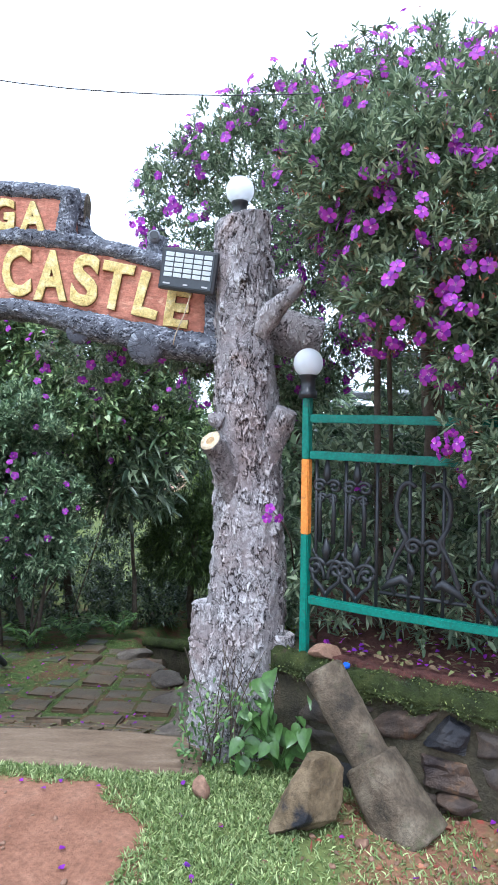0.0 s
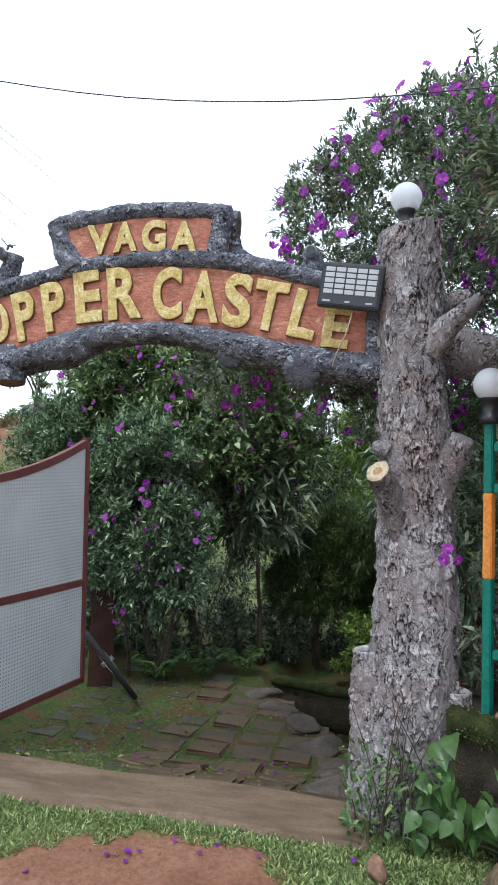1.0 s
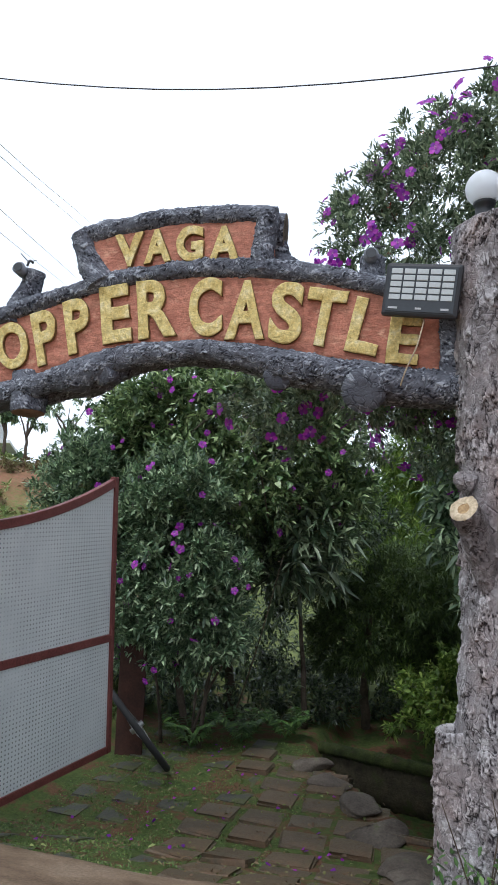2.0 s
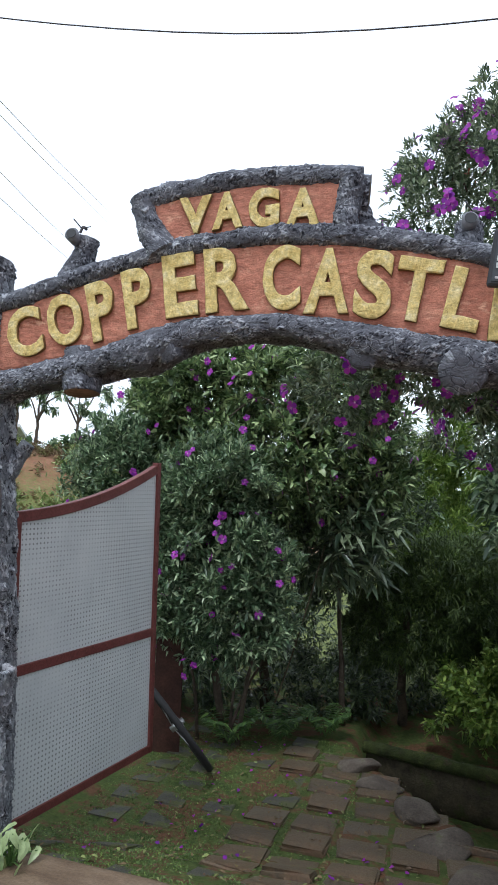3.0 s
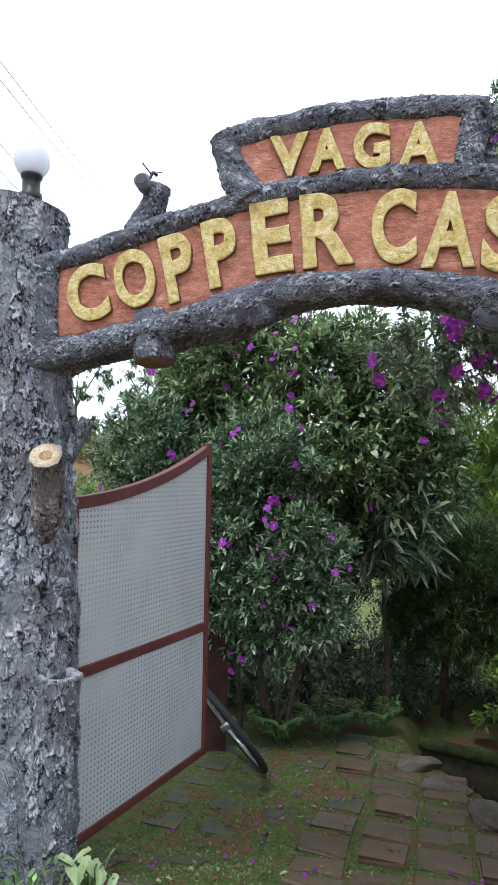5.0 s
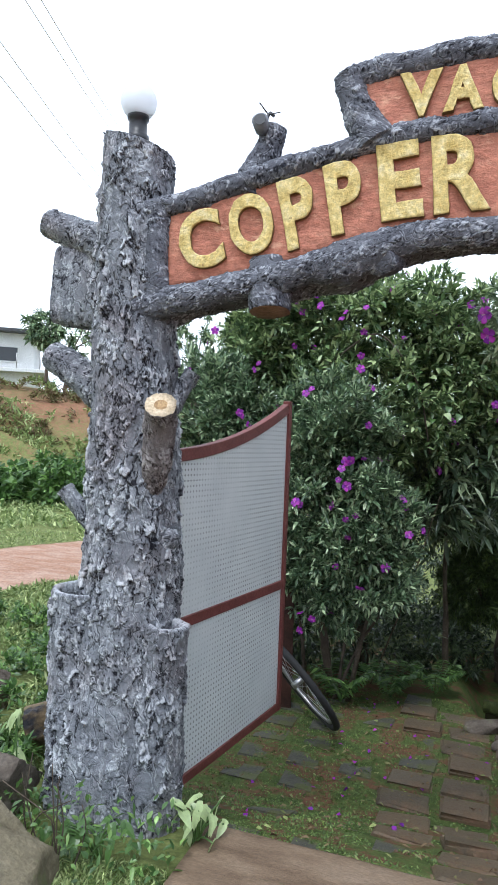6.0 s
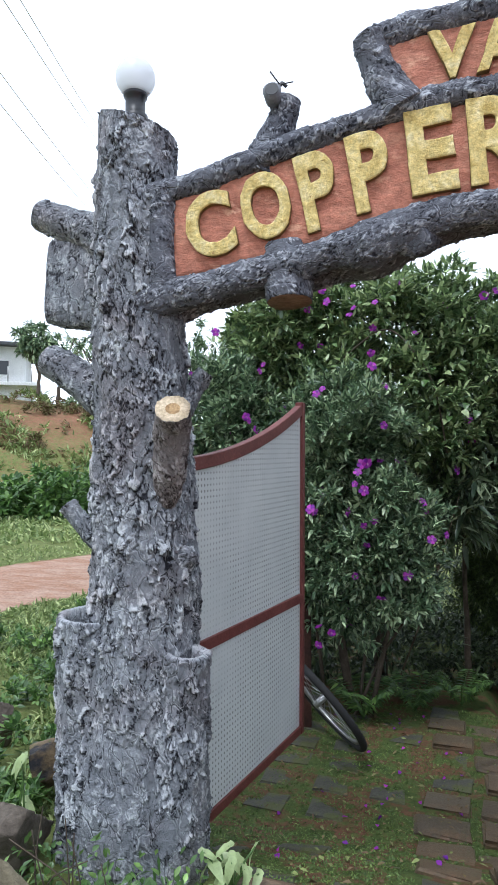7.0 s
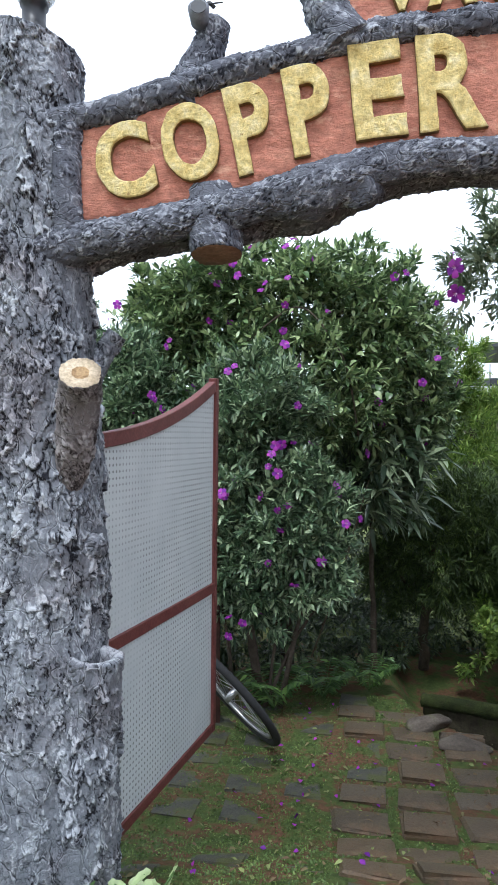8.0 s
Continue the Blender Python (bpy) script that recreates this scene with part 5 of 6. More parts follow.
def wall_stone(quad, seed):
    """One rubble stone: a jittered four-sided block with a rough swelling face."""
    n = 9
    vs, fs = [], []
    cx, cz = sum(p[0] for p in quad) / 4, sum(p[1] for p in quad) / 4
    quad = [(cx + (x - cx) * 0.97, cz + (z - cz) * 0.95) for x, z in quad]
    proud = 0.014 + 0.034 * ((seed * 37) % 10) / 10
    for i in range(n):
        for j in range(n):
            u, v = i / (n - 1), j / (n - 1)
            x = (quad[0][0] * (1 - u) + quad[1][0] * u) * (1 - v) + (quad[3][0] * (1 - u) + quad[2][0] * u) * v
            z = (quad[0][1] * (1 - u) + quad[1][1] * u) * (1 - v) + (quad[3][1] * (1 - u) + quad[2][1] * u) * v
            e = min(u, 1 - u, v, 1 - v)
            out = proud * min(1, e * 6) + 0.022 * noise.noise((x * 16 + seed, z * 16, 0)) + 0.008 * noise.noise((x * 50 + seed, z * 50, 2))
            y = fence_at(x) - 0.092 - (out if e > 0.01 else -0.035)
            vs.append((x + 0.008 * noise.noise((x * 30, z * 30, 5)), y, z))
    for i in range(n - 1):
        for j in range(n - 1):
            a = i * n + j
            fs.append([a, a + n, a + n + 1, a + 1])
    mesh_object("stone", vs, fs, DARKROCK, wall, seed % 3 > 0)


for row in range(3):
    for col in range(9):
        if (row * 9 + col) % 7 == 3:
            continue
        wall_stone([wall_corner(row, col), wall_corner(row, col + 1), wall_corner(row + 1, col + 1), wall_corner(row + 1, col)], row * 9 + col + 1)
vs, fs = [], []
COP = np.linspace(-0.08, 2.2, 150)
prof = 26
for x in COP:
    yf = fence_at(x) - 0.075 + (0.0 if x > 0.1 else (0.1 - x) * 0.9)
    hang = max(0.0, 0.03 + 0.07 * noise.noise((x * 6, 0.3, 5))) + 0.025 * noise.noise((x * 21, 0.3, 6))
    for j in range(prof):
        t = j / (prof - 1)
        if t < 0.45:
            yy, zz, ny, nz = yf + (0.05 + 0.05 * noise.noise((x * 5, 1.7, 2))) * (1 - t / 0.45) + 0.01, 0.645, 0.0, 1.0
        else:
            a = min(1.0, (t - 0.45) / 0.2) * math.pi / 2
            down = max(0.0, (t - 0.65) / 0.35)
            yy, zz, ny, nz = yf + 0.01 - 0.045 * math.sin(a), 0.60 + 0.045 * math.cos(a) - hang * down, -math.sin(a), math.cos(a)
        lift = (0.014 + 0.022 * noise.noise((x * 14, t * 7, 7)) + 0.012 * noise.noise((x * 45, t * 24, 8))) * (1.0 if t < 0.95 else -0.4)
        vs.append((x, yy + ny * lift, zz + nz * lift))
for k in range(len(COP) - 1):
    for j in range(prof - 1):
        a, b = k * prof + j, (k + 1) * prof + j
        fs.append([a, a + 1, b + 1, b])
tagged(mesh_object("moss_coping", vs, fs, MOSS, wall), "thick green moss draped over the wall top")
mp_ = np.array(vs)[rng.integers(0, len(vs), 5000)] + rng.normal(size=(5000, 3)) * 0.006
leaf_cloud("moss_fronds", mp_, rng.normal(size=(5000, 3)) + (0, -0.5, 0.9), rng.uniform(0.008, 0.02, 5000), rng.uniform(0.004, 0.008, 5000), L_MOSS, wall, 0.3, 0.1, 61)
bx = np.concatenate([WALL_X[WALL_X > 0.16], [3.5, 6.0]])
vs, fs = [], []
for x in bx:
    for j in range(16):
        y = fence_at(x) - 0.03 + (4.5 * (j / 15) ** 1.6)
        vs.append((x - 0.02, y, 0.675 + 0.02 * noise.noise((x * 5, y * 5, 4)) + 0.012 * min(1, j / 8)))
for k in range(len(bx) - 1):
    for j in range(15):
        a, b = k * 16 + j, (k + 1) * 16 + j
        fs.append([a, b, b + 1, a + 1])
n_top = len(vs)
vs += [(v[0], v[1], 0.05) for v in vs]
rim_ = [k * 16 for k in range(len(bx))] + [(len(bx) - 1) * 16 + j for j in range(1, 16)] + [k * 16 + 15 for k in range(len(bx) - 2, -1, -1)] + list(range(14, 0, -1))
for a, b in zip(rim_, rim_[1:] + rim_[:1]):
    fs.append([a, a + n_top, b + n_top, b])
tagged(mesh_object("planting_bed", vs, fs, BED), "dark red planting bed strewn with petals behind the wall", "flower bed", kind="structure")

fence = tagged(empty("metal_fence", (0.07, 3.005, 0.64)), "green tubular fence with black cast-iron scroll panels and an orange patch", "fence")
FO = fence.location


def fpt(x, z, back=0.0):
    return (x - FO.x, fence_at(x) + back - FO.y, z - 0.023 * (x - 0.07) - FO.z)


def square_bar(name, pts, w, d, mat, label=""):
    bm = bmesh.new()
    rings = []
    pts = [Vector(p) for p in pts]
    for k, p in enumerate(pts):
        t = (pts[min(k + 1, len(pts) - 1)] - pts[max(k - 1, 0)]).normalized()
        up = Vector((0, 0, 1)) if abs(t.z) < 0.7 else Vector((0.5, 0.85, 0)).normalized()
        sd = t.cross(up).normalized()
        up = sd.cross(t)
        rings.append([bm.verts.new(p + sd * d / 2 * a + up * w / 2 * b) for a, b in ((1, 1), (-1, 1), (-1, -1), (1, -1))])
    for a, b in zip(rings, rings[1:]):
        for j in range(4):
            bm.faces.new((a[j], a[(j + 1) % 4], b[(j + 1) % 4], b[j]))
    bm.faces.new(rings[0])
    bm.faces.new(rings[-1])
    bmesh.ops.recalc_face_normals(bm, faces=bm.faces)
    bmesh.ops.bevel(bm, geom=[e for e in bm.edges if len(e.link_faces) == 2 and e.calc_face_angle(0) > 1.0], offset=0.004, segments=2, affect="EDGES")
    return part(name, bm, mat, fence, label)


square_bar("post", [fpt(0.07, 0.62), fpt(0.07, 1.19)], 0.036, 0.036, GREEN)
square_bar("post", [fpt(0.07, 1.19), fpt(0.07, 1.525)], 0.037, 0.037, ORANGE, "orange painted stretch of the post")
square_bar("post", [fpt(0.07, 1.525), fpt(0.07, 1.80)], 0.036, 0.036, GREEN)
square_bar("post", [fpt(1.30, 0.62), fpt(1.30, 1.80)], 0.036, 0.036, GREEN)
for z, x1 in ((1.705, 1.9), (1.545, 1.9), (0.905, 1.9)):
    square_bar("rail", [fpt(xx, z, -0.012) for xx in np.linspace(0.088, x1, 22)], 0.036, 0.030, GREEN)


def spiral(cx, cz, r0, turns, start, flip=1, n=26):
    out = []
    for k in range(n):
        t = k / (n - 1)
        a = start + flip * 2 * math.pi * turns * t
        rr_ = r0 * (1 - 0.82 * t)
        out.append((cx + math.cos(a) * rr_, cz + math.sin(a) * rr_))
    return out


def iron(name, lines, parent_x):
    rods(name, [([fpt(parent_x + u, z, 0.012) for u, z in ln], np.multiply(r_, 1.35) if np.ndim(r_) else r_ * 1.35) for ln, r_ in lines], IRON, fence, 6)


def scroll_unit(x):
    lines = []
    for sgn in (-1, 1):
        lines.append((spiral_s(sgn, 1.41, 0.030), 0.0065))
        lines.append(([(sgn * 0.026, 1.38), (sgn * 0.03, 1.30), (sgn * 0.028, 1.16)], 0.007))
        lines.append((spiral_s(sgn, 1.05, 0.042), 0.0075))
        lines.append(([(sgn * (0.058 - 0.05 * abs(math.cos(t))), 1.0 + 0.02 * t * 4) for t in np.linspace(0, 1.6, 8)], 0.006))
        lines.append((spiral_s(sgn, 1.355, 0.022), 0.006))
        lines.append(([(sgn * 0.06, 1.045), (sgn * 0.055, 1.0), (sgn * 0.02, 0.965), (0, 0.93)], 0.007))
    lines.append(([(0, 1.53), (0, 1.46), (0.0, 1.43)], (0.005, 0.014, 0.006)))
    lines.append(([(0, 1.18), (0, 1.13), (0, 1.08)], (0.004, 0.016, 0.006)))
    lines.append(([(0, 0.95), (0, 0.90)], 0.006))
    iron("iron_scroll", lines, x)


def spiral_s(sgn, z, r_):
    return [(sgn * u, zz) for u, zz in spiral(r_ * 1.05, z, r_, 1.35, math.pi * 0.9, -1)]


def wide_unit(x):
    lines = []
    for sgn in (-1, 1):
        arc = [(sgn * (0.055 + 0.045 * math.sin(t)), 1.35 + 0.10 * math.cos(t)) for t in np.linspace(-0.6, 2.6, 16)]
        lines.append((arc, 0.008))
        lines.append(([(sgn * 0.10, 1.30), (sgn * 0.06, 1.22), (sgn * 0.10, 1.14), (sgn * 0.13, 1.05), (sgn * 0.10, 0.98)], (0.007, 0.010, 0.006, 0.009, 0.006)))
        lines.append((spiral_s(sgn, 1.19, 0.034), 0.008))
        lines.append(([(sgn * 0.04, 1.03), (sgn * 0.075, 1.055), (sgn * 0.12, 1.03), (sgn * 0.15, 1.0)], (0.008, 0.017, 0.014, 0.006)))
        lines.append(([(sgn * 0.05, 1.04), (sgn * 0.035, 1.09), (sgn * 0.05, 1.12)], (0.009, 0.007, 0.006)))
    lines.append(([(-0.16, 0.985), (0.16, 0.985)], 0.006))
    lines.append(([(0, 1.50), (0, 0.90)], 0.006))
    iron("iron_scroll", lines, x)


for xx in (0.16, 0.285, 0.80, 0.925, 1.42, 1.55):
    scroll_unit(xx)
for xx in (0.54, 1.16):
    wide_unit(xx)
for xx in np.arange(0.115, 1.8, 0.125):
    iron("iron_bar", [([(0, 1.54), (0, 0.90)], 0.0055)], xx)
globe_lamp(0.07, 3.005, 1.795, 0.066, "white globe lamp on the green fence post")

# ---- stones by the fence ----
column = tagged(empty("stone_column", (0.40, 2.50, 0.16)), "broken grey stone column leaning against the wall", "column")
a0, a1 = Vector((0.470, 2.46, 0.17)), Vector((0.150, 2.71, 0.675))
ax = (a1 - a0)
q = ax.to_track_quat("Z", "Y").to_matrix().to_4x4()
ln_ = ax.length


def column_part(name, h0, h1, r0, r1, square, seed):
    n, m = 40, 40
    vs = []
    for i in range(n + 1):
        h = h0 + (h1 - h0) * i / n
        rr_ = r0 + (r1 - r0) * i / n
        if i in (0, n):
            rr_ *= 0.86
        for j in range(m):
            a = 2 * math.pi * j / m
            c, s = math.cos(a), math.sin(a)
            k = 1 / (abs(c) ** square + abs(s) ** square) ** (1 / square)
            p = Vector((c * k * rr_, s * k * rr_, h))
            vs.append(p)
    arr = np.array([v[:] for v in vs])
    arr[:, :2] *= (1 + (fbm(arr / 0.07, 3, seed) - 0.5) * 0.10 + (fbm(arr / 0.015, 2, seed + 3) - 0.5) * 0.03)[:, None]
    arr = np.array([((q @ Vector(v)) + a0 - column.location)[:] for v in arr])
    fs = tube_faces(n + 1, m).tolist() + [list(range(m))[::-1], list(range(n * m, (n + 1) * m))]
    return mesh_object(name, arr, fs, COLUMN, column)


column_part("block_base", -0.02, 0.30, 0.118, 0.092, 3.6, 71)
column_part("shaft", 0.27, ln_ + 0.02, 0.078, 0.084, 2.0, 72)
boulder("boulder", (0.085, 2.475, 0.28), (0.180, 0.155, 0.195), ROCK, 21, (10, -6, 20), 10, 5, "tan rock with black stains beside the leaning column", group="rocks")
boulder("boulder", (-0.33, 2.62, 0.23), (0.036, 0.035, 0.055), REDSTONE, 22, (0, 0, 10), 7, 3, "small reddish stone in the grass", group="rocks")
boulder("boulder", (0.165, 2.915, 0.685), (0.085, 0.06, 0.045), REDSTONE, 23, (0, 8, 20), 8, 4, "flat reddish stone lying on the mossy wall", group="rocks")
boulder("boulder", (0.66, 2.60, 0.25), (0.10, 0.07, 0.05), DARKROCK, 24, (0, 0, 0), 8, 3, "dark stone at the foot of the wall", group="rocks")
boulder("boulder", (0.28, 2.36, 0.205), (0.03, 0.025, 0.018), REDSTONE, 25, (0, 0, 0), 6, 3, "orange brick chip on the red soil", group="rocks")
boulder("boulder", (-2.79, 2.66, 0.19), (0.30, 0.25, 0.28), PALEROCK, 26, (14, -22, 35), 9, 5, "pale mossy wedge of rock by the grey pillar", group="rocks")
boulder("boulder", (-3.13, 3.02, 0.26), (0.30, 0.16, 0.15), STONE, 27, (0, -14, 20), 8, 5, "long brown rock lying by the grey pillar", group="rocks")
boulder("boulder", (-3.25, 3.50, 0.30), (0.12, 0.10, 0.11), ROCK, 28, (0, 0, 40), 8, 4, "rounded tan stone by the grey pillar", group="rocks")
boulder("boulder", (-3.62, 3.72, 0.32), (0.08, 0.07, 0.13), STONE, 29, (0, 0, 40), 8, 4, "upright grey stone in the verge", group="rocks")
bm = bmesh.new()
bmesh.ops.create_cone(bm, cap_ends=True, segments=18, radius1=0.016, radius2=0.016, depth=0.014, matrix=pose(0.245, 2.83, 0.668, 12, 0, 0))
bmesh.ops.bevel(bm, geom=[e for e in bm.edges if any(len(f.verts) > 6 for f in e.link_faces)], offset=0.002, segments=1, affect="EDGES")
tagged(part("bottle_cap", bm, plain("blue_plastic", (0.02, 0.10, 0.55), 0.4)), "small blue plastic bottle cap on the wall", "cap")


# ---- low plants ----
def big_leaf(name, shape, size, m, mat, parent, curl=0.25):
    """One broad leaf: outline half-widths along its length, cupped and drooping."""
    bm = bmesh.new()
    rows = []
    for k, (t, w) in enumerate(shape):
        z = -curl * size * t * t
        rows.append([bm.verts.new((s * w * size, t * size, z + abs(s) * w * size * 0.35 - (0.0 if abs(s) < 0.9 else 0.01 * size))) for s in (-1, -0.5, 0, 0.5, 1)])
    for a, b in zip(rows, rows[1:]):
        for j in range(4):
            bm.faces.new((a[j], a[j + 1], b[j + 1], b[j]))
    bmesh.ops.transform(bm, matrix=m, verts=bm.verts)
    return part(name, bm, mat, parent, "", True)


HEART = ((-0.18, 0.18), (-0.08, 0.36), (0.1, 0.46), (0.35, 0.42), (0.6, 0.30), (0.82, 0.14), (1.0, 0.01))
ARROW = ((-0.30, 0.06), (-0.18, 0.24), (-0.02, 0.20), (0.2, 0.26), (0.5, 0.20), (0.8, 0.09), (1.0, 0.01))


def leafy_plant(name, at, spots, shape, mat, label, seed, stem=True):
    """spots: x, y, z, size, heading of each leaf."""
    pl = tagged(empty(name, at), label, "plant", "foot plants")
    rr_ = random.Random(seed)
    for x, y, z, size, head in spots:
        p = Vector((x, y, z)) - Vector(at)
        big_leaf("leaf", shape, size, Matrix.Translation(p) @ pose(0, 0, 0, rr_.uniform(-70, -5), rr_.uniform(-35, 35), head), mat, pl)
        base = Vector((rr_.uniform(-0.02, 0.02), rr_.uniform(-0.02, 0.02), 0))
        rods("stem", [(resample([tuple(base), tuple(base * 0.5 + p * 0.5 + Vector((0, 0, 0.03))), tuple(p)], 8), 0.0035)], L_HEART, pl, 5)
    return pl


rr = random.Random(31)
spots = [(-0.12, 2.93, 0.55, 0.095, 190), (-0.07, 2.90, 0.60, 0.090, 165), (-0.11, 2.91, 0.47, 0.08, 200)] + [(rr.uniform(-0.2, 0.14), rr.uniform(2.80, 2.93), rr.uniform(0.22, 0.50), rr.uniform(0.05, 0.085), rr.uniform(120, 240)) for _ in range(30)]
leafy_plant("heart_leaf_plant", (-0.03, 2.90, 0.19), spots, HEART, L_HEART, "green heart-leaved creeper at the foot of the warm grey pillar", 5)
spots = [(-2.355 + rr.uniform(-0.08, 0.08), 3.12 + rr.uniform(-0.08, 0.10), 0.20 + rr.uniform(0, 0.12), rr.uniform(0.05, 0.08), rr.uniform(90, 290)) for _ in range(17)]
leafy_plant("arrowhead_plant", (-2.36, 3.13, 0.15), spots, ARROW, L_PALE, "pale variegated arrowhead plant at the foot of the grey pillar", 6)
spots = [(-2.62 + rr.uniform(-0.16, 0.14), 2.90 + rr.uniform(-0.08, 0.08), 0.21 + rr.uniform(0, 0.08), rr.uniform(0.035, 0.065), rr.uniform(100, 260)) for _ in range(14)]
leafy_plant("arrowhead_plant", (-2.62, 2.92, 0.18), spots, ARROW, L_HEART, "small green arrowhead plants among weeds by the grey pillar", 7)
spots = [(-3.06 + rr.uniform(-0.05, 0.05), 3.06 + rr.uniform(-0.05, 0.05), 0.42 + rr.uniform(-0.12, 0.12), rr.uniform(0.05, 0.08), rr.uniform(100, 250)) for _ in range(6)]
leafy_plant("arrowhead_plant", (-3.06, 3.08, 0.2), spots, ARROW, L_PALE, "pale arrowhead plant climbing between pillar and rock", 8)

r = np.random.default_rng(12)
tw = tagged(empty("twiggy_weed", (-0.28, 2.95, 0.19)), "thin dry twigs with small leaves against the pillar foot", "plant")
for k in range(16):
    bx_, by_ = r.uniform(-0.15, 0.12), r.uniform(-0.12, 0.04)
    h_ = r.uniform(0.18, 0.55)
    pts = [(bx_, by_, -0.02), (bx_ + r.normal() * 0.03, by_ - 0.01, h_ * 0.5), (bx_ + r.normal() * 0.07, by_ - 0.02, h_)]
    rods("twig", [(resample(pts, 8), (0.004, 0.0018))], WOOD, tw, 5)
px = np.stack([r.uniform(-0.20, 0.16, 420), r.uniform(-0.16, 0.05, 420), r.uniform(0.0, 0.42, 420) ** 1.2], 1)
leaf_cloud("small_leaves", px, r.normal(size=(420, 3)) + (0, -0.3, 0.5), r.uniform(0.02, 0.05, 420), r.uniform(0.010, 0.02, 420), L_HEART, tw, 0.3, 0.1, 3)
pw = tagged(empty("weed_patch", (-2.7, 2.9, 0.18)), "green weeds at the foot of the grey pillar", "plant")
px = np.stack([r.uniform(-0.35, 0.35, 420), r.uniform(-0.16, 0.12, 420), r.uniform(0.0, 0.16, 420)], 1)
leaf_cloud("small_leaves", px, r.normal(size=(420, 3)) + (0, -0.2, 0.6), r.uniform(0.02, 0.05, 420), r.uniform(0.010, 0.02, 420), L_HEART, pw, 0.3, 0.1, 4)
for k in range(8):
    bx_ = r.uniform(-0.2, 0.1)
    rods("twig", [(resample([(bx_, -0.08, 0), (bx_ + r.normal() * 0.03, -0.09, 0.15), (bx_ + r.normal() * 0.07, -0.1, r.uniform(0.2, 0.36))], 8), (0.003, 0.0015))], WOOD, pw, 5)
px, py = r.uniform(0.02, 0.95, 220), r.uniform(2.1, 2.65, 220)
px = np.stack([px, py, ground_z(px, py)], 1)
tagged(leaf_cloud("fallen_leaves", px, r.normal(size=(220, 3)) * (1, 1, 0.25), r.uniform(0.02, 0.05, 220), r.uniform(0.01, 0.025, 220), L_RED, None, 0.1, 0.1, 9), "reddish dry leaves fallen on the soil by the wall", "leaves", kind="stuff")
px = np.concatenate([r.uniform(-2.5, -0.9, 60), r.uniform(-1.6, 0.9, 34), r.uniform(0.3, 1.1, 60)])
py = np.concatenate([r.uniform(3.6, 5.7, 60), r.uniform(1.9, 2.7, 34), r.uniform(2.75, 3.3, 60)])
pz = np.concatenate([ground_z(px[:94], py[:94]) + 0.012, np.full(60, 0.665)])
tagged(leaf_cloud("fallen_petals", np.stack([px, py, pz], 1), r.normal(size=(154, 3)) * (1, 1, 0.15), r.uniform(0.02, 0.034, 154), r.uniform(0.016, 0.026, 154), PETAL, None, 0.1, 0.2, 10), "purple petals fallen on the ground", "petals", kind="stuff")


# ---- shrubs and trees ----
def shrub(name, lobes, n, mat, label, seed, leaves=7, length=0.08, ratio=0.32, droop=0.3, spread=0.9, trunks=(), nflower=0, fsize=0.034, category="shrub", shell=0.4, fill=0.35, red=0, fpick=None, up=0.35, tuft=11):
    lb = np.asarray(lobes, float)
    tree = tagged(empty(name, (0, 0, 0)), label, category)
    limbs("trunk", trunks, tree)
    p, w = crown_points(lobes, n, seed, shell, tuft)
    sprigs("crown", p, w, mat, tree, leaves, length, ratio, spread, droop, seed, up)
    if fill:
        lbi = lb.copy()
        lbi[:, 3:] *= 0.80
        p2, w2 = crown_points(lbi, int(n * fill), seed + 3, 0.5)
        sprigs("inner_leaves", p2, w2, mat, tree, leaves, length * 1.15, ratio * 1.1, spread, droop, seed + 3)
    if red:
        p3, w3 = crown_points(lobes, red, seed + 6, 0.12)
        sprigs("bud_foliage", p3, w3, L_RED, tree, 3, length * 0.45, 0.3, 0.6, 0.0, seed + 6)
    if nflower:
        p4, w4 = crown_points(lobes, nflower * 6, seed + 9, 0.06)
        ok = (w4[:, 1] < 0.15)
        if fpick is not None:
            ok &= fpick(p4)
        flowers(tree, p4[ok][:nflower], w4[ok][:nflower], fsize, seed)
    return tree


# flowering shrub beside the open gate
shrub("flowering_shrub", [(-2.45, 5.55, 1.05, 0.52, 0.48, 0.70), (-2.12, 5.42, 0.86, 0.40, 0.36, 0.42), (-2.8, 5.75, 1.05, 0.5, 0.5, 0.75), (-2.35, 5.5, 1.55, 0.42, 0.40, 0.45), (-2.25, 5.40, 1.2, 0.34, 0.30, 0.32), (-3.25, 5.65, 1.70, 0.38, 0.34, 0.50)], 6600, L_BUSH, "dark green flowering shrub with purple blooms beside the gate", 201, 8, 0.060, 0.29, 0.05, 0.8, trunks=[([(-2.35, 5.7, -0.25), (-2.4, 5.65, 0.3), (-2.45, 5.6, 0.9)], 0.035, 0.015), ([(-2.2, 5.6, -0.25), (-2.12, 5.5, 0.2), (-2.0, 5.45, 0.6)], 0.02, 0.01), ([(-2.3, 5.62, -0.25), (-2.1, 5.55, 0.25), (-1.9, 5.5, 0.55)], 0.014, 0.006), ([(-2.5, 5.6, -0.25), (-2.52, 5.55, 0.2), (-2.6, 5.5, 0.6)], 0.016, 0.008), ([(-2.28, 5.66, -0.25), (-2.22, 5.6, 0.3), (-2.2, 5.5, 0.7)], 0.012, 0.006)], nflower=85, fsize=0.030)
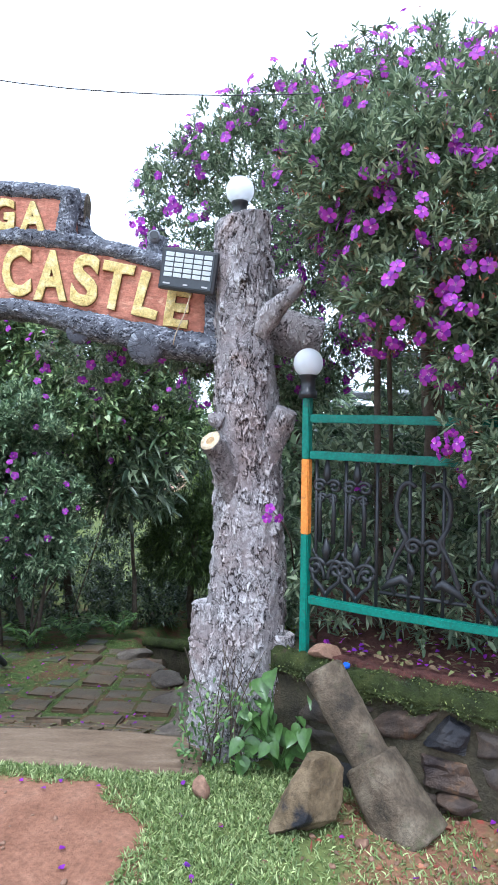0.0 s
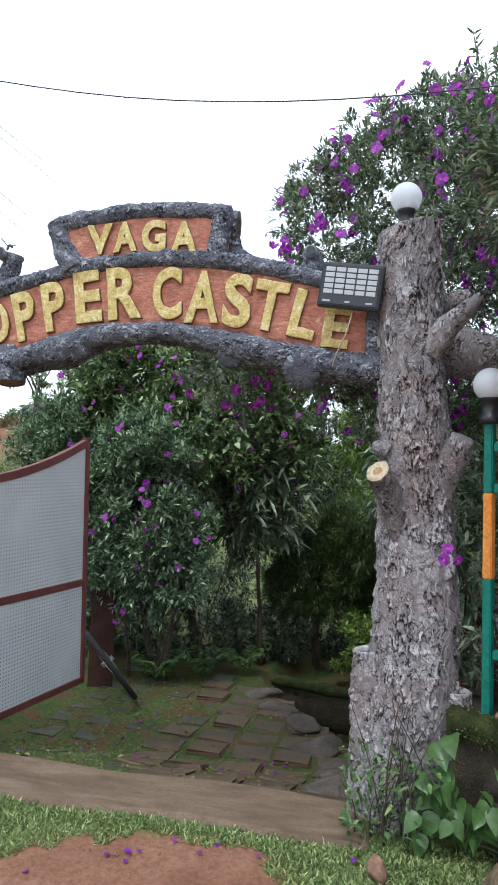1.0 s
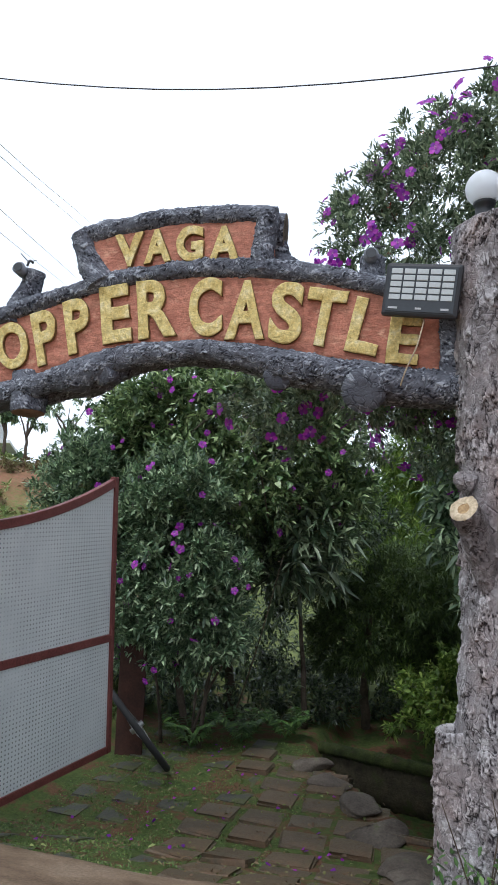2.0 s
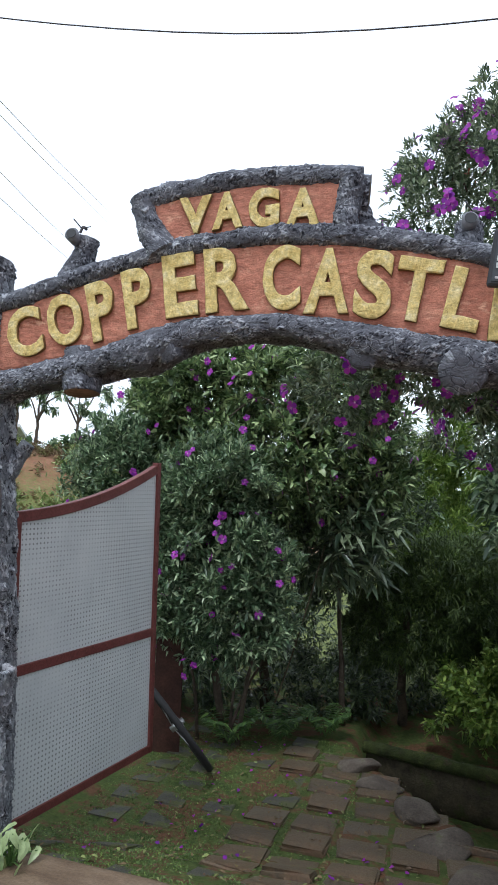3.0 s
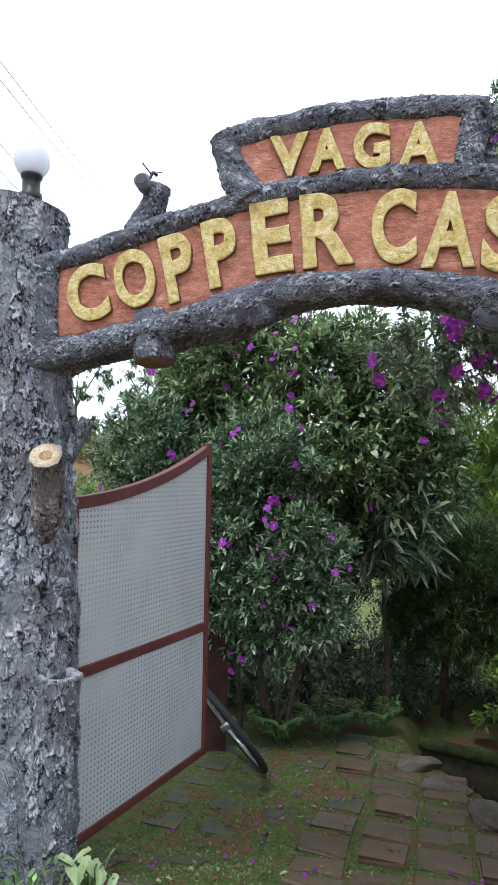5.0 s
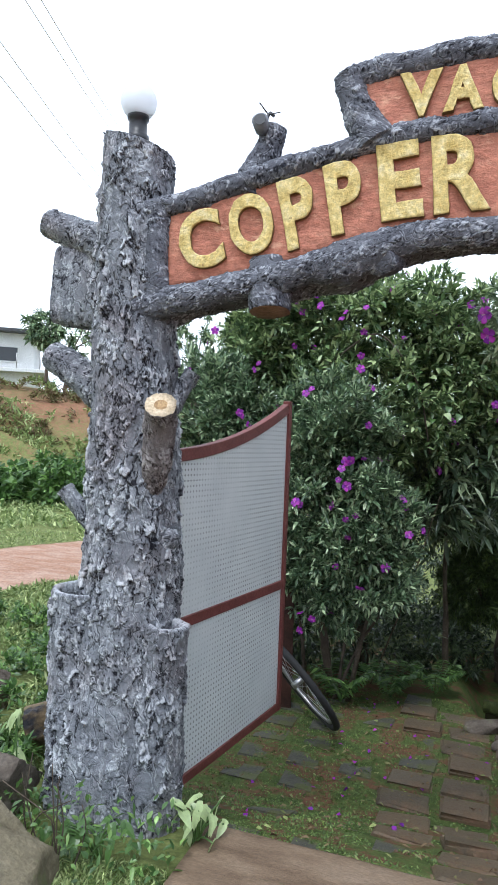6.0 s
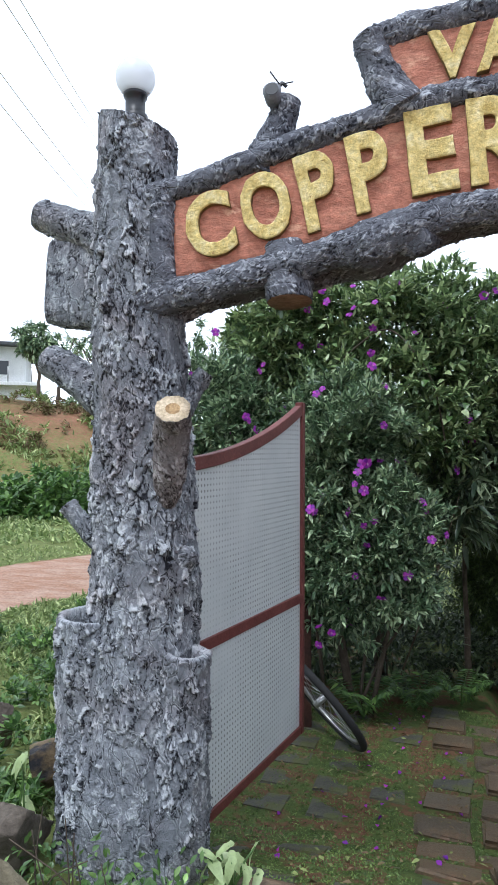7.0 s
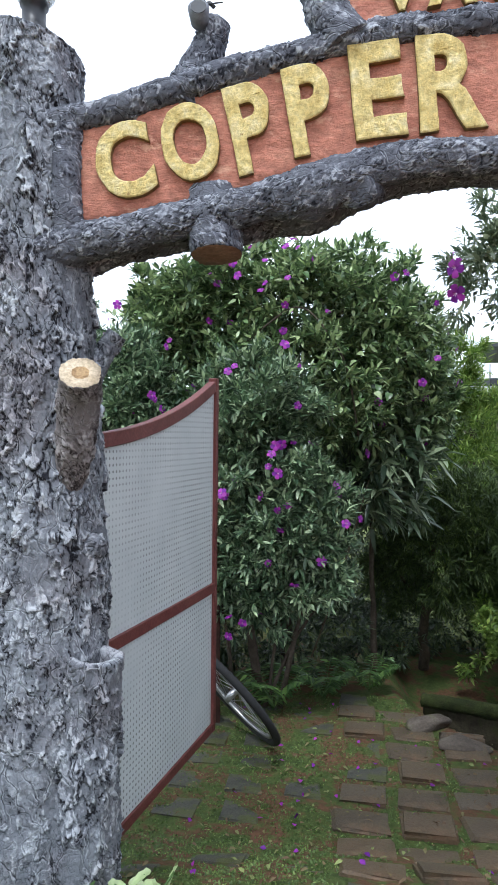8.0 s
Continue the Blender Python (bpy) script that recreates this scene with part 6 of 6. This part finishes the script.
shrub("flowering_shrub", [(-2.35, 6.25, 1.75, 0.85, 0.65, 0.80), (-1.60, 6.45, 2.10, 0.52, 0.50, 0.62), (-2.95, 6.35, 1.5, 0.5, 0.5, 0.75), (-2.2, 6.2, 2.42, 0.70, 0.5, 0.45), (-1.35, 6.6, 1.80, 0.40, 0.40, 0.45), (-3.1, 6.2, 2.0, 0.42, 0.4, 0.45), (-2.75, 6.1, 2.42, 0.42, 0.4, 0.36), (-3.12, 6.15, 2.32, 0.36, 0.35, 0.36)], 6800, L_BROAD, "tall broad green shrub with a few purple flowers behind the gate", 203, 7, 0.074, 0.33, 0.08, 0.85, trunks=[([(-2.2, 6.5, -0.3), (-2.25, 6.4, 0.6), (-2.3, 6.3, 1.5)], 0.05, 0.02)], nflower=85, fsize=0.030)
shrub("mango_sapling", [(-1.70, 6.35, 1.15, 0.36, 0.32, 0.32), (-1.46, 6.40, 1.42, 0.34, 0.35, 0.34), (-1.42, 6.5, 1.08, 0.28, 0.30, 0.26), (-1.75, 6.4, 1.60, 0.35, 0.3, 0.32)], 165, L_MANGO, "young tree with long drooping dark leaves", 205, 9, 0.165, 0.20, 0.22, 1.25, tuft=0, trunks=[([(-1.55, 6.5, -0.3), (-1.58, 6.5, 0.3), (-1.6, 6.45, 0.9)], 0.028, 0.012)], category="tree", fill=0.35)
shrub("conifer_bush", [(-1.05, 7.0, 0.55, 0.50, 0.42, 0.50), (-0.70, 6.95, 0.85, 0.50, 0.4, 0.42), (-1.3, 7.1, 0.45, 0.35, 0.35, 0.4), (-0.55, 7.2, 0.45, 0.35, 0.35, 0.35)], 3000, L_PINE, "dark feathery conifer bush on bare stems", 207, 12, 0.075, 0.10, 0.15, 0.75, trunks=[([(-1.12, 7.2, -0.5), (-1.1, 7.15, 0.0), (-1.05, 7.1, 0.6)], 0.05, 0.025), ([(-1.1, 7.15, 0.0), (-0.85, 7.1, 0.35), (-0.7, 7.1, 0.7)], 0.025, 0.012), ([(-1.1, 7.15, 0.05), (-1.3, 7.1, 0.3), (-1.35, 7.1, 0.5)], 0.02, 0.01)], category="tree")
shrub("bright_cypress", [(-0.55, 8.6, 1.2, 0.6, 0.5, 1.0), (-0.9, 8.4, 0.8, 0.5, 0.45, 0.9), (-0.2, 8.8, 0.8, 0.6, 0.5, 1.0), (-0.8, 8.6, 1.7, 0.35, 0.35, 0.6), (-0.72, 8.4, 2.15, 0.34, 0.34, 0.50)], 3000, L_BRIGHT, "yellow-green feathery cypress shrub behind the gate", 209, 10, 0.09, 0.14, 0.1, 0.7, category="shrub")
shrub("low_hedge", [(-0.35, 6.6, 0.0, 0.45, 0.4, 0.40), (0.1, 6.9, 0.1, 0.5, 0.45, 0.5), (-0.1, 7.6, 0.2, 0.6, 0.5, 0.5)], 2200, L_BRIGHT, "low bright green hedge beyond the drain", 211, 7, 0.055, 0.4, 0.2, category="hedge")
# shade is in the leaf colour; last two lobes are an added dark backing
shrub("undergrowth", [(-2.4, 6.45, 0.0, 0.75, 0.32, 0.42), (-1.65, 6.95, -0.15, 0.55, 0.35, 0.36), (-3.0, 6.2, 0.15, 0.5, 0.4, 0.40), (-1.0, 7.8, -0.25, 0.7, 0.4, 0.40), (-2.0, 8.6, -0.1, 1.2, 0.5, 0.6), (-2.0, 7.3, 1.2, 0.75, 0.35, 0.80), (-1.3, 7.6, 1.5, 0.5, 0.35, 0.6)], 4600, L_SHADE, "small weeds coloured dark as if shaded, below and behind the shrubs", 213, 6, 0.065, 0.28, 0.25, category="undergrowth")

cane = tagged(empty("garden_cane", (-1.88, 6.0, -0.25)), "thin pale garden cane leaning in the shrubs", "cane")
rods("pole", [(resample([(-0.22, 0.02, -0.02), (0.05, -0.02, 0.75), (0.24, 0.0, 1.45)], 16), (0.007, 0.004))], COLUMN, cane, 7)
for k in range(5):
    h = 0.2 + 0.25 * k
    rods("joint", [([(-0.20 + 0.31 * h, 0.0, h), (-0.196 + 0.31 * h, 0.0, h + 0.012)], 0.009)], WOOD, cane, 7)
slab_ = bmesh.new()
box(slab_, (0.20, 0.02, 0.80), pose(-2.64, 5.34, 0.15, -9, 0, 14), 0.006)
tagged(part("rusty_sheet", slab_, RUST), "rusty brown metal sheet leaning behind the gate", "sheet")


def fern(at, fronds, size, seed):
    """Arching fronds, each a rib with two rows of leaflets."""
    ob = tagged(empty("fern", at), "small green fern under the flowering shrub", "fern", "ferns")
    fr = np.random.default_rng(seed)
    for k in range(fronds):
        a = 2 * math.pi * k / fronds + fr.uniform(-0.3, 0.3)
        d = np.array((math.cos(a), math.sin(a), 0.0))
        pts = np.stack([d * size * 0.8 * t + np.array((0, 0, size * (1.7 * t - 0.95 * t * t))) for t in np.linspace(0, 1, 15)])
        rods("rib", [(pts, (0.003, 0.001))], L_HEART, ob, 5)
        t_ = np.repeat(np.linspace(0.15, 0.98, 14), 2)
        base = np.stack([np.interp(t_, np.linspace(0, 1, 15), pts[:, j]) for j in range(3)], 1)
        side = np.cross(d, (0, 0, 1.0)) * np.tile([1, -1], 14)[:, None]
        ln = size * 0.34 * np.sin(np.pi * np.clip(t_ * 0.9 + 0.1, 0, 1)) + 0.012
        leaf_cloud("frond", base, side + d * 0.5, ln, ln * 0.22, L_HEART, ob, 0.2, 0.1, seed + k)


for k, (x, y, size) in enumerate(((-2.24, 5.56, 0.30), (-1.92, 5.80, 0.28), (-1.62, 6.02, 0.26))):
    fern((x, y, gz(x, y)), 8, size, 500 + 20 * k)
vine = tagged(empty("climbing_vine", (-2.1, 5.75, 1.9)), "pale green broad-leaved vine scrambling over the tall shrub", "vine")
vr = random.Random(17)
for cx, cz, n in ((-2.62, 2.02, 7), (-1.78, 2.0, 12), (-1.72, 1.78, 8), (-2.15, 2.45, 6)):
    for _ in range(n):
        at = Vector((cx + vr.gauss(0, 0.10) + 2.1, vr.uniform(-0.10, 0.10), cz + vr.gauss(0, 0.08) - 1.9))
        big_leaf("leaf", HEART, vr.uniform(0.035, 0.065), Matrix.Translation(at) @ pose(0, 0, 0, vr.uniform(-60, 0), vr.uniform(-40, 40), vr.uniform(120, 240)), L_PALE if vr.random() < 0.4 else L_HEART, vine)
rods("stem", [(resample([(-0.5, 0.05, 0.1), (0.0, 0.0, 0.5), (0.3, 0.0, 0.1), (0.38, 0.05, -0.4)], 24), 0.006)], WOOD, vine, 6)

# overhanging purple-flowered trees by the fence
shrub("glory_tree", [(0.52, 2.66, 2.44, 0.34, 0.34, 0.34), (0.80, 2.75, 2.55, 0.50, 0.42, 0.60), (0.32, 2.75, 2.66, 0.34, 0.34, 0.34), (1.08, 2.55, 1.95, 0.38, 0.32, 0.48), (0.78, 2.50, 1.62, 0.19, 0.18, 0.24), (1.25, 2.9, 2.45, 0.5, 0.45, 0.6), (1.05, 2.50, 1.55, 0.30, 0.22, 0.35), (0.40, 2.62, 2.20, 0.24, 0.24, 0.26), (0.70, 2.58, 2.06, 0.25, 0.25, 0.28)], 9400, L_TIB, "purple-flowered glory tree with red buds hanging over the fence", 221, 7, 0.043, 0.28, 0.08, 0.75, trunks=[([(0.75, 3.35, 0.55), (0.68, 3.3, 1.2), (0.62, 3.1, 1.8), (0.55, 2.9, 2.3)], 0.045, 0.02), ([(0.62, 3.1, 1.8), (0.9, 2.9, 2.2), (1.0, 2.8, 2.5)], 0.025, 0.012), ([(0.45, 3.4, 0.55), (0.42, 3.3, 1.3), (0.38, 3.1, 2.0), (0.4, 2.9, 2.4)], 0.022, 0.012), ([(0.5, 3.45, 0.55), (0.50, 3.4, 1.3), (0.45, 3.2, 2.1)], 0.016, 0.010)], nflower=330, fsize=0.030, category="tree", red=1500)
shrub("glory_tree", [(0.55, 3.9, 2.95, 0.72, 0.60, 0.80), (1.15, 4.0, 2.85, 0.62, 0.60, 0.60), (0.34, 3.9, 3.32, 0.40, 0.45, 0.48), (0.74, 4.0, 3.52, 0.46, 0.5, 0.40), (1.5, 3.8, 2.65, 0.7, 0.6, 0.75), (0.9, 3.9, 2.5, 0.8, 0.5, 0.6)], 7600, L_TIB, "tall glory tree with purple flowers against the white sky", 223, 7, 0.041, 0.28, 0.08, 0.75, trunks=[([(0.9, 4.0, 0.55), (0.85, 3.95, 1.6), (0.75, 3.9, 2.6)], 0.06, 0.03)], nflower=330, fsize=0.030, category="tree", red=700)
shrub("glory_tree", [(-0.38, 4.4, 3.15, 0.50, 0.45, 0.60), (-0.68, 4.4, 2.90, 0.34, 0.38, 0.55), (-0.35, 4.5, 3.50, 0.42, 0.40, 0.34), (-0.80, 4.35, 3.12, 0.26, 0.30, 0.34), (-0.05, 4.4, 3.62, 0.36, 0.36, 0.30), (0.12, 4.4, 3.2, 0.40, 0.40, 0.45), (-0.55, 4.3, 2.35, 0.60, 0.42, 0.32), (-1.20, 3.95, 2.14, 0.27, 0.28, 0.28), (-0.85, 4.0, 2.25, 0.40, 0.34, 0.28), (0.15, 4.6, 2.6, 0.5, 0.5, 0.6), (-0.2, 4.7, 2.05, 0.6, 0.5, 0.32)], 7600, L_TIB, "purple-flowered glory tree rising behind the arch", 225, 7, 0.042, 0.28, 0.08, 0.75, trunks=[([(0.15, 4.9, 0.4), (0.1, 4.8, 1.2), (-0.1, 4.7, 2.0), (-0.3, 4.6, 2.7)], 0.06, 0.025), ([(-0.1, 4.7, 1.9), (-0.6, 4.65, 2.25), (-1.0, 4.65, 2.4)], 0.025, 0.012)], nflower=390, fsize=0.032, category="tree", red=260)
shoots = shrub("fence_shrub", [(0.35, 3.26, 1.05, 0.33, 0.25, 0.48), (0.75, 3.08, 1.1, 0.35, 0.25, 0.50), (1.15, 2.98, 1.15, 0.4, 0.25, 0.55), (0.0, 3.52, 1.0, 0.28, 0.25, 0.50), (0.6, 3.5, 1.5, 0.6, 0.3, 0.40)], 1250, L_TIB, "leafy shoots growing through the iron fence", 227, 6, 0.058, 0.28, 0.15, nflower=9, fsize=0.03)
limbs("flower_stem", [([(0.02, 3.42, 0.95), (0.0, 3.12, 1.16), (-0.05, 3.02, 1.26), (-0.09, 2.985, 1.30)], 0.004, 0.003)], shoots)
flowers(shoots, np.array([(-0.09, 2.98, 1.30), (-0.065, 2.975, 1.275), (-0.10, 2.985, 1.265)]), np.array([(0.0, -1.0, 0.2), (0.4, -0.9, 0.0), (-0.4, -0.9, 0.0)]), 0.024, 71)
shrub("dark_hedge", [(0.7, 4.6, 1.2, 1.0, 0.5, 0.9), (1.9, 4.2, 1.4, 1.0, 0.6, 1.1), (0.0, 5.9, 1.7, 0.6, 0.5, 0.7)], 3000, L_BUSH, "dense dark hedge behind the fence", 229, 6, 0.10, 0.32, 0.3, category="hedge")

sr = random.Random(5)
for tree_name, boxes in (("glory_tree.001", [(0.15 + 0.09 * k, 3.85, 3.52 + sr.uniform(-0.05, 0.12), sr.uniform(0.18, 0.36)) for k in range(11)]), ("glory_tree.002", [(-0.8 + 0.075 * k, 4.4, 3.20 + 0.045 * k + sr.uniform(-0.08, 0.08), sr.uniform(0.15, 0.32)) for k in range(11)]), ("flowering_shrub.001", [(-2.0 + 0.09 * k, 6.2, 2.45 - 0.08 * k + sr.uniform(-0.1, 0.1), sr.uniform(0.2, 0.4)) for k in range(9)])):
    sky_shoots(bpy.data.objects[tree_name], boxes, L_TIB if "glory" in tree_name else L_BROAD, 400 + len(tree_name))

# ---- distance: bank, house, far trees ----
far_rng = random.Random(77)


def along(s, u):
    return (-1.65 - 0.555 * s + 0.83 * u, 1.05 + 0.83 * s + 0.555 * u)


lob = []
for k in range(9):
    x, y = along(13.2 + far_rng.uniform(-0.4, 1.8), -2.4 + k * 0.7)
    lob.append((x, y, gz(x, y) + 0.25, 0.7, 0.6, far_rng.uniform(0.45, 0.8)))
shrub("bank_scrub", lob, 2600, L_HEART, "green scrub growing at the foot of the red bank", 241, 6, 0.16, 0.4, 0.2, category="scrub", fill=0.3)


lob = []
for k in range(46):
    s_, u_ = far_rng.uniform(17, 24.5), far_rng.uniform(-6, 8)
    x, y = along(s_, u_)
    lob.append((x, y, gz(x, y) + 0.05, far_rng.uniform(0.3, 0.7), 0.4, far_rng.uniform(0.12, 0.3)))
shrub("bank_weeds", lob, 4200, L_DRY, "dry brown and green weeds on the red bank", 243, 6, 0.14, 0.25, 0.2, category="weeds", fill=0.0)
lob = []
for k in range(34):
    s_, u_ = far_rng.uniform(2.6, 5.8), far_rng.uniform(-1.6, 0.7)
    x, y = along(s_, u_)
    if x < -3.3:
        lob.append((x, y, gz(x, y) + 0.02, far_rng.uniform(0.15, 0.35), 0.25, far_rng.uniform(0.07, 0.16)))
shrub("verge_weeds", lob, 3600, L_HEART, "low green weeds on the verge behind the rocks", 245, 6, 0.045, 0.4, 0.1, category="weeds", fill=0.0)


def far_tree(s, u, h, mat, label, seed, dense):
    x, y = along(s, u)
    z = gz(x, y)
    rr_ = random.Random(seed)
    lbs = [(x + rr_.uniform(-0.35, 0.35) * h, y, z + h * rr_.uniform(0.6, 1.0), h * 0.26, h * 0.22, h * 0.17) for _ in range(5)]
    trunks = [([(x, y, z - 0.1), (x + 0.1, y, z + h * 0.5), (lbs[0][0], y, lbs[0][2])], 0.07, 0.03)] + [([(x + 0.05, y, z + h * 0.35), ((x + b[0]) / 2, y, z + h * 0.62), b[:3]], 0.04, 0.015) for b in lbs[1:]]
    shrub("far_tree", lbs, dense, mat, label, seed, 5, 0.20, 0.35, 0.3, trunks=trunks, category="tree", fill=0.0)


far_tree(24, -0.1, 2.1, L_BUSH, "small spreading tree near the white house", 251, 520)
far_tree(26, 0.6, 2.9, L_BUSH, "thin young tree on the bank", 253, 150)
far_tree(28, 2.2, 3.4, L_BUSH, "thin airy tree on the skyline", 255, 170)
far_tree(22, 4.6, 3.6, L_BUSH, "slender tree on the bank", 257, 260)
far_tree(27, 5.8, 3.4, L_BUSH, "distant slender tree on the skyline", 258, 260)
shrub("far_woods", [(*along(40, u), 3.4, 2.6, 2.0, 1.3) for u in (-6, -2.5, 1.0, 4.5, 8, 11.5, 15, 18)], 1500, L_BUSH, "far line of trees on the horizon", 259, 6, 0.5, 0.45, 0.2, category="woods", fill=0.2)
shrub("far_woods", [(x, 24 + 0.3 * k, 1.0, 2.0, 1.6, 1.5) for k, x in enumerate((-6, -3.6, -1.2, 1.2, 3.6, 6, 8.4))], 1600, L_BUSH, "far hedge of trees beyond the garden", 261, 6, 0.4, 0.45, 0.2, category="woods", fill=0.3)


def house(name, at, turn, size, label, roof_over=0.6, flat_roof=True):
    hs = tagged(empty(name, at), label, "house")
    hs.rotation_euler = (0, 0, radians(turn))
    w, d, h = size
    bm = bmesh.new()
    box(bm, (w, d, h), Matrix.Translation((0, 0, h / 2)), 0.02)
    part("wall", bm, WALLPAINT, hs)
    for z in (h * 0.48, h):
        bm = bmesh.new()
        box(bm, (w + roof_over * 2, d + roof_over * 2, 0.16), Matrix.Translation((0, 0, z + 0.08)), 0.02)
        part("roof_slab" if z == h else "balcony_slab", bm, WALLPAINT if z != h else ROOF, hs)
    for z in (h * 0.22, h * 0.72):
        for k in range(3):
            x = -w / 2 + w * (k + 0.5) / 3
            bm = bmesh.new()
            box(bm, (w * 0.17, 0.06, h * 0.22), Matrix.Translation((x, -d / 2 - 0.02, z)), 0.01)
            win = part("window", bm, WALLPAINT, hs)
            bm = bmesh.new()
            box(bm, (w * 0.14, 0.04, h * 0.18), Matrix.Translation((x, -d / 2 - 0.05, z)), 0.005)
            part("pane", bm, WINDOW, win, "dark window glass")
    for k in range(9):
        rods("baluster", [([(-w / 2 - 0.3 + (w + 0.6) * k / 8, -d / 2 - roof_over + 0.1, h * 0.5 + 0.1), (-w / 2 - 0.3 + (w + 0.6) * k / 8, -d / 2 - roof_over + 0.1, h * 0.5 + 0.8)], 0.03)], STEEL, hs, 6)
    return hs


hx, hy = along(36, -4.4)
house("white_house", (hx, hy, 2.6), 32, (7.6, 6.0, 3.5), "white two-storey house with a balcony on the bank")
house("pale_house", (5.1, 24.0, 1.6), -12, (3.4, 3.4, 2.6), "pale small house beyond the garden")
wr_ = np.random.default_rng(91)
ws, wu = wr_.uniform(16.3, 25, 26000), wr_.uniform(-4.5, 9, 26000)
wx, wy = along(ws, wu)
keep = (fbm(np.stack([wx, wy, 0 * wx], 1) * 0.7, 3, 15) > 0.52) & (wx < -3.8)
blades("bank_weeds", wx[keep], wy[keep], 0.26, L_GRASS, "tufts of rough weeds on the red earth bank", 93, 0.8, 0.07)
keep = (fbm(np.stack([wx, wy, 0 * wx], 1) * 0.9, 3, 25) > 0.54) & (wx < -3.8)
blades("dry_bank_weeds", wx[keep], wy[keep], 0.22, L_DRY, "dry brown weeds on the red earth bank", 94, 0.9, 0.08)
ws, wu = wr_.uniform(9.2, 16.3, 26000), wr_.uniform(-4.5, 7, 26000)
wx, wy = along(ws, wu)
keep = (fbm(np.stack([wx, wy, 0 * wx], 1) * 0.9, 3, 35) > 0.40) & (wx < -3.6)
blades("meadow_grass", wx[keep], wy[keep], 0.16, L_GRASS, "rough meadow grass beyond the dirt track", 95, 0.8, 0.06)
lx = np.concatenate([wr_.uniform(0.05, 1.0, 260), wr_.uniform(-2.6, -0.7, 520)])
ly = np.concatenate([wr_.uniform(1.9, 2.66, 260), wr_.uniform(3.3, 5.6, 520)])
lz = ground_z(lx, ly) + np.where(ly > 3, 0.018, 0.008)
tagged(leaf_cloud("fallen_leaves", np.stack([lx, ly, lz], 1), wr_.normal(size=(780, 3)) * (1, 1, 0.15), wr_.uniform(0.012, 0.040, 780), wr_.uniform(0.006, 0.018, 780), L_DRY, None, 0.2, 0.2, 96), "dry brown leaves fallen on the soil", "leaves", kind="stuff")
lx = wr_.uniform(0.2, 1.6, 330)
ly = np.array([fence_at(x) for x in lx]) + 0.62 * wr_.random(330) ** 1.4
tagged(leaf_cloud("bed_litter", np.stack([lx, ly, np.full(330, 0.70)], 1), wr_.normal(size=(330, 3)) * (1, 1, 0.2), wr_.uniform(0.02, 0.05, 330), wr_.uniform(0.012, 0.024, 330), L_DRY, None, 0.2, 0.2, 97), "dry brown leaves strewn over the planting bed", "leaves", kind="stuff")
lx = wr_.uniform(0.2, 1.5, 70)
ly = np.array([fence_at(x) for x in lx]) + 0.5 * wr_.random(70) ** 1.4
tagged(leaf_cloud("bed_petals", np.stack([lx, ly, np.full(70, 0.705)], 1), wr_.normal(size=(70, 3)) * (1, 1, 0.15), wr_.uniform(0.02, 0.03, 70), wr_.uniform(0.015, 0.024, 70), PETAL, None, 0.1, 0.2, 98), "purple petals fallen on the planting bed", "petals", kind="stuff")
shed = tagged(empty("tin_shed", (2.55, 13.5, 0.0)), "open shed with a dark sheet roof beyond the shrubs", "shed")
bm = bmesh.new()
box(bm, (4.2, 3.0, 0.12), pose(0, 0, 2.45, 4, 0, 0), 0.02)
part("roof", bm, ROOF, shed)
for x in (-1.9, 1.9):
    for y in (-1.3, 1.3):
        rods("post", [([(x, y, -0.8), (x, y, 2.4)], 0.05)], WOOD, shed, 8)
bm = bmesh.new()
box(bm, (3.9, 0.1, 2.6), Matrix.Translation((0, 1.35, 1.0)), 0.01)
part("back_wall", bm, MORTAR, shed)
px_, py_ = along(15.5, -1.55)
rods("fence_stake", [([(px_, py_, gz(px_, py_) - 0.1), (px_ + 0.02, py_, gz(px_, py_) + 1.1)], 0.06)], WOOD, None, 8)
tagged(bpy.data.objects["fence_stake"], "weathered wooden stake standing on the bank", "stake")


# ---- cables ----
def cable(pts, r_, label, mat=WIRE):
    ob = rods("overhead_cable", [(resample(pts, 40), r_)], mat, None, 6)
    tagged(ob, label, "cable", "overhead cables")


cable([(-6.5, 3.0, 4.9), (-4.0, 3.0, 3.96), (-2.45, 3.0, 3.48), (-1.7, 3.0, 3.29), (-1.22, 3.0, 3.205), (-0.6, 3.0, 3.145), (-0.15, 3.0, 3.135), (0.6, 3.1, 3.20), (2.5, 3.4, 3.55)], 0.0026, "thin dark cable slung above the arch")
for near, far in (((-8.0, 9.0, 7.16), (-12.6, 20.0, 9.67)), ((-8.0, 9.0, 6.69), (-12.8, 20.0, 9.24)), ((-7.4, 9.0, 7.41), (-12.55, 20.0, 11.5)), ((-7.15, 9.0, 7.37), (-12.35, 20.0, 11.7))):
    a, b = Vector(near), Vector(far)
    cable([tuple(a - (b - a) * 1.2), tuple(a), tuple((a + b) / 2 - Vector((0, 0, 0.06))), tuple(b), tuple(b + (b - a) * 1.5)], 0.0075, "grey power line passing high over the verge", FARWIRE)
